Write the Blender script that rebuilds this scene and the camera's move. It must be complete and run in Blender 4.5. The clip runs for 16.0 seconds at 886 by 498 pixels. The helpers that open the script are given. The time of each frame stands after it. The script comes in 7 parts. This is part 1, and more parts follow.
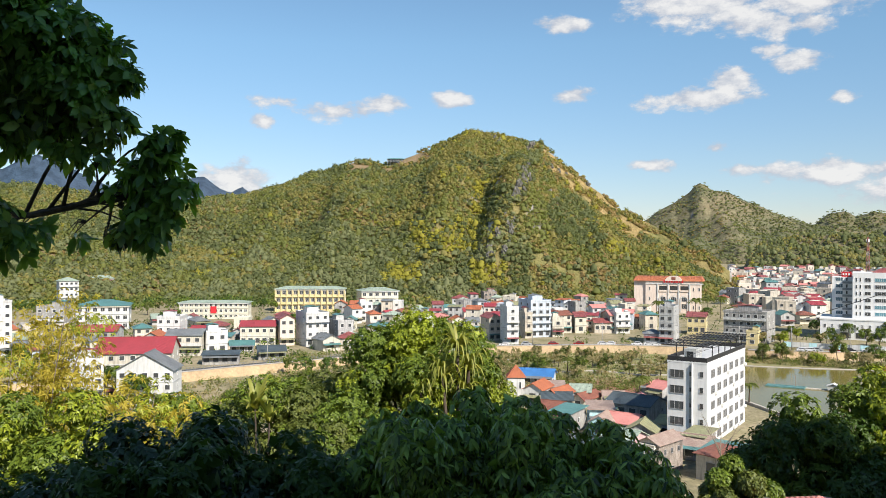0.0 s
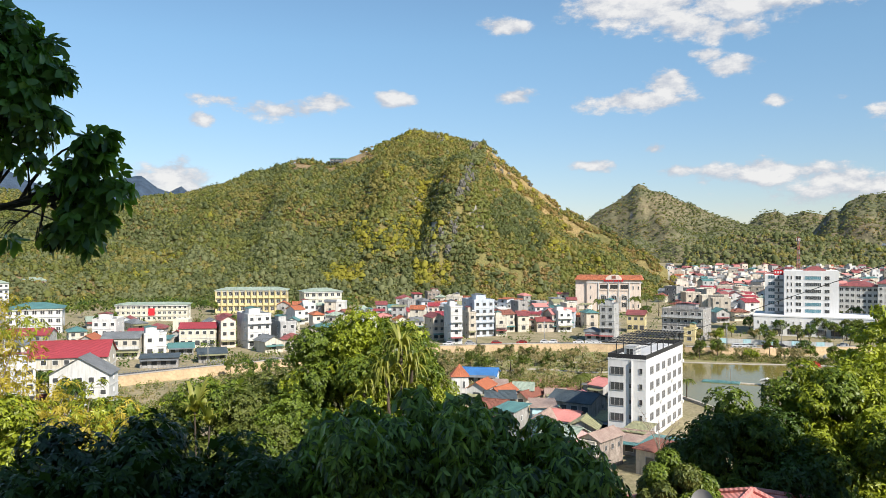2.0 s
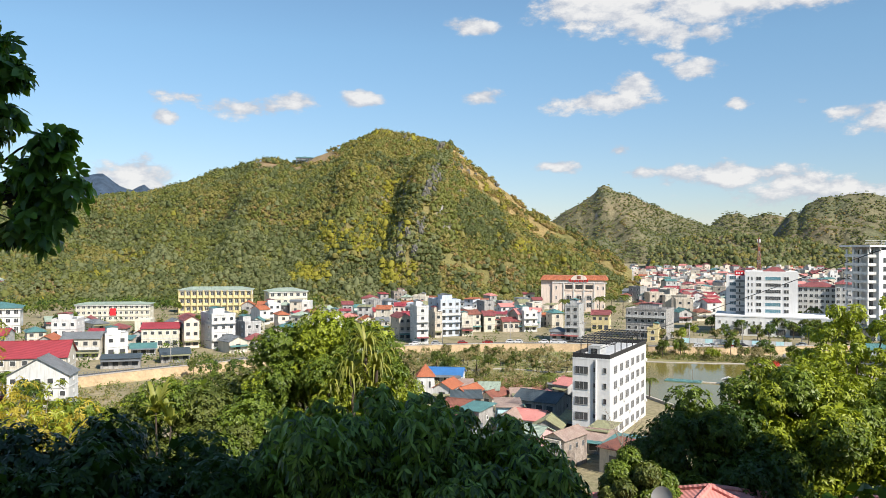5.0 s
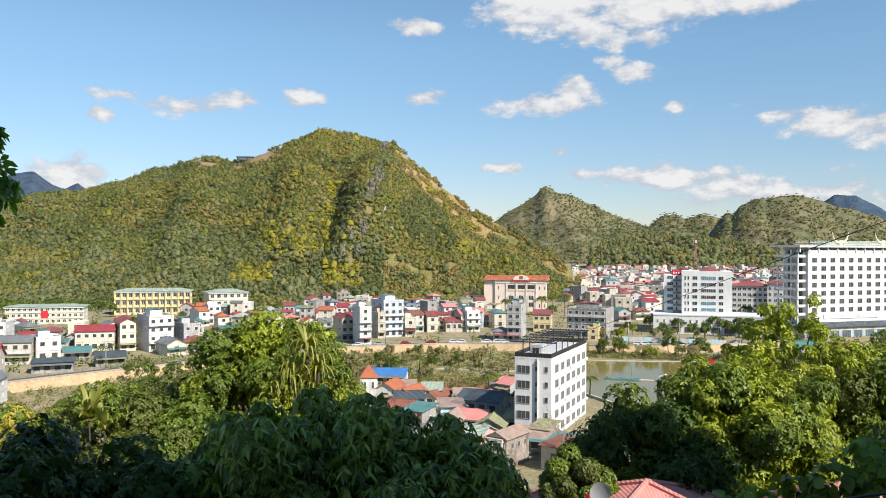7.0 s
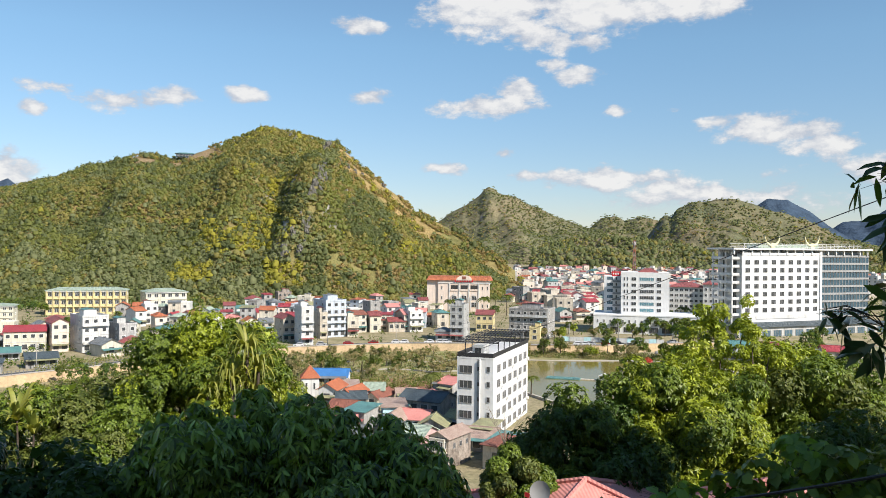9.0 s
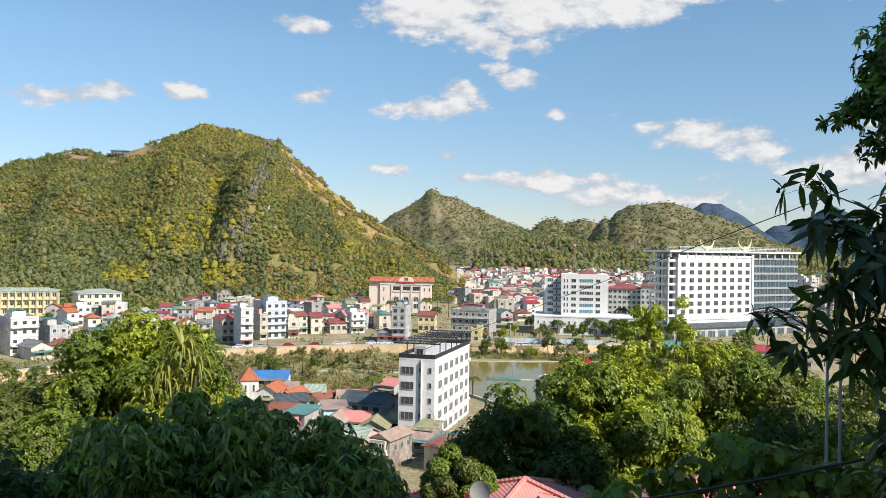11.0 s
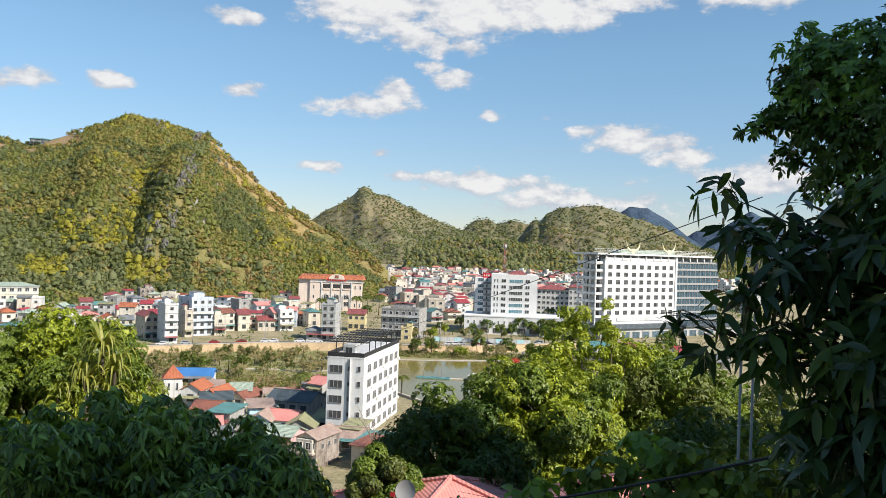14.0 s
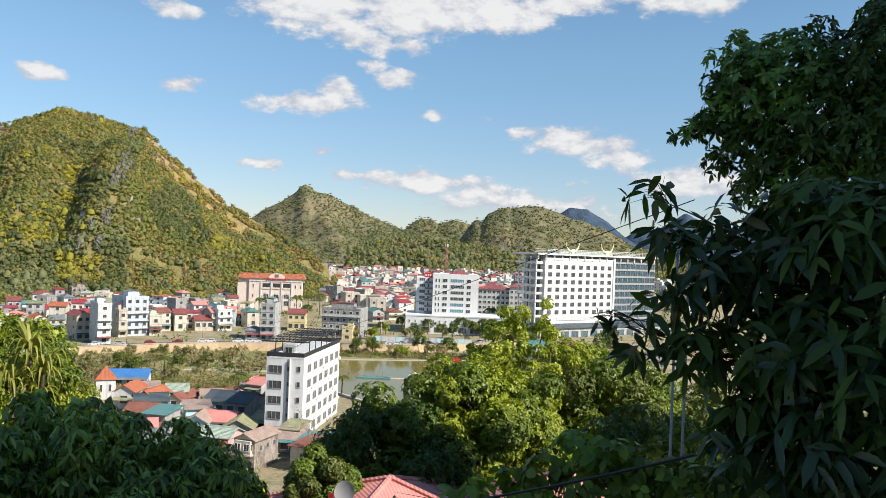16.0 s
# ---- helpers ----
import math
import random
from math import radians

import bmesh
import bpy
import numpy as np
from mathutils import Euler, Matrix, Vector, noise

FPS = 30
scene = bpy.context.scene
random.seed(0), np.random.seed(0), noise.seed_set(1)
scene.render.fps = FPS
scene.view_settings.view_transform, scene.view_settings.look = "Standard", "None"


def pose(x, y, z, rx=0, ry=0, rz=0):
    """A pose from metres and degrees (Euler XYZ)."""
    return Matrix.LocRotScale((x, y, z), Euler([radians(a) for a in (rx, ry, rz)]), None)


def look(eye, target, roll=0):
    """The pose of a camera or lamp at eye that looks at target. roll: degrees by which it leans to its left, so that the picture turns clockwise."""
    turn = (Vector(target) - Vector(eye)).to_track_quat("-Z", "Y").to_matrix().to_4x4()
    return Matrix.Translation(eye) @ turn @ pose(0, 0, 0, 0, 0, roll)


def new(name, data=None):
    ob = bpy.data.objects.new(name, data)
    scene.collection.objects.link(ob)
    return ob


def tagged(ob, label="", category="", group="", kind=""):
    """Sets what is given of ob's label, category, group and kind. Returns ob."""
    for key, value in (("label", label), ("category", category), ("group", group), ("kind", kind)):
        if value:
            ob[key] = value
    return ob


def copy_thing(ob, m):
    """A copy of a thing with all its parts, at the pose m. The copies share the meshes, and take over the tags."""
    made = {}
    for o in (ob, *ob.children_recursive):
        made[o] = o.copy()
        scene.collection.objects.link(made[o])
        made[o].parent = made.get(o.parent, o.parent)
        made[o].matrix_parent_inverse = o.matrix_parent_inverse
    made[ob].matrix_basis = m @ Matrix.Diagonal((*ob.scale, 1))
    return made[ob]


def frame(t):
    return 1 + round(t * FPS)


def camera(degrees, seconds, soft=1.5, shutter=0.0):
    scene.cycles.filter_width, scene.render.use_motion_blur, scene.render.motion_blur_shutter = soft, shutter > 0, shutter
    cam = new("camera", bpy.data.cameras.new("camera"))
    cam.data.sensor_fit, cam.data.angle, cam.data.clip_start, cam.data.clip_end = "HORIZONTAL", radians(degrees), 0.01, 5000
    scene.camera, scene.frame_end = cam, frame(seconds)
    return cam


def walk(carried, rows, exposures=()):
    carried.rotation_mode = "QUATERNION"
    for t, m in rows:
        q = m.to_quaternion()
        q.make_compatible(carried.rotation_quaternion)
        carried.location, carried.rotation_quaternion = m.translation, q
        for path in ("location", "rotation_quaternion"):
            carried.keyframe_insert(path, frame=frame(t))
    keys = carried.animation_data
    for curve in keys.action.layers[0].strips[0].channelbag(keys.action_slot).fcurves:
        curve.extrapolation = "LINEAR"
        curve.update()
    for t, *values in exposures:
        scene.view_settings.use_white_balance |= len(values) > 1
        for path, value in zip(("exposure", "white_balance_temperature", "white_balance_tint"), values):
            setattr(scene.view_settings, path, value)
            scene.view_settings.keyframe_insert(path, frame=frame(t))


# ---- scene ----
# The camera: held by a viewer on a wooded slope, panning to the right.
def gaze(t, yaw, pitch, lean, x, y, z):
    eye = Vector((x, y, z))
    a, e = radians(yaw), radians(pitch)
    return t, look(eye, eye + Vector((math.sin(a) * math.cos(e), math.cos(a) * math.cos(e), math.sin(e))), lean)


cam = camera(57.52, 16.0, soft=0.5)
walk(cam, [
    gaze(0.0, -11.740, -0.117, 0.164, -0.200, 0.250, 42.000),
    gaze(0.5, -11.538, -0.121, 0.151, -0.186, 0.228, 42.000),
    gaze(1.0, -10.276, -0.128, 0.114, -0.171, 0.207, 42.000),
    gaze(1.5, -8.665, -0.119, 0.112, -0.157, 0.185, 42.000),
    gaze(2.0, -7.745, -0.113, -0.002, -0.143, 0.163, 42.000),
    gaze(2.5, -7.347, -0.118, 0.037, -0.129, 0.142, 42.000),
    gaze(3.0, -7.109, -0.073, 0.070, -0.114, 0.120, 42.000),
    gaze(5.5, -4.317, -0.094, 0.171, -0.043, 0.045, 42.000),
    gaze(6.0, -3.058, -0.064, 0.116, -0.029, 0.030, 42.000),
    gaze(6.5, -2.247, -0.091, 0.123, -0.014, 0.015, 42.000),
    gaze(7.0, -1.349, -0.069, 0.184, 0.000, 0.000, 42.000),
    gaze(7.5, -0.164, -0.088, 0.273, 0.008, 0.000, 42.000),
    gaze(8.0, -0.000, -0.071, 0.324, 0.016, 0.000, 42.000),
    gaze(8.5, 0.962, -0.029, 0.433, 0.023, 0.000, 42.000),
    gaze(9.0, 2.663, -0.036, 0.563, 0.031, 0.000, 42.000),
    gaze(11.5, 7.086, 0.107, 0.977, 0.070, 0.000, 42.000),
    gaze(12.0, 7.275, 0.045, 1.138, 0.081, 0.000, 42.001),
    gaze(12.5, 7.921, 0.062, 1.365, 0.092, 0.000, 42.003),
    gaze(13.0, 10.166, 0.104, 1.534, 0.103, 0.000, 42.004),
    gaze(13.5, 10.839, 0.149, 1.712, 0.114, 0.000, 42.006),
    gaze(14.0, 11.594, 0.135, 1.893, 0.126, 0.000, 42.007),
    gaze(14.5, 11.917, 0.125, 2.060, 0.137, 0.000, 42.009),
    gaze(15.0, 12.446, 0.138, 2.102, 0.148, 0.000, 42.010),
    gaze(15.5, 14.559, 0.218, 2.188, 0.159, 0.000, 42.012),
    gaze(16.0, 15.721, 0.249, 2.197, 0.170, 0.000, 42.013),
])

# ---- light ----
SUN_AZ, SUN_EL = 134.0, 41.0
scene.view_settings.exposure = 0.58


def az_vec(az, d, z=0.0):
    """A place by its bearing from the viewer (degrees, clockwise from +y) and its distance."""
    return Vector((d * math.sin(radians(az)), d * math.cos(radians(az)), z))


def nd(nt, kind, **kw):
    n = nt.nodes.new("ShaderNode" + kind)
    for k, v in kw.items():
        if k.startswith("i_"):
            n.inputs[k[2:].replace("_", " ")].default_value = v
        elif k == "op":
            n.operation = v
        elif k == "blend":
            n.data_type, n.blend_type = "RGBA", v
        elif k == "noise_dimensions":
            n.noise_dimensions = v
    return n


def sky_world():
    w = bpy.data.worlds.new("sky")
    scene.world = w
    w.use_nodes = True
    nt = w.node_tree
    nt.nodes.clear()
    ln = nt.links.new
    sky = nd(nt, "TexSky")
    sky.sky_type, sky.sun_disc = "NISHITA", False
    sky.sun_elevation, sky.sun_rotation = radians(SUN_EL), radians(SUN_AZ)
    sky.air_density, sky.dust_density, sky.ozone_density = 1.0, 0.0, 1.8
    tc = nd(nt, "TexCoord")
    sep = nd(nt, "SeparateXYZ")
    ln(tc.outputs["Generated"], sep.inputs[0])
    az = nd(nt, "Math", op="ARCTAN2")
    ln(sep.outputs["X"], az.inputs[0]), ln(sep.outputs["Y"], az.inputs[1])
    el = nd(nt, "Math", op="ARCSINE")
    ln(sep.outputs["Z"], el.inputs[0])
    comb = nd(nt, "CombineXYZ")
    for src, sock in ((az, 0), (el, 1)):
        deg = nd(nt, "Math", op="DEGREES")
        ln(src.outputs[0], deg.inputs[0]), ln(deg.outputs[0], comb.inputs[sock])
    wob = nd(nt, "TexNoise", i_Scale=0.45, i_Detail=7.0, i_Roughness=0.62)
    squash = nd(nt, "VectorMath", op="MULTIPLY")
    squash.inputs[1].default_value = (0.75, 1.35, 1.0)
    ln(comb.outputs[0], squash.inputs[0]), ln(squash.outputs[0], wob.inputs["Vector"])
    clouds = [(6.0, 16.6, 5.2, 2.1, 1.25), (9.3, 14.6, 2.4, 1.1, .9), (13, 16.6, 5.2, 2.1, 1.25), (18.5, 16.9, 5.8, 1.6, 1.15), (12.6, 14.2, 1.6, .8, .8), (25.5, 18.2, 4, 1.2, .9), (24, 17.3, 4.6, .9, 1.0), (10.8, 14.2, 1.3, .9, .8), (31.7, 17.6, 3.6, 1.5, .95),
              (16, 20, 10, 2.6, 1.1), (5.6, 10.0, 3.9, .8, .95), (8, 10.9, 1.7, .9, .8), (12.2, 11.9, 1.7, .75, .8), (10.4, 12.8, 1, .4, .5),
              (-3.4, 15.2, 1.8, .62, .95), (-11.1, 10.3, 1.5, .7, 1), (-2.9, 10.5, 1.5, .5, .75), (-19.3, 9.4, 2.8, .8, .85), (-15.6, 10.0, 1.6, .5, .6), (25.8, 7.7, 3.4, .8, .95), (21.6, 8.6, 1.6, .7, .7), (-23.2, 10, 1.4, .4, .5),
              (-24.2, 8.6, .9, .45, .75)]
    low = [(14.6, 4.9, 5.2, .95, .9), (18, 4.4, 2.4, .8, .8), (21.5, 3.7, 8, .9, .55), (23.8, 8.1, 2.8, 1.1, 1), (27.8, 7.0, 2.8, .8, .9),
           (33, 5.2, 5, 1.5, .8), (2.5, 5.7, 1.6, .5, .9), (-26.2, 4.6, 2.6, 1.3, .95), (7, 6.7, .9, .4, .6), (14.7, 9.6, .7, .4, .7), (38, 9, 4, 1.2, .6),
           (-38, 7, 4, 1, .5), (8.4, 5.2, 1.8, .45, .7), (18.7, 9.4, .7, .35, .5)]
    best = None
    for ca, ce, ra, re, amp in clouds + low:
        sub = nd(nt, "VectorMath", op="SUBTRACT")
        sub.inputs[1].default_value = (ca, ce, 0)
        div = nd(nt, "VectorMath", op="DIVIDE")
        div.inputs[1].default_value = (ra, re, 1)
        size = nd(nt, "VectorMath", op="LENGTH")
        ln(comb.outputs[0], sub.inputs[0]), ln(sub.outputs[0], div.inputs[0]), ln(div.outputs[0], size.inputs[0])
        inv = nd(nt, "Math", op="MULTIPLY_ADD")
        inv.inputs[1].default_value, inv.inputs[2].default_value = -amp, amp
        ln(size.outputs["Value"], inv.inputs[0])
        if best is None:
            best = inv
        else:
            mx = nd(nt, "Math", op="MAXIMUM")
            ln(best.outputs[0], mx.inputs[0]), ln(inv.outputs[0], mx.inputs[1])
            best = mx
    dens = nd(nt, "Math", op="MULTIPLY_ADD")
    dens.inputs[1].default_value = 2.6
    ln(wob.outputs["Fac"], dens.inputs[0]), ln(best.outputs[0], dens.inputs[2])
    alpha = nd(nt, "MapRange")
    alpha.interpolation_type = "SMOOTHSTEP"
    alpha.inputs["From Min"].default_value, alpha.inputs["From Max"].default_value = 1.2, 1.72
    alpha.inputs["To Max"].default_value = 0.95
    ln(dens.outputs[0], alpha.inputs["Value"])
    tone = nd(nt, "MapRange")
    tone.inputs["From Min"].default_value, tone.inputs["From Max"].default_value = 1.35, 2.1
    ln(dens.outputs[0], tone.inputs["Value"])
    # sunlit tops and grey undersides: the density here against that a little higher up
    higher = nd(nt, "VectorMath", op="ADD")
    higher.inputs[1].default_value = (0.25, 0.6, 0)
    wob2 = nd(nt, "TexNoise", i_Scale=0.45, i_Detail=4.0, i_Roughness=0.62)
    ln(squash.outputs[0], higher.inputs[0]), ln(higher.outputs[0], wob2.inputs["Vector"])
    lit = nd(nt, "Math", op="SUBTRACT")
    ln(wob.outputs["Fac"], lit.inputs[0]), ln(wob2.outputs["Fac"], lit.inputs[1])
    shade = nd(nt, "Math", op="MULTIPLY_ADD")
    shade.inputs[1].default_value = 2.8
    ln(lit.outputs[0], shade.inputs[0]), ln(tone.outputs[0], shade.inputs[2])
    shade.use_clamp = True
    puff = nd(nt, "Mix", blend="MIX")
    puff.inputs[6].default_value = (3.7, 3.95, 4.45, 1)
    puff.inputs[7].default_value = (5.9, 5.85, 5.8, 1)
    ln(shade.outputs[0], puff.inputs[0])
    # the sky is dimmed and tinted by height, most near the horizon
    height_fac = nd(nt, "MapRange")
    height_fac.inputs["From Max"].default_value = 14.0
    deg2 = nd(nt, "SeparateXYZ")
    ln(comb.outputs[0], deg2.inputs[0]), ln(deg2.outputs["Y"], height_fac.inputs["Value"])
    dim = nd(nt, "Mix", blend="MIX")
    dim.inputs[6].default_value, dim.inputs[7].default_value = (.60, .592, .705, 1), (.79, .925, .945, 1)
    ln(height_fac.outputs[0], dim.inputs[0])
    air = nd(nt, "Mix", blend="MULTIPLY")
    air.inputs[0].default_value = 1.0
    ln(sky.outputs[0], air.inputs[6]), ln(dim.outputs[2], air.inputs[7])
    mix = nd(nt, "Mix", blend="MIX")
    ln(alpha.outputs[0], mix.inputs[0]), ln(air.outputs[2], mix.inputs[6]), ln(puff.outputs[2], mix.inputs[7])
    bg = nd(nt, "Background", i_Strength=0.1)
    out = nd(nt, "OutputWorld")
    ln(mix.outputs[2], bg.inputs[0]), ln(bg.outputs[0], out.inputs[0])


sky_world()
sun = new("sun", bpy.data.lights.new("sun", "SUN"))
sun.data.energy, sun.data.angle, sun.data.color = 5.0, radians(0.6), (1.0, 0.92, 0.81)
sun.matrix_world = look(az_vec(SUN_AZ, 100, 100 * math.tan(radians(SUN_EL))), (0, 0, 0))


# ---- materials ----
def mat(name, c1, c2=None, scale=1.0, rough=0.8, fine=0.0, spec=0.3, metal=0.0, bump=0.0, island=0.0, objrand=False, bands=None, detail=5.0, streak=0.0):
    """A plain surface whose colour drifts between c1 and c2 at the scale (metres) given, with a finer grain and relief."""
    m = bpy.data.materials.new(name)
    m.use_nodes = True
    nt = m.node_tree
    ln = nt.links.new
    b = nt.nodes["Principled BSDF"]
    b.inputs["Roughness"].default_value, b.inputs["Metallic"].default_value = rough, metal
    b.inputs["Specular IOR Level"].default_value = spec
    c2 = c2 or tuple(c * 0.8 for c in c1)
    tc = nd(nt, "TexCoord")
    n1 = nd(nt, "TexNoise", i_Scale=1.0 / scale, i_Detail=detail, i_Roughness=0.6)
    ln(tc.outputs["Object"], n1.inputs["Vector"])
    ramp = nd(nt, "MapRange")
    ramp.inputs["From Min"].default_value, ramp.inputs["From Max"].default_value = 0.32, 0.68
    ln(n1.outputs["Fac"], ramp.inputs["Value"])
    mix = nd(nt, "Mix", blend="MIX")
    mix.inputs[6].default_value, mix.inputs[7].default_value = (*c1, 1), (*c2, 1)
    fac = ramp.outputs[0]
    if island or objrand:
        src = nd(nt, "NewGeometry").outputs["Random Per Island"] if island else nd(nt, "ObjectInfo").outputs["Random"]
        half = nd(nt, "Mix")
        half.inputs[0].default_value = island or 0.6
        ln(fac, half.inputs[2]), ln(src, half.inputs[3])
        fac = half.outputs[0]
    ln(fac, mix.inputs[0])
    col = mix.outputs[2]
    n2 = nd(nt, "TexNoise", i_Scale=7.0 / scale, i_Detail=6.0, i_Roughness=0.65)
    ln(tc.outputs["Object"], n2.inputs["Vector"])
    if fine:
        g = nd(nt, "MapRange")
        g.inputs["From Min"].default_value, g.inputs["From Max"].default_value = 0.3, 0.7
        g.inputs["To Min"].default_value, g.inputs["To Max"].default_value = 1 - fine, 1 + fine
        ln(n2.outputs["Fac"], g.inputs["Value"])
        mul = nd(nt, "Mix", blend="MULTIPLY")
        mul.inputs[0].default_value = 1.0
        ln(col, mul.inputs[6]), ln(g.outputs[0], mul.inputs[7])
        col = mul.outputs[2]
    if streak:
        # rain streaks and grime that run down a wall
        mp = nd(nt, "Mapping")
        mp.inputs["Scale"].default_value = (1.6, 1.6, .16)
        n3 = nd(nt, "TexNoise", i_Scale=1.0, i_Detail=5.0, i_Roughness=0.7)
        ln(tc.outputs["Object"], mp.inputs["Vector"]), ln(mp.outputs[0], n3.inputs["Vector"])
        gs = nd(nt, "MapRange")
        gs.inputs["From Min"].default_value, gs.inputs["From Max"].default_value = 0.45, 0.72
        gs.inputs["To Min"].default_value, gs.inputs["To Max"].default_value = 1.0, 1.0 - streak
        ln(n3.outputs["Fac"], gs.inputs["Value"])
        m3 = nd(nt, "Mix", blend="MULTIPLY")
        m3.inputs[0].default_value = 1.0
        ln(col, m3.inputs[6]), ln(gs.outputs[0], m3.inputs[7])
        col = m3.outputs[2]
    ln(col, b.inputs["Base Color"])
    height = n2.outputs["Fac"]
    if bands:
        wv = nd(nt, "TexWave", i_Scale=bands)
        ln(tc.outputs["Object"], wv.inputs["Vector"])
        height, bump = wv.outputs["Fac"], bump or 0.6
    if bump:
        bp = nd(nt, "Bump", i_Strength=bump, i_Distance=0.1 * scale)
        ln(height, bp.inputs["Height"]), ln(bp.outputs[0], b.inputs["Normal"])
    return m


def leaf_mat(name, c1, c2, rough=0.45, through_light=0.35, scale=6.0, spec=0.4, vary=0.6):
    """Leaves: a colour of its own for every leaf, drifting through the crown, glossy above and letting some light through."""
    m = mat(name, c1, c2, scale=scale, rough=rough, spec=spec, island=vary, fine=0.2)
    nt = m.node_tree
    ln = nt.links.new
    b, out = nt.nodes["Principled BSDF"], nt.nodes["Material Output"]
    tr = nd(nt, "BsdfTranslucent")
    gain = nd(nt, "Mix", blend="MULTIPLY")
    gain.inputs[0].default_value = 1.0
    gain.inputs[7].default_value = (1.5, 1.5, 0.5, 1)
    ln(b.inputs["Base Color"].links[0].from_socket, gain.inputs[6])
    ln(gain.outputs[2], tr.inputs["Color"])
    mx = nd(nt, "MixShader")
    mx.inputs[0].default_value = through_light
    ln(b.outputs[0], mx.inputs[1]), ln(tr.outputs[0], mx.inputs[2]), ln(mx.outputs[0], out.inputs["Surface"])
    return m


def rocky_mat(name, grass, dry, rock, scale=60.0):
    """Hillside: green scrub, dry grass and bare limestone where it is steep."""
    m = mat(name, grass, dry, scale=scale, rough=0.95, spec=0.1, fine=0.35, bump=0.5, detail=8.0)
    nt = m.node_tree
    ln = nt.links.new
    b = nt.nodes["Principled BSDF"]
    col = b.inputs["Base Color"].links[0].from_socket
    geo = nd(nt, "NewGeometry")
    sep = nd(nt, "SeparateXYZ")
    ln(geo.outputs["True Normal"], sep.inputs[0])
    n = nd(nt, "TexNoise", i_Scale=0.03, i_Detail=6.0)
    tc = nd(nt, "TexCoord")
    ln(tc.outputs["Object"], n.inputs["Vector"])
    add = nd(nt, "Math", op="MULTIPLY_ADD")
    add.inputs[1].default_value = 0.9
    ln(n.outputs["Fac"], add.inputs[0]), ln(sep.outputs["Z"], add.inputs[2])
    mr = nd(nt, "MapRange")
    mr.inputs["From Min"].default_value, mr.inputs["From Max"].default_value = 0.98, 0.88
    ln(add.outputs[0], mr.inputs["Value"])
    mix = nd(nt, "Mix", blend="MIX")
    mix.inputs[7].default_value = (*rock, 1)
    ln(mr.outputs[0], mix.inputs[0]), ln(col, mix.inputs[6]), ln(mix.outputs[2], b.inputs["Base Color"])
    return m


def glass_mat(name, c, rough=0.15):
    m = mat(name, c, tuple(v * 0.5 for v in c), scale=2.0, rough=rough, spec=0.6, objrand=True)
    return m


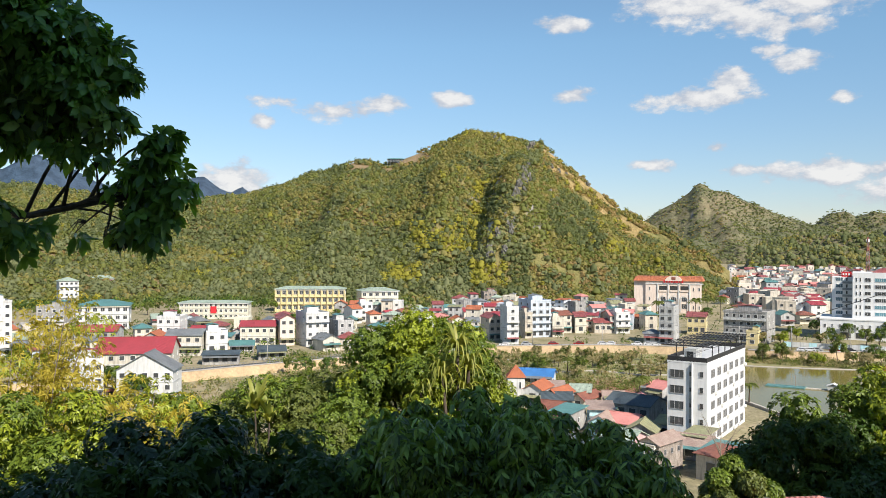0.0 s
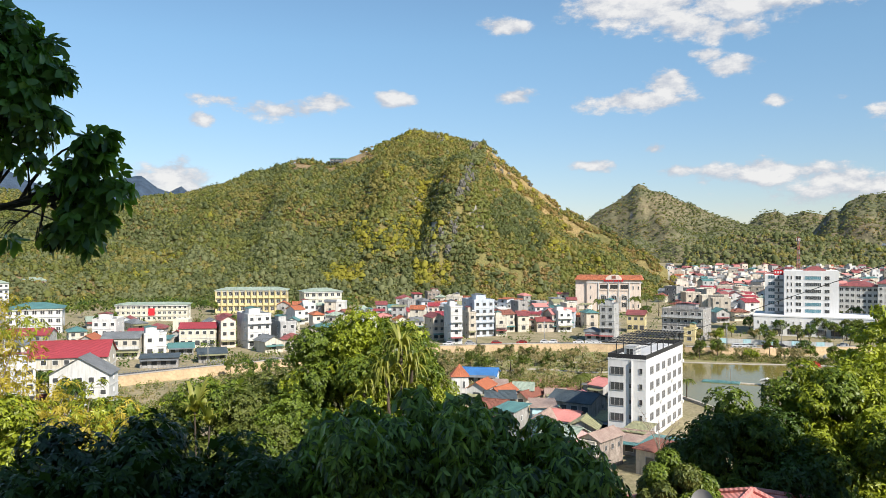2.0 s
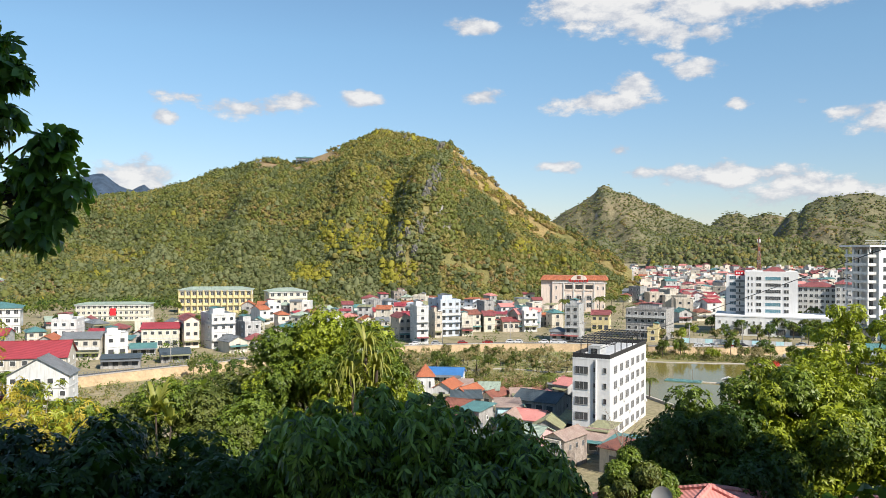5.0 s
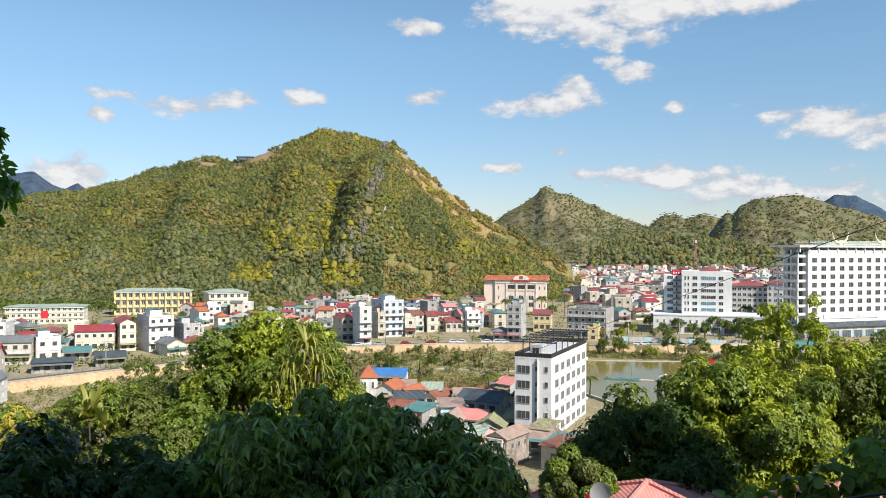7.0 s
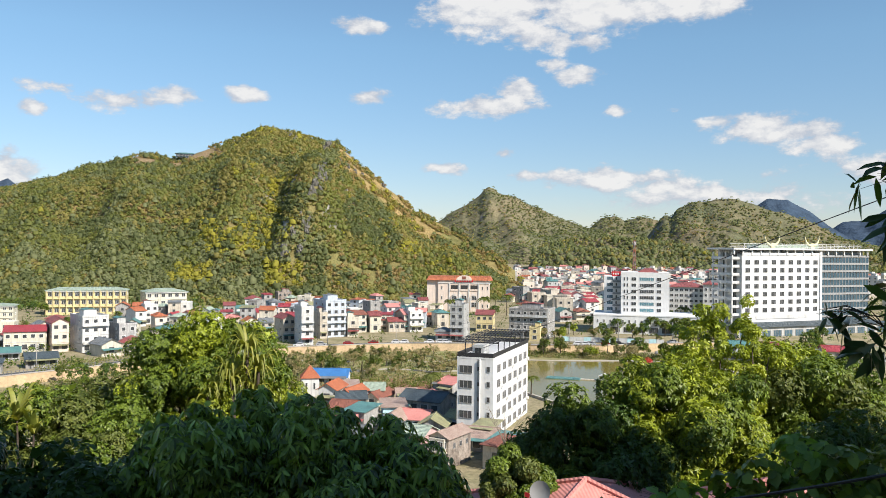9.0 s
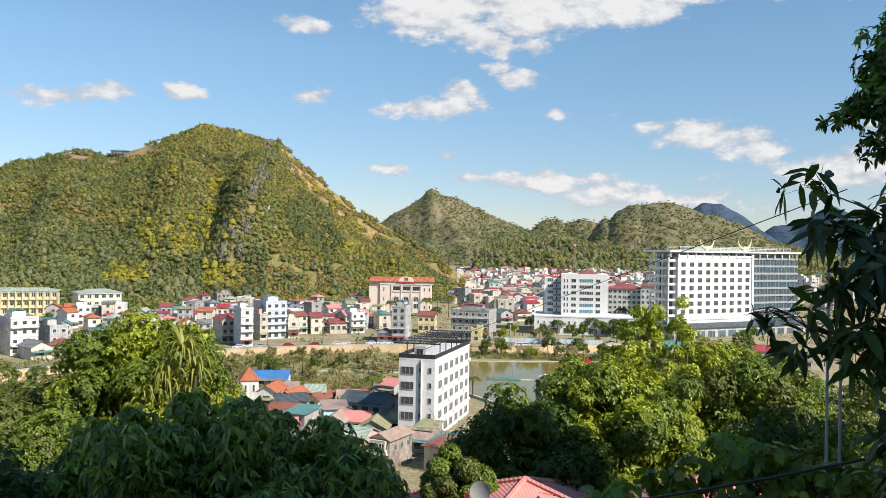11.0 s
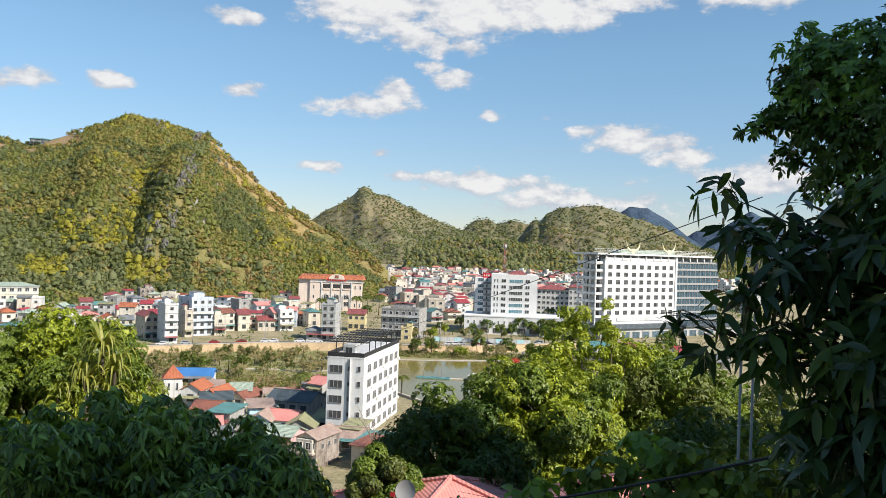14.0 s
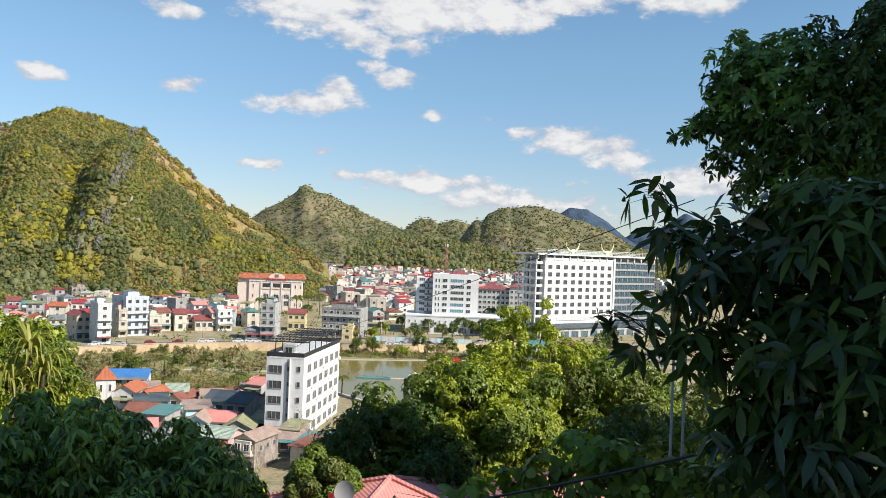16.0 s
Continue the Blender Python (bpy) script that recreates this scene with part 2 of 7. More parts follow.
M = {
    "white": mat("white_render", (.66, .66, .645), (.53, .53, .515), 6, .85, fine=.05, streak=0.3),
    "white_clean": mat("clean_white_render", (.72, .72, .715), (.64, .64, .635), 9, .8, fine=.05, streak=0.12),
    "cream": mat("cream_render", (.63, .59, .50), (.53, .49, .41), 6, .85, fine=.06, streak=0.45),
    "yellow": mat("yellow_render", (.68, .58, .33), (.60, .50, .27), 6, .85, fine=.06, streak=0.25),
    "pale": mat("pale_yellow_render", (.66, .63, .52), (.57, .54, .44), 6, .85, fine=.05, streak=0.3),
    "peach": mat("peach_render", (.74, .62, .53), (.66, .55, .47), 8, .85, fine=.04, streak=0.2),
    "beige": mat("beige_render", (.60, .54, .45), (.48, .43, .36), 5, .88, fine=.1, streak=0.5),
    "pink": mat("pink_render", (.66, .44, .42), (.58, .38, .36), 5, .85, fine=.08, streak=0.4),
    "blue_wall": mat("pale_blue_render", (.55, .60, .66), (.46, .51, .57), 5, .85, fine=.06, streak=0.4),
    "cyan_wall": mat("light_cyan_render", (.50, .74, .78), (.44, .66, .7), 5, .85, fine=.06, streak=0.3),
    "grey_wall": mat("grey_render", (.50, .50, .49), (.38, .38, .37), 4, .9, fine=.12, streak=0.5),
    "limestone": mat("grey_limestone", (.235, .22, .19), (.10, .098, .085), 5, .95, spec=.1, fine=.4, bump=.8, streak=0.6, detail=8),
    "concrete": mat("raw_concrete", (.42, .41, .39), (.28, .27, .26), 3, .92, fine=.18, bump=.2, streak=0.5),
    "stained": mat("stained_wall", (.44, .38, .33), (.16, .13, .11), 2, .92, fine=.25, bump=.2, streak=0.5),
    "red_tin": mat("red_tin_roof", (.37, .105, .10), (.26, .085, .08), 4, .55, spec=.4, fine=.1, bands=1.4),
    "crimson_tin": mat("crimson_tin_roof", (.46, .07, .085), (.36, .06, .07), 5, .5, spec=.4, fine=.1, bands=1.4),
    "pink_tin": mat("faded_red_tin_roof", (.60, .25, .22), (.50, .20, .18), 3, .6, spec=.3, fine=.12, bands=2.2, bump=.18),
    "orange_tile": mat("orange_tile_roof", (.52, .18, .09), (.40, .13, .07), 3, .8, fine=.15, bands=1.6),
    "brown_tile": mat("brown_tile_roof", (.33, .13, .09), (.22, .09, .07), 3, .85, fine=.18, bands=1.6),
    "teal_tin": mat("teal_tin_roof", (.13, .30, .29), (.10, .22, .22), 4, .55, fine=.1, bands=1.4),
    "blue_tin": mat("blue_tin_roof", (.08, .26, .60), (.06, .20, .48), 4, .5, fine=.08, bands=1.4),
    "grey_tin": mat("grey_tin_roof", (.26, .28, .29), (.18, .19, .20), 4, .6, fine=.15, bands=1.4),
    "slate_tin": mat("dark_slate_tin_roof", (.10, .13, .15), (.07, .09, .10), 4, .55, fine=.12, bands=1.4),
    "green_tin": mat("olive_tin_roof", (.36, .36, .20), (.26, .25, .15), 3, .7, fine=.18, bands=1.4),
    "tan_tin": mat("rusty_tan_tin_roof", (.47, .36, .30), (.36, .25, .21), 2, .7, fine=.2, bands=2.0),
    "pale_green_tin": mat("pale_green_roof", (.44, .52, .42), (.34, .42, .34), 5, .7, fine=.1, bands=1.4),
    "dark_metal": mat("dark_painted_steel", (.035, .035, .04), (.05, .05, .05), 1, .5, metal=.3),
    "steel": mat("galvanised_steel", (.30, .31, .32), (.22, .23, .24), 1, .5, metal=.6),
    "red_paint": mat("red_white_mast_paint", (.40, .10, .07), (.30, .20, .17), 6, .6),
    "frame": mat("grey_window_frame", (.36, .36, .36), (.28, .28, .28), 1, .5),
    "white_frame": mat("white_window_frame", (.78, .78, .76), (.7, .7, .68), 1, .5),
    "glass": glass_mat("dark_window_glass", (.085, .09, .095)),
    "blue_glass": glass_mat("blue_grey_glass", (.10, .17, .22), .12),
    "teal_glass": glass_mat("teal_glass", (.14, .30, .36), .2),
    "loggia_dark": mat("painted_interior_shade", (.05, .05, .05), (.03, .03, .03), 2, .9),
    "wall_tan": mat("tan_embankment_stone", (.56, .42, .26), (.44, .32, .20), 6, .92, fine=.18, bump=.3),
    "asphalt": mat("asphalt", (.10, .10, .10), (.07, .07, .07), 4, .9, fine=.2),
    "paving": mat("pale_concrete_paving", (.46, .43, .38), (.36, .33, .29), 3, .9, fine=.12),
    "red_paving": mat("red_brick_paving", (.34, .16, .12), (.27, .13, .10), 2, .9, fine=.15),
    "bark": mat("bark", (.11, .085, .065), (.055, .045, .035), .4, .95, fine=.3, bump=.6),
    "bare": mat("bare_grey_twigs", (.30, .25, .20), (.22, .18, .14), .4, .95, fine=.2),
    "lawn": mat("lawn", (.19, .20, .075), (.29, .25, .13), 8, .95, fine=.3),
    "gold": mat("pale_gold_paint", (.72, .66, .42), (.62, .56, .34), 2, .5),
    "sign_red": mat("red_sign_enamel", (.60, .03, .04), (.5, .03, .04), 2, .5),
    "cable": mat("black_cable_sheath", (.012, .012, .013), (.02, .02, .02), .2, .5),
    "car_white": mat("car_white_paint", (.7, .7, .7), (.62, .62, .62), 2, .25, spec=.5),
    "car_dark": mat("car_dark_paint", (.03, .035, .045), (.04, .04, .05), 2, .25, spec=.5),
    "car_red": mat("car_red_paint", (.32, .03, .03), (.26, .03, .03), 2, .25, spec=.5),
    "car_silver": mat("car_silver_paint", (.42, .43, .45), (.36, .37, .38), 2, .25, spec=.5),
    "rubber": mat("tyre_rubber", (.02, .02, .02), (.03, .03, .03), .3, .9),
    "flowers": leaf_mat("red_blossom", (.55, .04, .05), (.65, .10, .06), .6),
}
L = {
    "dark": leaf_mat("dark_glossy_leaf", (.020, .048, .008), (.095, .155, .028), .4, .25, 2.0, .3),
    # Near-black to pale by leaf: lit leaves and dark gaps are painted in.
    "shade": leaf_mat("broad_lit_and_dark_leaf", (.010, .028, .005), (.40, .54, .11), .38, .3, 1.2, .45, .8),
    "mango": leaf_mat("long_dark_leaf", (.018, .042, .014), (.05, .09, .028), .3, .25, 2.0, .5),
    # Leaf colour raised to stand in for skylight on the near boughs.
    "bough": leaf_mat("skylit_glossy_leaf", (.045, .10, .024), (.28, .46, .085), .3, .4, 1.0, .5),
    "vine": leaf_mat("heart_leaf", (.08, .16, .03), (.24, .37, .07), .42, .42, 1.0),
    # mid, bright, olive: lit tips and dark crown gaps put into the colour range.
    "mid": leaf_mat("mid_green_leaf", (.026, .056, .008), (.215, .285, .036), .42, .2, 3.0, .3),
    "bright": leaf_mat("sunlit_toned_leaf", (.026, .054, .006), (.40, .46, .036), .4, .22, 3.0, .32),
    "lime": leaf_mat("lime_leaf", (.15, .20, .018), (.44, .47, .05), .38, .28, 3.0),
    "olive": leaf_mat("olive_leaf", (.036, .060, .014), (.195, .220, .050), .45, .22, 3.0, .28),
    "gold": leaf_mat("yellow_bamboo_leaf", (.32, .28, .035), (.52, .41, .06), .5, .4, 3.0),
    "strap": leaf_mat("yellow_green_strap_leaf", (.16, .20, .035), (.38, .36, .08), .5, .35, 1.0),
    "palm": leaf_mat("palm_leaf", (.11, .15, .035), (.19, .21, .06), .5, .35, 2.0),
    "scrub": leaf_mat("dull_scrub_leaf", (.24, .21, .10), (.37, .31, .16), .6, .25, 4.0),
    # Hill leaves are greyed with blue raised, standing in for hazy air.
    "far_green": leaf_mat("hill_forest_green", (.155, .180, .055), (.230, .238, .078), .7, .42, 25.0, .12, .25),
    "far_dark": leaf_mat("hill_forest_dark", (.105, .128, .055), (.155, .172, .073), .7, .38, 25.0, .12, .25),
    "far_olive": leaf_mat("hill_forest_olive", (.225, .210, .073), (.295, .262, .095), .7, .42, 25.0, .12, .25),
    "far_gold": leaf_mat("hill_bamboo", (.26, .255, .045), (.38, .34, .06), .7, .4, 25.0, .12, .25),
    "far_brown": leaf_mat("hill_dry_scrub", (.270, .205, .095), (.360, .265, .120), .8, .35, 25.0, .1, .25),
    "far_hazed_grey": leaf_mat("hill_hazed_grey_green", (.160, .180, .088), (.230, .245, .122), .8, .38, 25.0, .1, .25),
}


# ---- building blocks ----
class Solid:
    """Collects boxes, plates and tubes into one mesh."""

    def __init__(self):
        self.v, self.f, self.m = [], [], []

    def add(self, verts, faces, mi=0):
        o = len(self.v)
        self.v += [tuple(p) for p in verts]
        self.f += [tuple(i + o for i in q) for q in faces]
        self.m += [mi] * len(faces)
        return self

    def box(self, x0, x1, y0, y1, z0, z1, mi=0):
        return self.add([(x, y, z) for z in (z0, z1) for y in (y0, y1) for x in (x0, x1)],
                        [(0, 2, 3, 1), (4, 5, 7, 6), (0, 1, 5, 4), (1, 3, 7, 5), (3, 2, 6, 7), (2, 0, 4, 6)], mi)

    def tube(self, pts, radii, n=7, mi=0):
        pts = [Vector(p) for p in pts]
        ring = []
        for i, p in enumerate(pts):
            d = (pts[min(i + 1, len(pts) - 1)] - pts[max(i - 1, 0)]).normalized()
            s = d.cross(Vector((0.31, 0.17, 0.94)))
            s = (s if s.length > 0.05 else d.cross(Vector((1, 0, 0)))).normalized()
            u = d.cross(s)
            ring.append([p + (s * math.cos(a) + u * math.sin(a)) * radii[i] for a in (2 * math.pi * k / n for k in range(n))])
        faces = [(i * n + k, i * n + (k + 1) % n, (i + 1) * n + (k + 1) % n, (i + 1) * n + k) for i in range(len(pts) - 1) for k in range(n)]
        faces += [tuple(range(n - 1, -1, -1)), tuple(range((len(pts) - 1) * n, len(pts) * n))]
        return self.add([q for r in ring for q in r], faces, mi)

    def mesh(self, name, mats, smooth=False):
        me = bpy.data.meshes.new(name)
        me.from_pydata(self.v, [], self.f)
        for m in mats if isinstance(mats, (list, tuple)) else [mats]:
            me.materials.append(m)
        me.polygons.foreach_set("material_index", self.m)
        if smooth:
            me.polygons.foreach_set("use_smooth", [True] * len(me.polygons))
        me.update()
        return me

    def make(self, name, mats, parent=None, label="", smooth=False):
        return put(name, self.mesh(name, mats, smooth), parent, label)


def put(name, me, parent=None, label="", m=None):
    ob = new(name, me)
    if parent is not None:
        ob.parent = parent
    if m is not None:
        ob.matrix_basis = m
    if label:
        tagged(ob, label)
    return ob


def empty(name, m, label, category, group=""):
    ob = new(name)
    ob.matrix_basis = m
    return tagged(ob, label, category, group)


def raw_mesh(name, verts, faces, mats, mi=None, smooth=False):
    """A mesh from number arrays; all faces have the same count of corners."""
    me = bpy.data.meshes.new(name)
    verts, faces = np.asarray(verts, dtype=np.float32), np.asarray(faces, dtype=np.int32)
    k = faces.shape[1]
    me.vertices.add(len(verts)), me.loops.add(faces.size), me.polygons.add(len(faces))
    me.vertices.foreach_set("co", verts.ravel())
    me.loops.foreach_set("vertex_index", faces.ravel())
    me.polygons.foreach_set("loop_start", np.arange(0, faces.size, k, dtype=np.int32))
    for m in mats:
        me.materials.append(m)
    if mi is not None:
        me.polygons.foreach_set("material_index", np.asarray(mi, dtype=np.int32))
    if smooth:
        me.polygons.foreach_set("use_smooth", np.ones(len(faces), dtype=bool))
    me.update(calc_edges=True)
    return me


# ---- ground ----
def lerp(x, xs, ys):
    return float(np.interp(x, xs, ys))


def smooth01(u):
    u = min(1.0, max(0.0, u))
    return u * u * (3 - 2 * u)


def bank_dist(az):
    """How far off the foot of the river embankment stands, by bearing."""
    return lerp(az, [-60, -31, -21.6, -8.7, 0, 5, 9.5, 14, 22, 60], [255, 260, 279, 318, 330, 332, 330, 336, 365, 420])


TOWN = 2.6


def ground_z(x, y):
    r = math.hypot(x, y)
    az = math.degrees(math.atan2(x, y))
    s = 0.67 * x - 0.74 * y
    h = 40.2 - 0.36 * max(0.0, r - 2.2 * max(0.0, s))
    z = h if h > 4 else 4 * math.exp((h - 4) / 4) if h > -30 else 0.0
    # Unseen rise behind the viewer, shaped to shade the near trees.
    if s > 6:
        z += 58 * smooth01((s - 6) / 46) * (1 - smooth01((0.74 * x + 0.67 * y - 13) / 16))
    if r > bank_dist(az) + 0.4:
        z += TOWN + 15 * smooth01((r - 540) / 1000)
    return z


def ground_sheet():
    azs = [-180 + i * 3 for i in range(44)] + [-48 + i * 0.5 for i in range(192)] + [48 + i * 3 for i in range(44)]
    n = len(azs)
    verts, rows = [(0, 0, 40.2)], 0
    for i in range(1, 71):
        rows += 1
        for a in azs:
            r = bank_dist(a) * (i / 70) ** 1.4
            p = az_vec(a, r)
            bumpy = 0.25 * noise.noise(p * 0.11) * min(1, r / 20)
            verts.append((p.x, p.y, ground_z(p.x, p.y) + (bumpy if r < 150 else 0)))
    for k in range(26):
        rows += 1
        for a in azs:
            e = bank_dist(a) + 0.8
            r = e + (4900 - e) * (k / 25) ** 3
            p = az_vec(a, r)
            verts.append((p.x, p.y, ground_z(p.x, p.y)))
    faces = [(0, 1 + (j + 1) % n, 1 + j) for j in range(n)]
    me = bpy.data.meshes.new("ground")
    for i in range(rows - 1):
        for j in range(n):
            a, b = 1 + i * n + j, 1 + i * n + (j + 1) % n
            faces.append((a, b, b + n, a + n))
    me.from_pydata(verts, [], faces)
    me.materials.append(mat("ground_earth_and_grass", (.20, .185, .10), (.34, .285, .19), 9, .95, spec=.1, fine=.35, bump=.4, detail=8))
    me.polygons.foreach_set("use_smooth", [True] * len(me.polygons))
    me.update()
    return tagged(new("ground", me), "earth and dry grass of the valley floor and wooded slope", "ground", kind="structure")


ground_sheet()


# ---- mountains ----
def massif(name, label, prof, dist, foot, material, rough_h=6.0, step=0.25, rows=46, spur=None, base=0.0, seed=0.0, zone=None, steep=0.0, jag=0.0):
    """A ridge by its bearing: prof gives (bearing, elevation angle of the crest), dist and foot the distances of crest and foot."""
    xs, ys = [p[0] for p in prof], [p[1] for p in prof]
    a0, a1 = xs[0], xs[-1]
    n = int((a1 - a0) / step) + 1

    def height(az, d):
        D, F = dist(az), foot(az)
        H = 42 + D * math.tan(radians(lerp(az, xs, ys)))
        q = az_vec(az, d)
        u = (d - F) / (D - F)
        wild = noise.fractal(Vector((q.x, q.y, seed)) / (13 * rough_h), 0.9, 2.1, 6) * rough_h * 1.7
        if u <= 1:
            w = max(u, 0)
            z = base + (H - base) * ((1 - steep) * (0.82 * w + 0.18 * smooth01(w)) + steep * (.3 * w + .7 * w ** 2.4))
            z += jag * max(0.0, noise.fractal(Vector((q.x, q.y, seed + 3)) / 26, .8, 2.1, 3)) * w ** 3
            z += wild * 4 * w * (1.05 - w)
            if spur:
                z += spur(az, w)
        else:
            z = H - (d - D) * 0.55
        z += noise.fractal(Vector((q.x, q.y, seed + 7)) / (3.0 * rough_h), 0.8, 2.2, 4) * rough_h * 0.22 * min(1, max(u, 0) * 4)
        return z if u > 0 else min(z, base) + u * 40

    verts = []
    for i in range(rows + 9):
        for j in range(n):
            az = a0 + j * step
            D, F = dist(az), foot(az)
            d = F + (D - F) * (i - 1) / (rows - 1) if i < rows else D + (D - F) * (i - rows + 1) / 8
            edge = smooth01(min(j, n - 1 - j) / 4)
            p = az_vec(az, d)
            verts.append((p.x, p.y, height(az, d) * (0.4 + 0.6 * edge)))
    faces = [(i * n + j, i * n + j + 1, (i + 1) * n + j + 1, (i + 1) * n + j) for i in range(rows + 8) for j in range(n - 1)]
    mats = material if zone else [material]
    kinds = [zone(a0 + (k % (n - 1)) * step, min((k // (n - 1)) / rows, 1.0), lerp(a0 + (k % (n - 1)) * step, xs, ys), verts[f[0]]) for k, f in enumerate(faces)] if zone else None
    me = raw_mesh(name, verts, faces, mats, kinds, smooth=True)
    tagged(new(name, me), label, "hill", kind="structure")
    return height


HILL = rocky_mat("hillside_scrub", (.15, .15, .055), (.24, .18, .08), (.30, .29, .27), 70)
HILL_DRY = rocky_mat("dry_orange_grass", (.22, .175, .075), (.34, .24, .105), (.26, .25, .23), 18)
HILL_EARTH = rocky_mat("red_brown_earth", (.17, .14, .07), (.31, .215, .13), (.28, .25, .21), 14)
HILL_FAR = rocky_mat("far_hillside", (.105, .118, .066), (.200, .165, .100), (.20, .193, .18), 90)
# Blue ground colour stands in for the hazy air before these hills.
HILL_HAZED_BLUE = rocky_mat("hazed_blue_hillside", (.04, .066, .10), (.055, .08, .12), (.07, .095, .13), 250)


def main_dist(az):
    return lerp(az, [-45, -20, -6, 2, 8.8], [1000, 900, 840, 790, 720])


def main_foot(az):
    return lerp(az, [-45, -37, -32, -25, -15, -8.7, -3, 1.5, 5, 8.8], [600, 610, 590, 575, 560, 550, 545, 585, 610, 660])


RIBS = ((-5.0, 1.6, 3.0, 36, 3.6), (-7.2, 1.3, 1.4, -10, 3.6), (-11.2, 1.4, 2.2, 17, 1.2), (-17.6, 1.1, 2.4, 15, 3.0), (-22.6, 1.3, 2.6, 14, 3.5), (-28.5, 1.3, 2.6, 12, 3.0), (-34, 1.5, 2.5, 12, 2.0), (-1.6, .8, 1.6, 8, -1.5), (2.4, .9, 1.6, 7, -1.5))


def main_spur(az, w):
    """Ribs that run down the face, steep on their western side, with gullies between."""
    out = 0.0
    for c, west, east, amp, slant in RIBS:
        s = az - c + slant * (1 - w)
        out += amp * math.exp(-(s / (west if s < 0 else east)) ** 2)
    return out * smooth01(w * 2.6) * smooth01((1 - w) * 1.5)


MAIN_PROFILE = [
    (-46, 3.4), (-41, 3.9), (-37, 3.7), (-33, 3.0), (-29.7, 2.8), (-25.3, 3.45), (-20.7, 5.2), (-18.1, 6.0), (-15.5, 5.95), (-13.5, 6.7), (-11.1, 7.8), (-10.1, 8.2),
    (-7.9, 7.95), (-6.1, 7.35), (-4.7, 7.2), (-3.2, 5.9), (-1.6, 4.6), (.7, 2.8), (3, 1.75), (4.9, .75), (6.3, -.2), (7.8, -1.3), (8.8, -2.7)]
MAIN_AZ, MAIN_EL = [p[0] for p in MAIN_PROFILE], [p[1] for p in MAIN_PROFILE]


def eye_el(p):
    return math.degrees(math.atan2(p[2] - 42, math.hypot(p[0], p[1])))


def main_zone(az, w, crest, p):
    """Bare ground on the mountain: scrub, dry grass under the eastern ridge, turned earth along the saddle and at the foot."""
    n = noise.noise(Vector(p) / 40)
    el = eye_el(p)
    if -5.6 < az < 2.5 and crest - el < 1.9 + 1.2 * n:
        return 1
    if -18.6 < az < -12.6 and crest - el < .8 + .6 * n or -38.5 < az < -31 and el < .2 + .7 * n:
        return 2
    return 0


main_h = massif("mountain", "scrub-covered limestone mountain behind the town", MAIN_PROFILE,
    main_dist, main_foot, [HILL, HILL_DRY, HILL_EARTH], 9.0, 0.2, 64, main_spur, zone=main_zone)
cone_h = massif("cone_hill", "bare conical limestone hill beyond the town", [
    (-1, .6), (.8, 2.2), (2.2, 2.0), (4.3, 3.35), (5.2, 3.95), (5.5, 4.4), (5.85, 4.62), (6.2, 4.5), (6.5, 4.2), (7.3, 3.95), (9, 3.2), (10.9, 2.3), (12.9, 1.6), (15, .7), (18, -.6)],
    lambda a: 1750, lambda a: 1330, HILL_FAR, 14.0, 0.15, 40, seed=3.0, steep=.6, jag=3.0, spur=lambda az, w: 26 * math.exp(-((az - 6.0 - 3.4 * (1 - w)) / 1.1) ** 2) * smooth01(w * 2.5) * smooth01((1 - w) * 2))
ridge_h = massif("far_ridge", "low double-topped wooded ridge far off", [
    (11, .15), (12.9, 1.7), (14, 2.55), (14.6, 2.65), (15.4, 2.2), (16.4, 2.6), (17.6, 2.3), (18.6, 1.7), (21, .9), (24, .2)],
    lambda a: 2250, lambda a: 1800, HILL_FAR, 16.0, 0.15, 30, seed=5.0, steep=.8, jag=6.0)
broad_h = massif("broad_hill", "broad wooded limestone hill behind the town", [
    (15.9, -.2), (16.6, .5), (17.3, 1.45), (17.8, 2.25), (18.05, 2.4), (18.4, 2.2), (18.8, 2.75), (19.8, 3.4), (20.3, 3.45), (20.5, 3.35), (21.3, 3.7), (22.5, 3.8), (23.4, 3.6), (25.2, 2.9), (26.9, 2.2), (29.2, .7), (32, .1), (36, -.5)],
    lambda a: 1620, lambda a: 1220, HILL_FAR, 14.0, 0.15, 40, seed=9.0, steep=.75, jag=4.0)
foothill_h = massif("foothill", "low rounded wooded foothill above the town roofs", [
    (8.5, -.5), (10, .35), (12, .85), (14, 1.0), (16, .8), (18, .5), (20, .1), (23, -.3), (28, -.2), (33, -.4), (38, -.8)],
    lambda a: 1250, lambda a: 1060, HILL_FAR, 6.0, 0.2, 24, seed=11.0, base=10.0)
massif("blue_hill", "distant hill, hazy blue put into its colour", [(22, 1.5), (23.6, 2.9), (24.6, 3.6), (25.8, 3.55), (27.2, 2.6), (28.6, 1.5), (30, .6)],
       lambda a: 2900, lambda a: 2500, HILL_HAZED_BLUE, 18.0, 0.15, 24, seed=13.0)
massif("blue_hill", "distant steep-topped hill, hazy blue put into its colour", [(27.5, .8), (29, 1.9), (30.6, 2.3), (31.6, 3.0), (32.4, 3.45), (33.3, 2.9), (35, 1.9), (38, 2.4), (42, 1.6), (47, 1.2)],
       lambda a: 3200, lambda a: 2750, HILL_HAZED_BLUE, 18.0, 0.15, 24, seed=15.0)
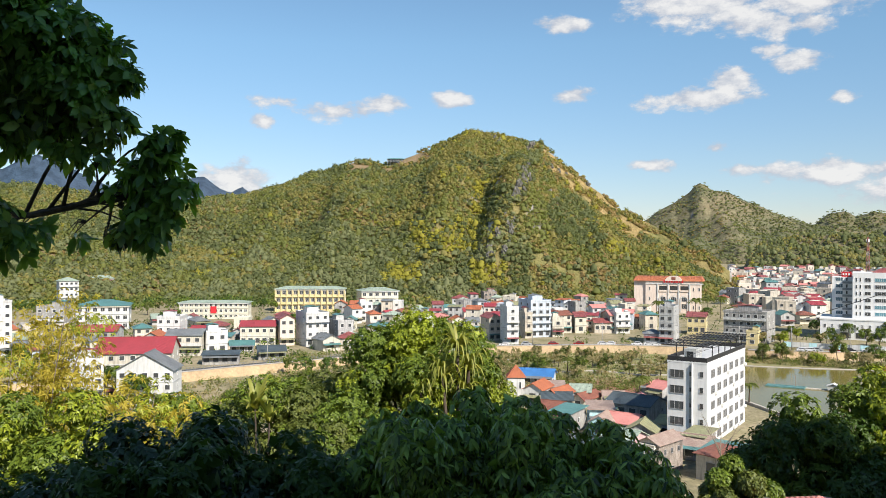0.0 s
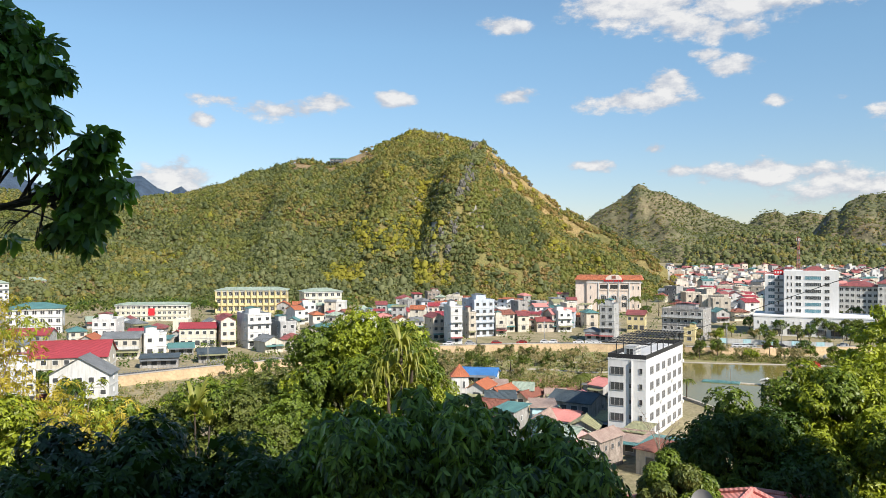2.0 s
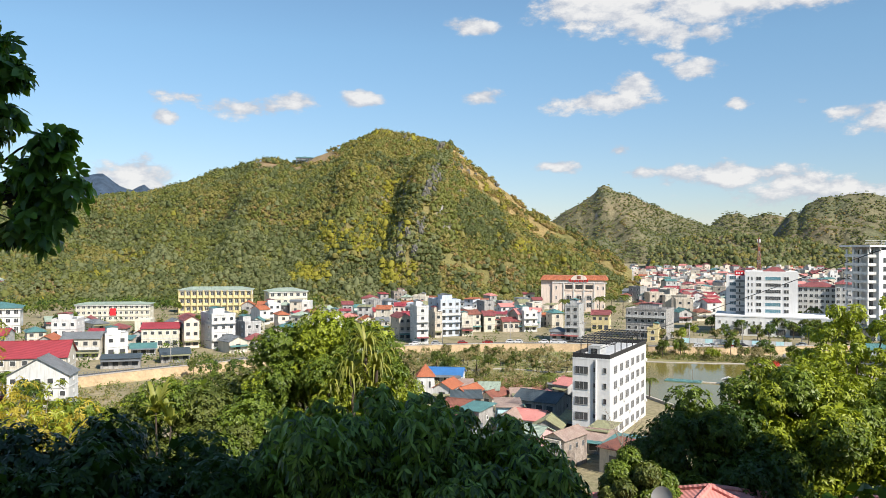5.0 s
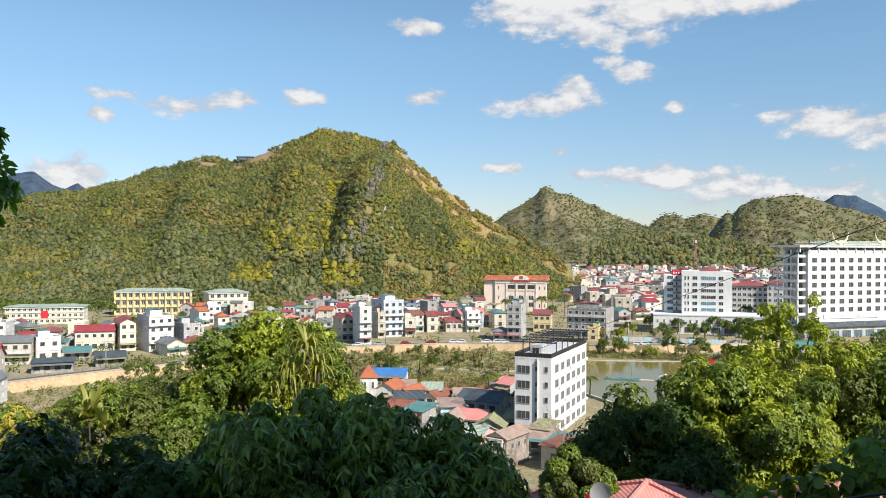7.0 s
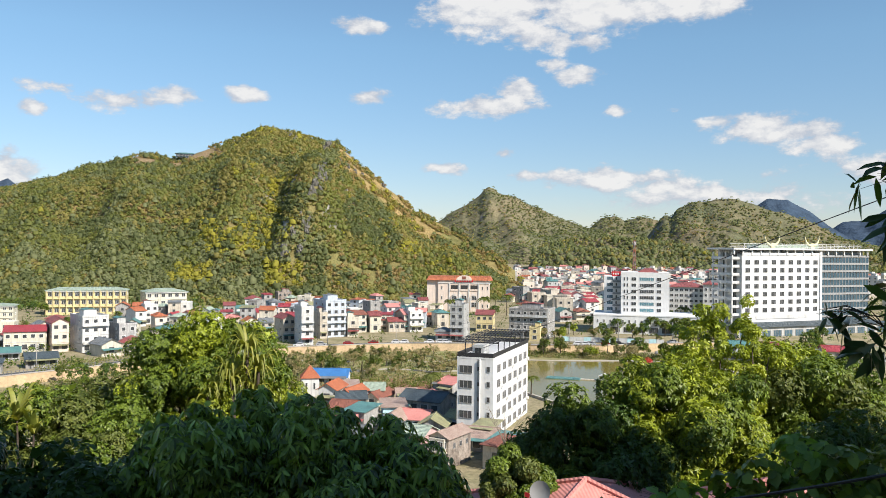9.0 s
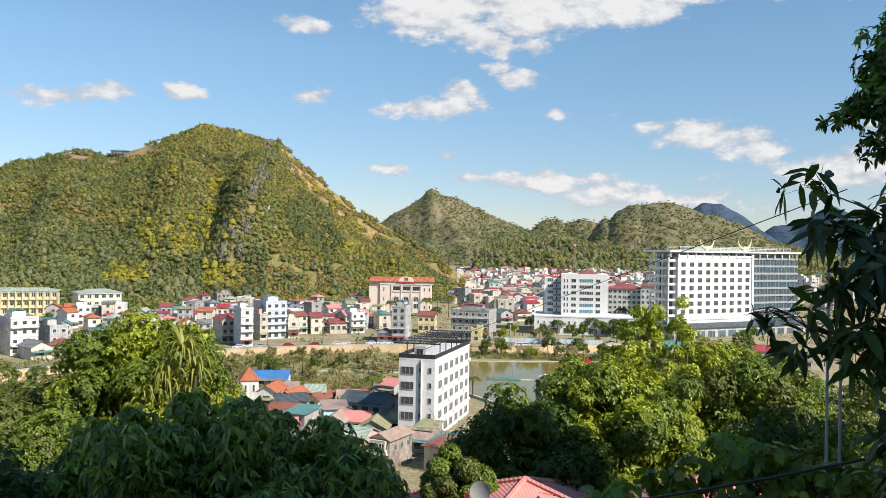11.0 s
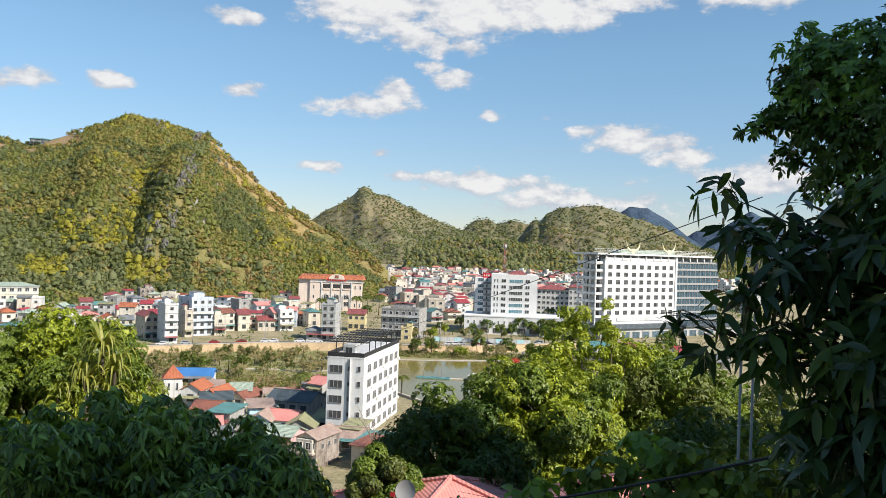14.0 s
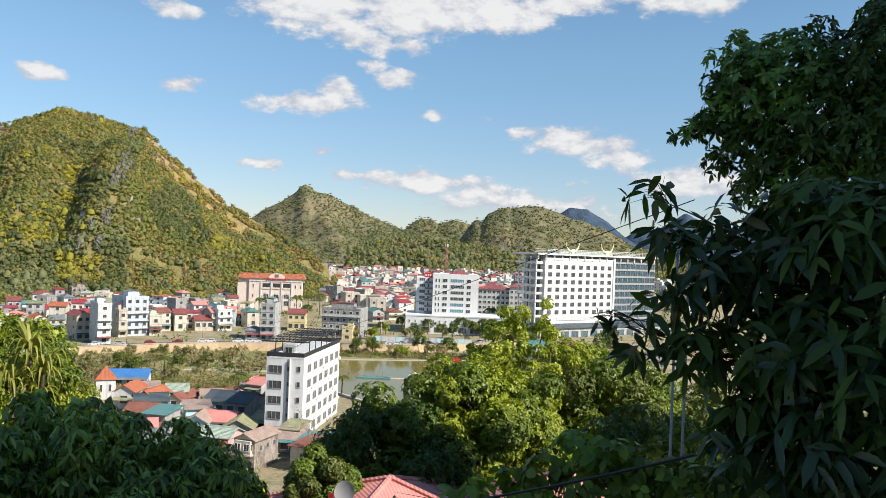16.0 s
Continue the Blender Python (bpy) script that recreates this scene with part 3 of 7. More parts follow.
massif("blue_hill", "distant jagged range, hazy blue put into its colour", [(-47, 4.6), (-44, 4.2), (-41.5, 4.6), (-40, 5.2), (-38.4, 6.0), (-36.8, 5.3), (-35, 4.3), (-32, 3.9), (-30.4, 4.2), (-29.2, 4.7), (-28.2, 4.8), (-27.2, 4.0),
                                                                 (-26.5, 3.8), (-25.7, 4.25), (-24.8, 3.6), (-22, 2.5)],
       lambda a: 3000, lambda a: 2500, HILL_HAZED_BLUE, 20.0, 0.15, 24, seed=17.0)


# ---- buildings ----
WINDOWS = {}


def window(parent, x, y, z, w, h, face=0.0, frame_m="white_frame", pane_m="glass", sill=False, small=False):
    """A framed window set on a wall, its middle at (x, y, z); face turns it about the upright axis."""
    key = (round(w, 2), round(h, 2), frame_m, pane_m, sill, small)
    if key not in WINDOWS:
        t = min(0.09, w * 0.1)
        n = 1 if small or w < 0.9 else max(2, int(w / 0.8))
        xs = [-w / 2]
        for k in range(n):
            xs += [-w / 2 + k * w / n + t * (1 if k == 0 else .4), -w / 2 + (k + 1) * w / n - t * (1 if k == n - 1 else .4)]
        xs.append(w / 2)
        zs = [-h / 2, -h / 2 + t, h / 2 - t, h / 2]
        m = len(xs)
        fr = Solid()
        v = [(x, -.1, z) for z in zs for x in xs]
        f, mi = [], []
        for j in range(3):
            for i in range(m - 1):
                q = (j * m + i, j * m + i + 1, j * m + m + i + 1, j * m + m + i)
                if j == 1 and i % 2:
                    o = len(v)
                    v += [(v[c][0], -.02, v[c][2]) for c in q]
                    for c in range(4):
                        f.append((q[c], q[(c + 1) % 4], o + (c + 1) % 4, o + c))
                        mi.append(0)
                    if small:
                        f.append((o, o + 1, o + 2, o + 3))
                        mi.append(1)
                else:
                    f.append(q)
                    mi.append(0)
        rim = [0, m - 1, 4 * m - 1, 3 * m]
        o = len(v)
        v += [(v[c][0], .05, v[c][2]) for c in rim]
        edges = [list(range(m)), [k * m + m - 1 for k in range(4)], list(range(4 * m - 1, 3 * m - 1, -1)), [k * m for k in (3, 2, 1, 0)]]
        for c, e in enumerate(edges):
            f.append(tuple(e[::-1]) + (o + c, o + (c + 1) % 4))
            mi.append(0)
        fr.v, fr.f, fr.m = v, f, mi
        pa = Solid().box(-w / 2 + t * .5, w / 2 - t * .5, -0.03, 0.04, -h / 2 + t * .5, h / 2 - t * .5)
        WINDOWS[key] = fr.mesh("window_frame", [M[frame_m], M[pane_m]]), pa.mesh("pane", M[pane_m])
    fr, pa = WINDOWS[key]
    ob = put("window", fr, parent, m=pose(x, y, z, 0, 0, face))
    if not small:
        put("pane", pa, ob)
    return ob


def gable_roof(w, dp, z, rise, over=0.5, along="y", t=0.14):
    """Two sloping sheets with thickness, ridge along x or y, over walls of w by dp."""
    s = Solid()
    a, b = (w / 2 + over, dp / 2 + over) if along == "y" else (dp / 2 + over, w / 2 + over)
    drop = rise * over / (a - over)
    pts = [(-a, -b, z - drop), (0, -b, z + rise), (a, -b, z - drop), (-a, b, z - drop), (0, b, z + rise), (a, b, z - drop)]
    pts += [(p[0], p[1], p[2] + t) for p in pts]
    if along == "x":
        pts = [(-p[1], p[0], p[2]) for p in pts]
    s.add(pts, [(6, 7, 10, 9), (7, 8, 11, 10), (0, 3, 4, 1), (1, 4, 5, 2), (0, 1, 7, 6), (1, 2, 8, 7), (3, 9, 10, 4), (4, 10, 11, 5), (0, 6, 9, 3), (2, 5, 11, 8)])
    ridge = [(0, -b - .05, z + rise + t), (0, b + .05, z + rise + t)]
    if along == "x":
        ridge = [(-p[1], p[0], p[2]) for p in ridge]
    s.tube(ridge, [.14, .14], 6)
    return s


def gable_ends(w, dp, z, rise, along="y"):
    out = []
    a, b = (w / 2, dp / 2) if along == "y" else (dp / 2, w / 2)
    for e in (-1, 1):
        s = Solid()
        pts = [(-a, e * b, z), (a, e * b, z), (0, e * b, z + rise), (-a, e * (b - .2), z), (a, e * (b - .2), z), (0, e * (b - .2), z + rise)]
        if along == "x":
            pts = [(-p[1], p[0], p[2]) for p in pts]
        out.append(s.add(pts, [(0, 1, 2), (5, 4, 3), (0, 2, 5, 3), (1, 4, 5, 2), (0, 3, 4, 1)]))
    return out


def hip_roof(w, dp, z, rise, over=0.6, t=0.15):
    a, b = w / 2 + over, dp / 2 + over
    k = max(0.0, a - b)
    j = max(0.0, b - a)
    s = Solid()
    s.add([(-a, -b, z), (a, -b, z), (a, b, z), (-a, b, z), (-a, -b, z + t), (a, -b, z + t), (a, b, z + t), (-a, b, z + t), (-k, -j, z + rise), (k + .01, j + .01, z + rise)],
          [(0, 3, 2, 1), (0, 1, 5, 4), (1, 2, 6, 5), (2, 3, 7, 6), (3, 0, 4, 7), (4, 5, 9, 8) if k > j else (4, 5, 8), (6, 7, 8, 9) if k > j else (6, 7, 9),
           (5, 6, 9) if k > j else (5, 6, 9, 8), (7, 4, 8) if k > j else (7, 4, 8, 9)])
    return s


WORDS = {"white": "white", "white_clean": "white", "cream": "cream", "yellow": "yellow", "pale": "pale yellow", "peach": "peach", "beige": "beige", "pink": "pink",
         "blue_wall": "pale blue", "cyan_wall": "light cyan", "grey_wall": "grey", "concrete": "bare concrete", "stained": "weather-stained", "red_tin": "red tin", "crimson_tin": "bright red tin",
         "pink_tin": "faded red tin", "orange_tile": "orange tiled", "brown_tile": "brown tiled", "teal_tin": "teal tin", "blue_tin": "blue tin", "grey_tin": "grey tin",
         "slate_tin": "dark slate tin", "green_tin": "olive tin", "tan_tin": "rusty tan tin", "pale_green_tin": "pale green tin"}
COUNT = {1: "single-storey", 2: "two-storey", 3: "three-storey", 4: "four-storey", 5: "five-storey", 6: "six-storey"}


def house(az, d, w, h, roof="flat", wall="white", cap="red_tin", dp=None, turn=0.0, base=None, rng=None, group="", where="on the town street", plain=False, pitch=None):
    """A town house: walls, floor bands, windows, balconies and a flat, gabled, hipped or sheet roof. turn: degrees off facing the viewer."""
    rng = rng or random.Random(int(az * 100) + int(d))
    dp = dp or rng.uniform(8, 13)
    p = az_vec(az, d + dp / 2)
    z0 = ground_z(p.x, p.y) if base is None else base
    rise = {"flat": 0, "gable": .26 * min(w, dp) * .6 + .7, "side": .2 * dp * .6 + .5, "hip": .16 * min(w, dp) + .8, "shed": .6}[roof]
    rise = pitch or rise
    wall_h = max(2.4, h - z0 - rise)
    st = max(1, min(6, round(wall_h / 3.3)))
    fl = wall_h / st
    kind = "flat roof" if roof == "flat" else WORDS[cap] + " roof"
    where = "below the slope" if "below" in where else where
    ob = empty("house", pose(p.x, p.y, z0, 0, 0, -az + turn), f"{WORDS[wall]} {COUNT[st]} house, {kind}, {where}", "house", group)
    body = Solid().box(-w / 2, w / 2, -dp / 2, dp / 2, -.6, wall_h)
    body.make("wall", M[wall], ob)
    if st > 1 and not plain:
        bands = Solid()
        for k in range(1, st):
            bands.box(-w / 2 - .12, w / 2 + .12, -dp / 2 - .14, dp / 2 + .1, k * fl - .12, k * fl + .1)
        bands.make("floor_band", M["white" if wall in ("white", "cream", "pale", "blue_wall") else wall], ob)
    n = max(1, int(w / (4.5 if plain else 2.6)))
    ww = min(1.5, w / n * .55)
    frame_m = rng.choice(["white_frame", "frame", "frame"])
    for k in range(st):
        zc = k * fl + fl * .55
        if k and not plain and rng.random() < .45 and st > 1:
            bal = Solid().box(-w / 2, w / 2, -dp / 2 - 1.0, -dp / 2, k * fl - .08, k * fl + .06)
            bal.box(-w / 2, w / 2, -dp / 2 - 1.0, -dp / 2 - .92, k * fl + .06, k * fl + (.95 if rng.random() < .5 else .3))
            for q in range(int(w / .8) + 1):
                bx = -w / 2 + .04 + q * (w - .08) / int(w / .8)
                bal.box(bx - .04, bx + .04, -dp / 2 - 1.0, -dp / 2 - .94, k * fl, k * fl + 1.0)
            bal.make("balcony", M["white" if rng.random() < .6 else wall], ob)
        for i in range(n):
            x = -w / 2 + (i + .5) * w / n
            hh = 1.4 if k else min(2.0, fl * .6)
            window(ob, x, -dp / 2 - .02, zc, ww * (1.0 if k else 1.25), hh, 0, frame_m, sill=(k > 0), small=True)
        for side in () if plain and d > 600 else (-1, 1):
            for i in range(max(1, int(dp / 5))):
                if rng.random() < .7:
                    window(ob, side * (w / 2 + .02), -dp / 2 + (i + .5) * dp / max(1, int(dp / 5)), zc, .9, 1.1, 90 * side, frame_m, small=True)
    if rng.random() < .5:
        aw = Solid()
        aw.add([(-w / 2, -dp / 2, 2.9), (w / 2, -dp / 2, 2.9), (w / 2, -dp / 2 - 1.5, 2.45), (-w / 2, -dp / 2 - 1.5, 2.45), (-w / 2, -dp / 2, 2.96), (w / 2, -dp / 2, 2.96), (w / 2, -dp / 2 - 1.5, 2.51), (-w / 2, -dp / 2 - 1.5, 2.51)],
               [(0, 1, 2, 3), (7, 6, 5, 4), (0, 4, 5, 1), (1, 5, 6, 2), (2, 6, 7, 3), (3, 7, 4, 0)])
        aw.make("awning", M[rng.choice(["grey_tin", "teal_tin", "red_tin", "green_tin"])], ob)
    if roof == "flat":
        par = Solid()
        for a in ((-w / 2 - .1, w / 2 + .1, -dp / 2 - .1, -dp / 2 + .1), (-w / 2 - .1, w / 2 + .1, dp / 2 - .1, dp / 2 + .1), (-w / 2 - .1, -w / 2 + .1, -dp / 2 + .1, dp / 2 - .1),
                  (w / 2 - .1, w / 2 + .1, -dp / 2 + .1, dp / 2 - .1)):
            par.box(*a, wall_h, wall_h + .75)
        par.make("parapet", M[wall], ob)
        if not plain:
            sx = rng.uniform(-.2, .2) * w
            Solid().box(sx - w * .25, sx + w * .25, 0, dp * .35, wall_h, wall_h + 2.3).make("stair_hut", M[wall], ob)
            gable_roof(w * .5, dp * .35, wall_h + 2.3, .35, .3).make("hut_roof", M[rng.choice(["red_tin", "teal_tin", "grey_tin"])], ob).matrix_basis = pose(sx, dp * .175, 0)
        if not plain and rng.random() < .6:
            s = Solid().tube([(w * .25, -dp * .2, wall_h + .8), (w * .25 + 1.4, -dp * .2, wall_h + .8)], [.5, .5], 10)
            for lx in (.25, 1.15):
                s.box(w * .25 + lx - .05, w * .25 + lx + .05, -dp * .2 - .4, -dp * .2 + .4, wall_h, wall_h + .4)
            s.make("water_tank", M["steel"], ob)
    elif roof in ("gable", "side"):
        al = "y" if roof == "gable" else "x"
        for g in gable_ends(w, dp, wall_h, rise, al):
            g.make("gable", M[wall], ob)
        gable_roof(w, dp, wall_h, rise, .5, al).make("roof", M[cap], ob)
    elif roof == "hip":
        hip_roof(w, dp, wall_h, rise).make("roof", M[cap], ob)
    else:
        s = Solid()
        a, b = w / 2 + .5, dp / 2 + .6
        s.add([(-a, -b, wall_h), (a, -b, wall_h), (a, b, wall_h + rise), (-a, b, wall_h + rise), (-a, -b, wall_h + .12), (a, -b, wall_h + .12), (a, b, wall_h + rise + .12), (-a, b, wall_h + rise + .12)],
              [(0, 3, 2, 1), (4, 5, 6, 7), (0, 1, 5, 4), (1, 2, 6, 5), (2, 3, 7, 6), (3, 0, 4, 7)])
        s.make("roof", M[cap], ob)
    return ob


def bar_sign(parent, x, y, z, w, h, m, n, rng):
    """Unreadable writing as a row of plain bars on a sign."""
    for k in range(n):
        x0 = x - w / 2 + k * w / n
        Solid().box(x0 + .08 * w / n, x0 + rng.uniform(.6, .9) * w / n, y - .08, y, z - h / 2, z + h / 2).make("sign_bar", M[m], parent)


# The narrow white hotel by the lake.
def lake_hotel():
    ox, oy = 19.6, 176.9
    ang = math.degrees(math.atan2(12.2, 29.7))
    ob = empty("apartment_hotel", pose(ox, oy, 0, 0, 0, -ang), "narrow white five-storey hotel with dark roof frame by the lake", "building")
    W, D, H = 8.4, 32.0, 17.6
    s = Solid().box(-W, 0, 0, D, -1, H)
    s.make("wall", M["white_clean"], ob)
    Solid().box(-W - .05, .05, -.05, D + .05, H, H + .35).make("cornice", M["white_clean"], ob)
    Solid().box(-3.75, -3.0, -.04, .3, 0, H - .02).make("recess", M["grey_wall"], ob, "grey strip between wall panels")
    Solid().box(-3.1, -2.95, -.5, -.04, 0, H).make("fin", M["white_clean"], ob)
    for k in range(5):
        z = 1.8 + k * 3.35
        window(ob, -6.35, -.03, z, 3.0, 1.75, 0, "frame")
        window(ob, -3.38, -.09, z + .2, .55, 1.0, 0, "frame")
        window(ob, -1.1, -.03, z + .2, .75, 1.2, 0, "frame")
        for i in range(6):
            for e in (-.62, .62):
                window(ob, .03, 4.2 + i * 4.9 + e * 1.15, z, 1.15, 1.75, 90, "frame")
            if (i + k) % 3 == 0:
                put("air_conditioner", Solid().box(-.4, .4, -.45, 0, -.3, .3).mesh("air_conditioner", M["white_frame"]), ob, m=pose(.04, 6.6 + i * 4.9, z - 1.1, 0, 0, 90))
    # roof terrace: rail and dark pergola frame with lattice
    rail = Solid()
    for x0, x1, y0, y1 in ((-W, 0, 0, .12), (-W, 0, D - .12, D), (-W, -W + .12, .12, D - .12), (-.12, 0, .12, D - .12)):
        rail.box(x0, x1, y0, y1, H + .35, H + 1.3)
    rail.make("parapet_rail", M["dark_metal"], ob, "dark roof rail")
    for i in range(7):
        for x in (-W + .3, -.3):
            if i:
                Solid().box(x - .09, x + .09, i * 5 - .09, i * 5 + .09, H + .35, H + 3.4).make("post", M["dark_metal"], ob)
    for i in range(7):
        Solid().box(-W - 1.6, .6, i * 5 + 1.2, i * 5 + 1.38, H + 3.4, H + 3.62).make("beam", M["dark_metal"], ob)
    for i in range(14):
        x = -W - 1.4 + i * (W + 1.8) / 13
        Solid().box(x - .05, x + .05, .2, D - .2, H + 3.62, H + 3.74).make("purlin", M["dark_metal"], ob)
    Solid().box(-5.2, -2.6, 1.2, 5.5, H + .35, H + 2.9).make("stair_hut", M["white"], ob)
    window(ob, -3.9, 1.17, H + 1.6, 1.6, 1.6, 0, "frame")


lake_hotel()


# The white office block and its long podium.
def office_block():
    c = az_vec(16.75, 396)
    ob = empty("office_block", pose(c.x, c.y, TOWN, 0, 0, -15.5), "tall white office block with ribbon windows on long podium", "building")
    ob.scale = (.97, .97, .97)
    x0, x1, yf = -11.5, 11.5, 0.0
    Solid().box(x0, x1, 0, 20, 8.6, 29.8).make("wall", M["white_clean"], ob)
    Solid().box(x0 - 8.5, x0, 5.5, 20, 8.6, 27.6).make("side_wing", M["white_clean"], ob)
    Solid().box(-24.5, 25.5, -6, 22, -1, 8.6).make("podium", M["white_clean"], ob)
    Solid().box(-24.7, 25.7, -6.2, 22.2, 8.6, 9.2).make("podium_cornice", M["white_clean"], ob)
    for k in range(6):
        z = 11.3 + k * 3.05
        for x, w in ((-9.9, .7), (-8.4, .7), (-5.4, 2.4), (.8, 6.8), (6.6, 2.2)):
            window(ob, x, -.03, z, w, 1.75, 0, "white_frame", "teal_glass" if w > 5 and k in (0, 1, 5) else "glass")
        window(ob, x0 - 5.5, 5.47, z, 3.0, 1.7, 0, "white_frame", "blue_glass")
        window(ob, x0 - 2.4, 5.47, z, .8, 1.7, 0, "white_frame")
        window(ob, x0 - .02, 3, z, 1.2, 1.7, -90, "white_frame")
    for i in range(16):
        window(ob, -22.5 + i * 3.0, -6.03, 6.0, .9, 1.6, 0, "white_frame")
    for i in range(7):
        window(ob, -14 + i * 6.0, -6.03, 2.0, 4.2, 2.6, 0, "frame", "teal_glass" if i > 4 else "glass")
    hip_roof(9.5, 6, 29.8, 2.0, .2).make("roof_lantern", M["red_tin"], ob).matrix_basis = pose(1.5, 6, 0)
    Solid().box(x0 - 4.6, x0 - .4, 6, 6.3, 27.6, 30.0).make("roof_sign", M["sign_red"], ob, "red roof sign board")
    bar_sign(ob, x0 - 2.5, 5.98, 28.8, 3.4, .9, "white_frame", 3, random.Random(4))
    for k in range(6):
        Solid().box(x0 - 4.2, x0 - .3, 4.3, 5.5, 9.6 + k * 3, 9.75 + k * 3).make("stair_landing", M["steel"], ob)
        Solid().box(x0 - 4.2, x0 - .3, 4.3, 4.36, 9.75 + k * 3, 10.6 + k * 3).make("stair_rail", M["steel"], ob)


office_block()


# The large hotel with a glazed end and horned roof ornaments.
def large_hotel():
    ob = empty("large_hotel", pose(158.2, 372.6, TOWN - 1.2, 0, 0, 19.9) @ Matrix.Scale(1.08, 4), "large white ten-storey hotel with blue glazed end bay", "building")
    W1, W2, D = 46.0, 77.0, 15.0
    z0, z1 = 6.5, 36.2
    Solid().box(0, W1, 0, D, z0, z1).make("wall", M["white_clean"], ob)
    Solid().box(W1 - .6, W1 + .6, -.4, D, z0, z1 + 2.4).make("pier", M["white_clean"], ob)
    Solid().box(W1 + .6, W2, .5, D, z0, z1 - .6).make("glazed_bay", M["blue_glass"], ob, "blue-grey curtain wall")
    for k in range(9):
        Solid().box(W1 + .6, W2, .2, .5, z0 + 1.2 + k * 3.45, z0 + 2.1 + k * 3.45).make("spandrel", M["frame"], ob, "grey spandrel band")
    for i in range(17):
        x = W1 + 1.2 + i * (W2 - W1 - 1.6) / 16
        Solid().box(x - .07, x + .07, .3, .5, z0, z1 - .6).make("mullion", M["frame"], ob)
    for k in range(8):
        z = z0 + 5.3 + k * 3.52
        for i in range(9):
            if z < z1 - 1:
                window(ob, 3.2 + i * 4.95, -.03, z, 2.5, 2.0, 0, "frame")
    Solid().box(8, 38, -.25, -.02, z0 + 1.4, z0 + 3.0).make("logo_band", M["white"], ob)
    bar_sign(ob, 33, -.02, z0 + 2.2, 6, 1.5, "frame", 2, random.Random(2))
    # balcony end with slabs and columns
    for k in range(9):
        z = z0 + 3.2 + k * 3.52
        if z < z1 + 1:
            Solid().box(-4.6, 0, 1, D - 1, z - .25, z).make("balcony_slab", M["white"], ob)
            Solid().box(-4.6, -4.48, 1, D - 1, z, z + .95).make("balcony_rail", M["white"], ob)
            Solid().box(-4.48, 0, 1, 1.1, z, z + .95).make("balcony_rail", M["white"], ob)
            for q in range(2):
                window(ob, -.03, 4.2 + q * 6.4, z + 1.7, 2.2, 2.4, -90, "frame")
    for q in range(4):
        Solid().box(-4.5, -3.9, 1.2 + q * 3.9, 1.8 + q * 3.9, 0, z1 + 1.2).make("column", M["white"], ob)
    # roof terrace: slab edge, columns, pergola, railings
    Solid().box(-5.6, W2 + .6, -1.2, D + 1, z1 + 2.2, z1 + 3.0).make("roof_slab", M["white_clean"], ob)
    for i in range(17):
        Solid().box(-4.8 + i * 5.0, -4.3 + i * 5.0, -.4, .2, z1, z1 + 2.2).make("terrace_column", M["white_clean"], ob)
    Solid().box(0, W2 - 1, 3, D, z1 - .6, z1 + 2.2).make("penthouse", M["grey_wall"], ob)
    Solid().box(-.1, W1, -.15, .1, z1 - .2, z1 + .9).make("parapet", M["white_clean"], ob)
    rail = Solid()
    for z in (3.5, 4.2, 4.9):
        rail.box(4, W2 - 2, 3, 3.08, z1 + z, z1 + z + .09)
        rail.box(4, W2 - 2, D - 3, D - 2.9, z1 + z, z1 + z + .09)
    for i in range(30):
        x = 4 + i * (W2 - 6.1) / 29
        rail.box(x, x + .1, 3, 3.1, z1 + 3, z1 + 5.0)
    rail.make("terrace_rail", M["white"], ob, "white roof terrace railing")
    Solid().box(14, 50, 5, 12, z1 + 3, z1 + 4.6).make("roof_hall", M["pale_green_tin"], ob)
    for cx, cy in ((22, 5), (46, 5)):
        for e in (-1, 1):
            pts = [(cx + e * (.6 + 3.9 * math.sin(u * 1.45)), cy, z1 + 4.4 + 4.6 * u ** 2.1) for u in (0, .2, .4, .6, .8, 1.0)]
            Solid().tube(pts, [.55, .6, .55, .42, .28, .06], 8).make("horn", M["gold"], ob, "pale gold curved horn ornament")
        Solid().box(cx - .9, cx + .9, cy - .5, cy + .5, z1 + 2.9, z1 + 5.4).make("horn_base", M["gold"], ob)
    # dark podium roof
    Solid().box(-10, W2 + 6, -9, D, -1, 5.2).make("podium", M["grey_wall"], ob)
    hip_roof(W2 + 16, 24, 5.2, 1.6, .8).make("podium_roof", M["slate_tin"], ob).matrix_basis = pose(W2 / 2 - 2, 3, 0)
    for i in range(14):
        window(ob, -7 + i * 6.2, -9.03, 2.4, 4.4, 3.0, 0, "frame", "blue_glass")


large_hotel()


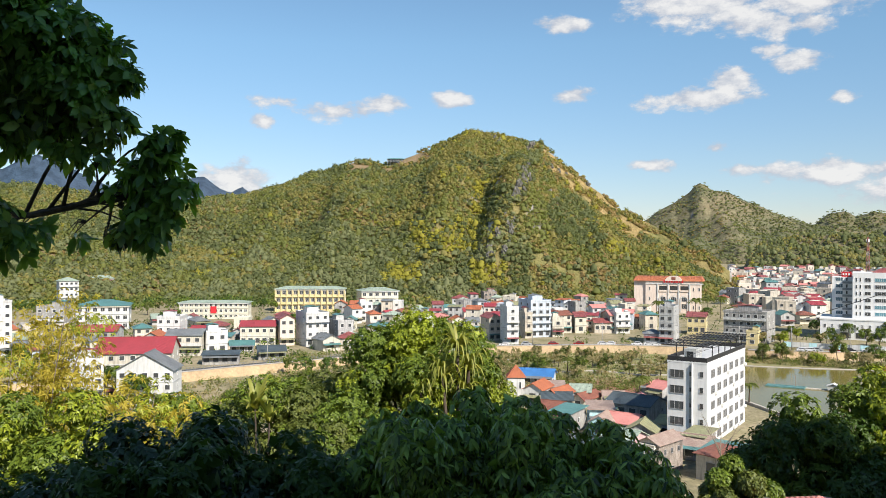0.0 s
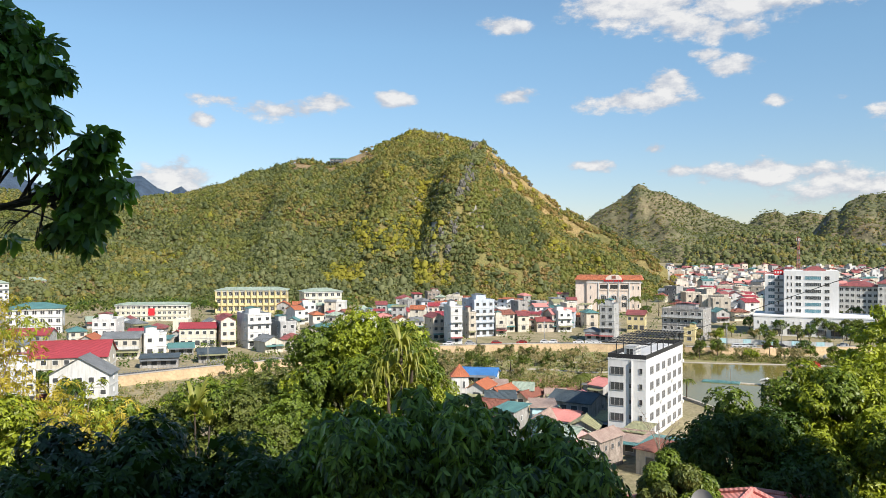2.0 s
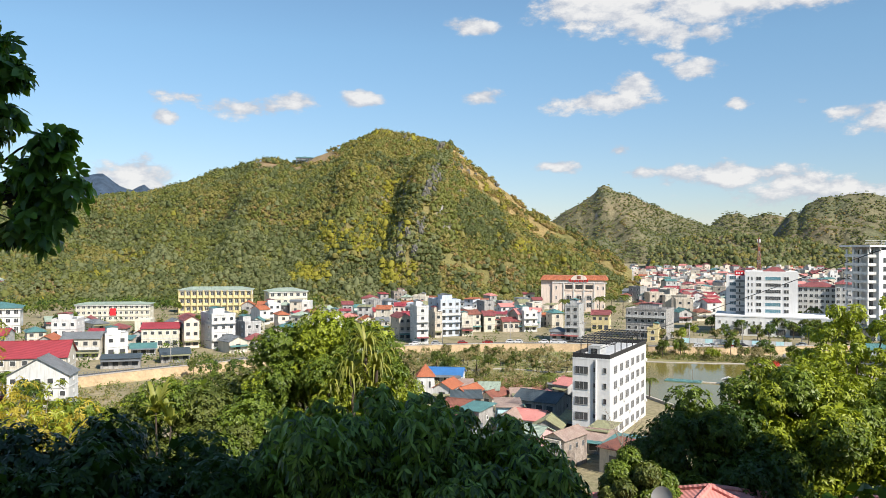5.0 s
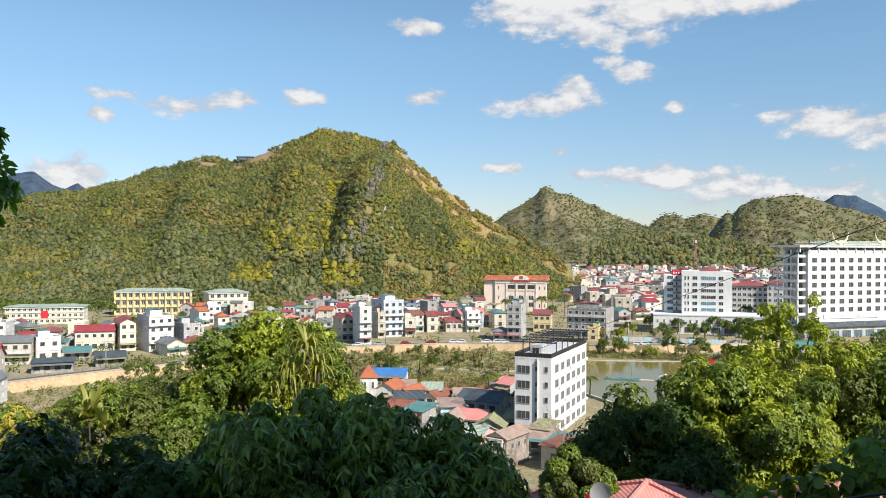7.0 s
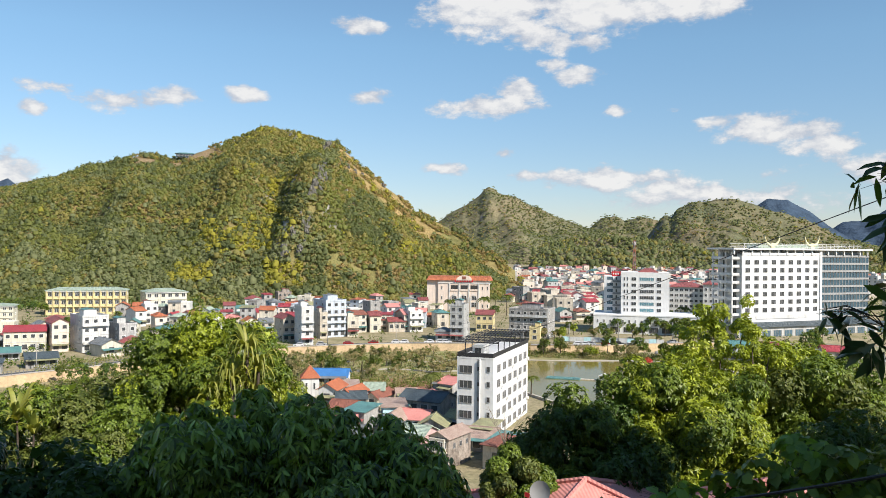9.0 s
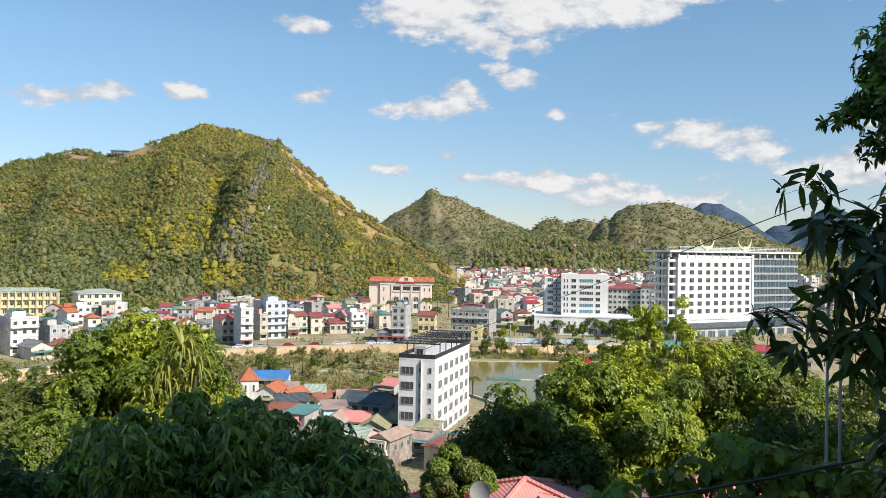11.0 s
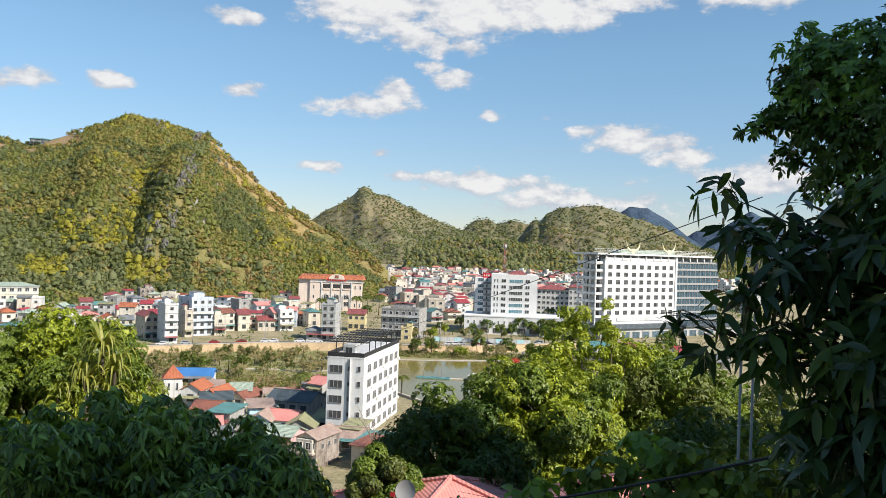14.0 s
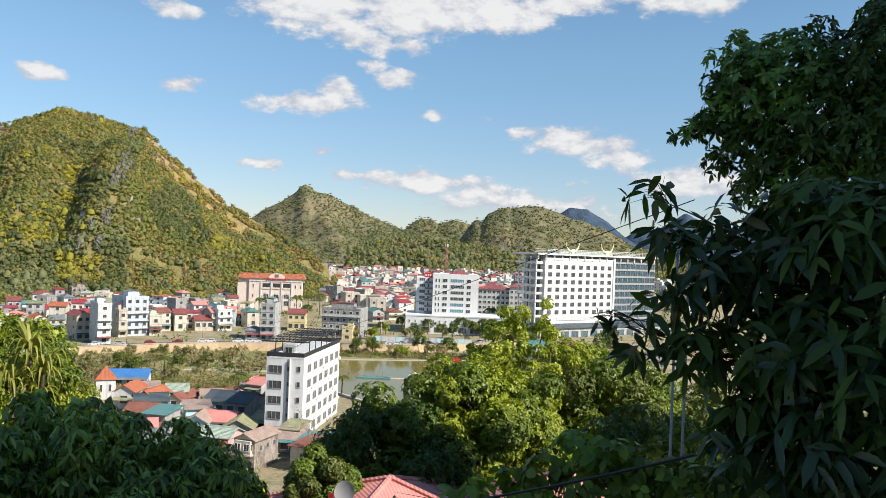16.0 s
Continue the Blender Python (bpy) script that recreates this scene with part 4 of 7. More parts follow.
# The peach-coloured bank with an orange roof edge.
def bank_building():
    c = az_vec(3.85, 508)
    ob = empty("bank_building", pose(c.x, c.y, TOWN, 0, 0, -8), "peach five-storey bank building with orange tiled roof edge", "building")
    H = 19.4
    Solid().box(-13.5, 18.5, 0, 18, -1, H).make("wall", M["peach"], ob)
    Solid().box(-20.5, -13.5, 1.2, 18, -1, H).make("wing", M["peach"], ob)
    s = Solid()
    s.add([(-21, -.8, H), (20.6, -.8, H), (20.6, 18.6, H), (-21, 18.6, H), (-19.5, 1.6, H + 2.6), (19, 1.6, H + 2.6), (19, 16.6, H + 2.6), (-19.5, 16.6, H + 2.6)],
          [(0, 3, 2, 1), (4, 5, 6, 7), (0, 1, 5, 4), (1, 2, 6, 5), (2, 3, 7, 6), (3, 0, 4, 7)])
    s.make("roof", M["orange_tile"], ob)
    ped = Solid()
    arc = [(4 * math.cos(a) * 1.25 + 3, 4.2 * math.sin(a) * .75) for a in (math.pi * k / 10 for k in range(11))]
    ped.add([(x, -1.0, H + .1 + z) for x, z in arc] + [(x, 1.2, H + .1 + z) for x, z in arc],
            [tuple(range(10, -1, -1)), tuple(range(11, 22))] + [(k, k + 1, k + 12, k + 11) for k in range(10)])
    ped.make("pediment", M["peach"], ob)
    Solid().box(1.8, 4.2, -1.12, -1.0, H + .8, H + 2.6).make("emblem", M["brown_tile"], ob, "square emblem plate")
    bar_sign(ob, 3, -.75, H - .2, 12, 1.5, "sign_red", 8, random.Random(7))
    Solid().box(-13.6, 20.1, -.35, 0, H - 1.9, H - 1.4).make("cornice", M["white"], ob)
    for i in range(3):
        x = -3.2 + i * 6.2
        # No opening here: a flat dark panel carries the inner shade as colour.
        Solid().box(x - 2.2, x + 2.2, -.04, 1, 13.2, 16.4).make("loggia", M["loggia_dark"], ob, "flat dark panel painted as the shade of a loggia")
        Solid().box(x - 2.3, x + 2.3, -.4, -.04, 12.9, 13.9).make("loggia_rail", M["peach"], ob)
        arch = Solid()
        pts = [(x + 2.2 * math.cos(a), 8.6 + 2.2 * math.sin(a)) for a in (math.pi * k / 10 for k in range(11))]
        pin = [(x + 1.8 * math.cos(a), 8.6 + 1.8 * math.sin(a)) for a in (math.pi * k / 10 for k in range(11))]
        arch.add([(a, -.45, b) for a, b in pts] + [(a, -.45, b) for a, b in pin], [(k, k + 1, k + 12, k + 11) for k in range(10)])
        arch.box(x - 2.2, x - 1.8, -.45, 0, 1, 8.6), arch.box(x + 1.8, x + 2.2, -.45, 0, 1, 8.6)
        arch.make("arch", M["white"], ob)
        window(ob, x, -.06, 8.4, 3.0, 2.6, 0, "white_frame")
        window(ob, x, -.06, 4.2, 3.0, 3.0, 0, "white_frame")
    for i in range(4):
        Solid().box(-6.6 + i * 6.2, -6.0 + i * 6.2, -.5, 0, 1, H - 1.9).make("pilaster", M["white"], ob)
    for x in (-11, 14.6, 17.8):
        for z in (3.5, 8.5, 14.6):
            window(ob, x, -.04, z, .8, 2.2, 0, "white_frame")
    for z in (3.5, 8.5, 14.6):
        for q in range(3):
            window(ob, -20.53, 4.5 + q * 5, z, 1.2, 2.0, -90, "white_frame")


bank_building()


def school(az, d, w, h, dp, wall, cap, turn, label, bays, floors, roof_rise=1.8, deep=False, banner=False, end=0):
    """A long school block with galleries, bays of windows and a low hipped roof."""
    p = az_vec(az, d)
    z0 = ground_z(p.x, p.y)
    ob = empty("school_block", pose(p.x, p.y, z0, 0, 0, -az + turn), label, "school")
    H = h - z0 - roof_rise
    fl = H / floors
    Solid().box(-w / 2, w / 2, 0, dp, -1, H).make("wall", M[wall], ob)
    hip_roof(w, dp, H, roof_rise, .9).make("roof", M[cap], ob).matrix_basis = pose(0, dp / 2, 0)
    Solid().box(-w / 2 - .5, w / 2 + .5, -.6, 0, H - .7, H).make("eaves_band", M["white" if wall != "white" else "cream"], ob)
    for k in range(floors):
        Solid().box(-w / 2, w / 2, -1.0 if deep else -.35, 0, k * fl - .15, k * fl + .12).make("floor_band", M[wall], ob)
        for i in range(bays):
            x = -w / 2 + end + (i + .5) * (w - 2 * end) / bays
            window(ob, x, -.03, k * fl + fl * .55, (w - 2 * end) / bays * .58, fl * .5, 0, "white_frame")
    if deep:
        for i in range(bays + 1):
            x = -w / 2 + end + i * (w - 2 * end) / bays
            Solid().box(x - .22, x + .22, -1.0, -.02, 0, H).make("pilaster", M[wall], ob)
    for side in (-1, 1):
        for k in range(floors):
            window(ob, side * (w / 2 + .03), dp * .5, k * fl + fl * .55, 1.6, fl * .45, 90 * side, "white_frame")
    if banner:
        Solid().box(-1.6, 1.6, -.5, -.4, H * .35, H * .78).make("banner", M["sign_red"], ob, "red banner")
    return ob


school(-21.1, 500, 42, 18.0, 12, "yellow", "pale_green_tin", -7, "long yellow three-storey school block with pale green roof", 12, 3, 1.8, True)
school(-16.2, 492, 23, 17.4, 14, "pale", "pale_green_tin", 14, "cream three-storey block with hipped roof under the mountain", 6, 3, 2.0)
school(-27.6, 458, 37, 12.6, 11, "pale", "pale_green_tin", -12, "long cream school block with green roof and red banner", 14, 3, 1.2, False, True)
school(-34.6, 412, 23, 16.6, 16, "white", "teal_tin", -6, "white school hall with teal hipped roof and arched windows", 7, 3, 2.6)
house(-40.52, 327, 5.8, 21.9, "flat", "white", "red_tin", 12, 10, base=2.6)
house(-37.32, 400, 12.4, 14.5, "flat", "concrete", "grey_tin", 14, -20, base=2.6)
house(-34.80, 344, 15.8, 10.6, "side", "grey_wall", "crimson_tin", 12, -15, base=2.6)
house(-32.4, 238, 20.0, 16.2, "side", "cream", "crimson_tin", 14, -12, base=0, pitch=3.5, where="below the slope")
house(-31.7, 226, 14.5, 13.8, "gable", "white", "grey_tin", 9, -16, base=0, pitch=4.2, where="below the slope")
house(-36.0, 234, 11.0, 11.5, "flat", "white", "red_tin", 10, 6, base=0, where="below the slope")
house(-32.17, 361, 6.7, 9.5, "hip", "cream", "teal_tin", 9, 5, base=2.6)
house(-30.27, 353, 9.4, 12.4, "flat", "white", "grey_tin", 12, -15, base=2.6)
house(-29.34, 305, 12.4, 11.8, "side", "cream", "grey_tin", 10, -12, base=2.6)
house(-27.52, 306, 7.6, 10.8, "flat", "white", "grey_tin", 9, 10, base=2.6)
house(-24.56, 330, 13.7, 12.1, "side", "pale", "crimson_tin", 10, -8, base=2.6)
house(-22.83, 328, 5.7, 15.0, "gable", "peach", "red_tin", 12, 10, base=2.6)
house(-25.72, 309, 8.5, 6.8, "side", "concrete", "teal_tin", 7, 0, base=2.6)
house(-27.09, 280, 11.8, 6.4, "shed", "concrete", "slate_tin", 7, -5, base=2.6)
house(-23.76, 288, 9.3, 7.1, "side", "concrete", "slate_tin", 8, 5, base=2.6)
house(-36.68, 560, 11.2, 22.5, "hip", "white", "pale_green_tin", 10, 10, base=2.6)
house(-34.66, 648, 18.5, 20.6, "hip", "white", "pale_green_tin", 10, -10, base=min(14.5, main_h(-34.66, 648) - .5))
house(-20.95, 323, 9.3, 15.5, "flat", "white", "teal_tin", 14, 18, base=2.6)
house(-19.00, 325, 6.5, 12.1, "flat", "grey_wall", "grey_tin", 12, 22, base=2.6)
house(-8.36, 342, 5.4, 13.8, "gable", "beige", "red_tin", 12, 18, base=2.6)
house(-7.06, 329, 4.9, 17.5, "flat", "white", "grey_tin", 12, 14, base=2.6)
house(-5.96, 352, 3.3, 13.2, "flat", "beige", "grey_tin", 11, 18, base=2.6)
house(-5.29, 357, 9.6, 18.3, "flat", "blue_wall", "grey_tin", 14, 24, base=2.6)
house(-3.75, 359, 4.9, 10.6, "flat", "cream", "red_tin", 8, 10, base=2.6)
house(-3.26, 381, 5.2, 11.0, "gable", "cream", "red_tin", 10, 15, base=2.6)
house(-2.22, 377, 5.1, 12.0, "side", "pale", "red_tin", 10, 12, base=2.6)
house(-1.44, 383, 3.6, 9.5, "side", "cream", "red_tin", 9, 0, base=2.6)
house(-0.63, 379, 7.8, 9.1, "side", "beige", "red_tin", 9, 8, base=2.6)
house(0.22, 381, 7.6, 12.8, "side", "beige", "pink_tin", 12, 18, base=2.6)
house(1.05, 520, 11.2, 8.3, "side", "beige", "red_tin", 12, 20, base=2.6)
house(-13.37, 586, 12.7, 10.0, "side", "peach", "red_tin", 10, -10, base=2.6)
house(-10.54, 503, 9.5, 12.5, "hip", "white", "red_tin", 10, 0, base=2.6)
house(-8.50, 538, 8.8, 12.0, "flat", "stained", "grey_tin", 8, 15, base=2.6)
house(2.80, 344, 7.2, 8.4, "hip", "white", "grey_tin", 8, 0, base=2.6)
house(3.89, 342, 5.9, 17.6, "flat", "grey_wall", "grey_tin", 11, -12, base=2.6)
house(5.73, 386, 8.2, 12.4, "side", "yellow", "red_tin", 10, -5, base=2.6)
house(9.03, 360, 17.5, 15.1, "flat", "concrete", "grey_tin", 14, -15, base=2.6)
house(9.29, 350, 4.6, 7.9, "flat", "yellow", "red_tin", 6, -10, base=2.6)
house(22.6, 330, 12.0, 7.2, "side", "white", "teal_tin", 9, 10, base=0)
house(24.6, 325, 9.0, 7.6, "side", "cream", "red_tin", 9, 0, base=0)
house(26.6, 330, 11.0, 7.0, "hip", "white", "grey_tin", 9, -8, base=0)
house(28.6, 322, 9.0, 8.0, "side", "beige", "crimson_tin", 9, 12, base=0)
house(30.5, 330, 11.0, 7.5, "side", "white", "green_tin", 9, 0, base=0)
house(-5.28, 247, 12.0, 4.5, "side", "blue_wall", "blue_tin", 10, -8, base=0, where="below the slope")
house(-5.02, 215, 5.1, 6.0, "gable", "white", "orange_tile", 9, -20, base=0, where="below the slope")
house(-3.56, 209, 3.8, 5.5, "gable", "white", "orange_tile", 9, -28, base=0, where="below the slope")
house(-1.68, 214, 3.6, 3.5, "gable", "cream", "brown_tile", 9, -30, base=0, where="below the slope")
house(1.67, 201, 11.4, 5.7, "side", "concrete", "slate_tin", 10, -25, base=0, where="below the slope")
house(0.83, 184, 7.3, 4.5, "side", "cream", "pink_tin", 8, -20, base=0, where="below the slope")
house(4.03, 185, 4.7, 4.3, "side", "cyan_wall", "green_tin", 6, -30, base=0, where="below the slope")
house(5.85, 170, 4.3, 4.7, "shed", "concrete", "green_tin", 7, -20, base=0, where="below the slope")


# More houses packed behind the street front, and the far quarter of the town.
def fill_houses():
    rng = random.Random(21)
    walls = ["white", "white", "beige", "pale", "beige", "grey_wall", "blue_wall", "concrete", "peach", "cream"]
    caps = ["red_tin", "crimson_tin", "pink_tin", "brown_tile", "grey_tin", "teal_tin", "grey_tin", "green_tin", "pale_green_tin", "orange_tile"]
    taken = []

    def free(az, d, r):
        q = az_vec(az, d)
        if any((q - t).length < r for t in taken):
            return False
        taken.append(q)
        return True
    for k in range(900):
        az, d = rng.uniform(-19, 2.6), rng.uniform(372, 525)
        if d > 470 and az < -11 or not free(az, d, 8.6) or len(taken) > 100:
            continue
        house(az, d, rng.uniform(5, 7.5), rng.uniform(7, 13), rng.choice(["gable", "side", "gable", "hip", "flat", "shed"]), rng.choice(walls), rng.choice(caps), rng.uniform(7, 9), rng.uniform(-35, 35), rng=rng,
              group="houses behind the street", where="packed behind the street", plain=rng.random() < .7)
    for k in range(900):
        az, d = rng.uniform(-41, -15), rng.uniform(300, 440)
        if not free(az, d, 8.0) or len(taken) > 190 or (-37 < az < -32 and d > 350):
            continue
        house(az, d, rng.uniform(5.5, 8.5), rng.uniform(6, 9.5), rng.choice(["gable", "side", "hip", "flat", "shed"]), rng.choice(walls), rng.choice(caps), rng.uniform(8, 12), rng.uniform(-30, 30), rng=rng,
              group="houses behind the street", where="packed behind the street", plain=True)
    # the close-packed low roofs at the foot of the slope
    low = []
    for k in range(500):
        az, d = rng.uniform(-4.6, 7.6), rng.uniform(150, 236)
        q = az_vec(az, d)
        if any((q - t).length < 8.2 for t in low) or (q - az_vec(3.3, 158)).length < 11 or (q - az_vec(6.4, 192)).length < 19 and d > 172 or len(low) > 26 or d > 222 and az < 2.8:
            continue
        low.append(q)
        house(az, d, rng.uniform(4.5, 7.5), rng.uniform(3.4, 5.4), rng.choice(["side", "gable", "shed", "side"]), rng.choice(["white", "cream", "beige", "concrete", "cyan_wall", "grey_wall", "pink"]),
              rng.choice(["teal_tin", "grey_tin", "green_tin", "tan_tin", "pink_tin", "slate_tin", "brown_tile", "pale_green_tin"]), rng.uniform(6, 9), rng.uniform(-40, 10), 0, rng, "low houses at the slope's foot",
              "below the slope", True)
    protos = []
    for k in range(10):
        protos.append(house(12, 800 + 20 * k, rng.uniform(6, 11), ground_z(*az_vec(12, 806 + 20 * k).xy) + rng.uniform(6, 13), ["gable", "side", "flat", "hip", "flat"][k % 5], walls[k % len(walls)], caps[k % len(caps)],
                            rng.uniform(8, 11), 0, rng=rng, group="far quarter houses", where="in the far quarter", plain=True))
    n = 0
    far = Solid()
    for k in range(5200):
        az, d = rng.triangular(6, 34, 11), 450 + 620 * rng.random() ** .8
        if az < 8 and d < 600 or az < 10 and d < 470 or az > 13.2 and d < 520 or 21 < az and d < 560 or not free(az, d, 8.2 if d < 640 else 7.4):
            continue
        q = az_vec(az, d)
        zg = ground_z(q.x, q.y)
        if d < 640:
            copy_thing(protos[rng.randrange(10)], pose(q.x, q.y, zg, 0, 0, -az + rng.uniform(-40, 40)))
            continue
        # one mass of small far houses: walls, roofs and dark openings
        w, dp, h = rng.uniform(5, 10), rng.uniform(6, 11), rng.uniform(4, 8) + 6 * rng.random() ** 3
        m = pose(q.x, q.y, zg, 0, 0, -az + rng.uniform(-45, 45))
        one = Solid().box(-w / 2, w / 2, -dp / 2, dp / 2, -1, h, rng.randrange(5))
        roof = rng.random()
        if roof < .62:
            g = gable_roof(w, dp, h, rng.uniform(.8, 1.7), .4, rng.choice("xy"))
            one.add(g.v, g.f, 5 + rng.choice([0, 0, 1, 1, 2, 2, 3, 4]))
        else:
            one.box(-w * .3, w * .2, -dp * .1, dp * .4, h, h + 2.2, rng.randrange(5))
        for i in range(int(h / 3.2)):
            for x in (-.27, .25):
                one.box(w * x - .6, w * x + .6, -dp / 2 - .08, -dp / 2 + .1, i * 3.2 + 1.0, i * 3.2 + 2.4, 10)
        far.v, o = far.v + [tuple(m @ Vector(c)) for c in one.v], len(far.v)
        far.f += [tuple(i + o for i in f) for f in one.f]
        far.m += one.m
        n += 1
        if n > 640:
            break
    tagged(far.make("far_houses", [M[k] for k in ("white", "cream", "beige", "grey_wall", "peach", "red_tin", "pink_tin", "grey_tin", "teal_tin", "orange_tile", "glass")]),
           "crowded small houses with red and grey roofs far off", "houses", kind="stuff")


fill_houses()


# ---- embankment, road, park, lake ----
def embankment():
    s, cap, rail = Solid(), Solid(), Solid()
    azs = [-47 + .5 * i for i in range(188)]

    def strip(sol, d0, d1, z0, z1, sl=0.0):
        vs, fs = [], []
        for a in azs:
            e = bank_dist(a)
            for d, z in ((d0 - sl, z0), (d0, z1), (d1, z1), (d1, z0)):
                q = az_vec(a, e + d)
                vs.append((q.x, q.y, z))
        for i in range(len(azs) - 1):
            for j in range(4):
                fs.append((i * 4 + j, i * 4 + (j + 1) % 4, i * 4 + 4 + (j + 1) % 4, i * 4 + 4 + j))
        fs += [(0, 1, 2, 3), tuple(range(len(vs) - 1, len(vs) - 5, -1))]
        sol.add(vs, fs)
    strip(s, -.2, .9, -.8, 3.1, .5)
    tagged(s.make("embankment_wall", M["wall_tan"]), "long tan stone river embankment wall", "wall", kind="structure")
    strip(cap, -.35, 1.0, 3.1, 3.3)
    tagged(cap.make("embankment_coping", M["paving"]), "pale concrete coping on the embankment", "trim", kind="structure")
    road = Solid()
    strip(road, 1.6, 8.5, TOWN - .3, TOWN + .05)
    tagged(road.make("road", M["asphalt"]), "narrow grey riverside road", "road", kind="structure")
    ob = empty("railing", pose(*az_vec(-25, bank_dist(-25) + .3), 0), "thin steel railing along the embankment", "railing")
    ob.location.z = 3.3
    o = ob.location
    for i in range(0, 90):
        a = -32 + .22 * i
        q = az_vec(a, bank_dist(a) + .3) - o
        put("post", RAIL_POST, ob, m=pose(q.x, q.y, 0))
    for z in (.5, 1.0):
        r = Solid().tube([(*(az_vec(-32 + .22 * i, bank_dist(-32 + .22 * i) + .3) - o).xy, z) for i in range(90)], [.03] * 90, 4)
        r.make("rail", M["steel"], ob)


RAIL_POST = Solid().box(-.05, .05, -.05, .05, 0, 1.05).mesh("post", M["steel"])
embankment()


def flat_sheet(name, pts, z, thick, m, label, category):
    s = Solid()
    n = len(pts)
    s.add([(x, y, z) for x, y in pts] + [(x, y, z - thick) for x, y in pts], [tuple(range(n))[::1], tuple(range(2 * n - 1, n - 1, -1))] + [(k, n + k, n + (k + 1) % n, (k + 1) % n) for k in range(n)])
    ob = s.make(name, m)
    me = ob.data
    bm = bmesh.new()
    bm.from_mesh(me)
    bmesh.ops.recalc_face_normals(bm, faces=bm.faces)
    bm.to_mesh(me)
    bm.free()
    return tagged(ob, label, category, kind="structure")


def polar(pts):
    return [tuple(az_vec(a, d).xy) for a, d in pts]


def water_mat():
    m = mat("pond_water", (.165, .135, .035), (.19, .16, .05), 20, .10, spec=.13)
    nt = m.node_tree
    b = nt.nodes["Principled BSDF"]
    tc = nd(nt, "TexCoord")
    n = nd(nt, "TexNoise", i_Scale=.9, i_Detail=3.0)
    bp = nd(nt, "Bump", i_Strength=.06, i_Distance=.15)
    nt.links.new(tc.outputs["Object"], n.inputs["Vector"])
    nt.links.new(n.outputs["Fac"], bp.inputs["Height"])
    nt.links.new(bp.outputs[0], b.inputs["Normal"])
    return m


shore = [(8.2, 303), (10, 303), (13, 305), (15.5, 309), (18, 311), (21, 305), (24, 285), (24, 238), (20, 222), (15, 215), (11, 220), (8.6, 236), (7.4, 262)]
flat_sheet("water", polar(shore), .55, .4, water_mat(), "still green-brown lake water", "lake")
kerb = Solid()
ring = [(a, d) for a, d in shore]
outer = polar([(a + (0 if 8 < a < 23 else (-.3 if a < 9 else .3)), d + (1.6 if d > 280 else -1.6)) for a, d in ring])
inner = polar(ring)
nn = len(inner)
kerb.add([(x, y, z) for z in (0, .72) for x, y in inner + outer],
         [f for k in range(nn) for f in ((2 * nn + k, 2 * nn + (k + 1) % nn, 3 * nn + (k + 1) % nn, 3 * nn + k), (k, (k + 1) % nn, 2 * nn + (k + 1) % nn, 2 * nn + k),
                                          (nn + k, 3 * nn + k, 3 * nn + (k + 1) % nn, nn + (k + 1) % nn))])
tagged(kerb.make("lake_edge", M["paving"]), "pale concrete kerb round the lake", "kerb", kind="structure")
flat_sheet("lawn", polar([(-9, 262), (-3, 268), (3, 270), (7, 268), (8, 308), (14, 316), (22, 316), (22, 330), (8, 330), (0, 330), (-9, 312)]), .12, .3, M["lawn"], "park lawn below the embankment", "lawn")
flat_sheet("pavement", polar([(-5.2, 232), (0, 238), (2.6, 238), (1.5, 262), (-4.8, 256)]), .18, .3, M["red_paving"], "red brick-paved park square", "pavement")
for a0, a1, d0 in ((-9, 7.5, 276), (-8, 6, 300)):
    n = 16
    near = [(a0 + (a1 - a0) * k / n, d0 + 3 * math.sin(k)) for k in range(n + 1)]
    flat_sheet("path", polar(near + [(a, d + 2.2) for a, d in reversed(near)]), .2, .2, M["paving"], "pale park path", "path")


# ---- plants ----
def unit(a):
    return a / np.maximum(np.linalg.norm(a, axis=1, keepdims=True), 1e-6)


def leaf_array(p, axis, up, length, width, droop, fine):
    """Blades from their bases, axes, upper sides and sizes: bent and folded along the midrib (fine), or simple folded diamonds."""
    axis = unit(axis)
    side = unit(np.cross(axis, up))
    nor = np.cross(side, axis)
    Lc, Wc, Dc = length[:, None], width[:, None], droop[:, None]
    down = np.array([0, 0, -1.0])
    if not fine:
        mid = p + axis * Lc * .5
        tip = p + axis * Lc + down * Lc * Dc * .35
        v = np.stack([p, mid - side * Wc * .5 + nor * Wc * .12, tip, mid + side * Wc * .5 + nor * Wc * .12], 1).reshape(-1, 3)
        k = np.arange(len(p))[:, None] * 4
        return v, np.concatenate([k + np.array([0, 1, 2]), k + np.array([0, 2, 3])])
    m1 = p + axis * Lc * .33 + down * Lc * Dc * .03
    m2 = p + axis * Lc * .70 + down * Lc * Dc * .15
    tip = p + axis * Lc + down * Lc * Dc * .36
    up1, up2 = nor * Wc * .10, nor * Wc * .09
    v = np.stack([p, m1 - side * Wc * .46 + up1, m2 - side * Wc * .45 + up2, tip, m2 + side * Wc * .45 + up2, m1 + side * Wc * .46 + up1, m1, m2], 1).reshape(-1, 3)
    k = np.arange(len(p))[:, None] * 8
    tri = [(0, 1, 6), (0, 6, 5), (1, 2, 6), (2, 7, 6), (6, 7, 4), (6, 4, 5), (2, 3, 7), (7, 3, 4)]
    return v, np.concatenate([k + np.array(t) for t in tri])


def sphere_dirs(rs, n, low=-1.0):
    z = rs.uniform(low, 1, n)
    a = rs.uniform(0, 2 * math.pi, n)
    s = np.sqrt(1 - z * z)
    return np.stack([s * np.cos(a), s * np.sin(a), z], 1)


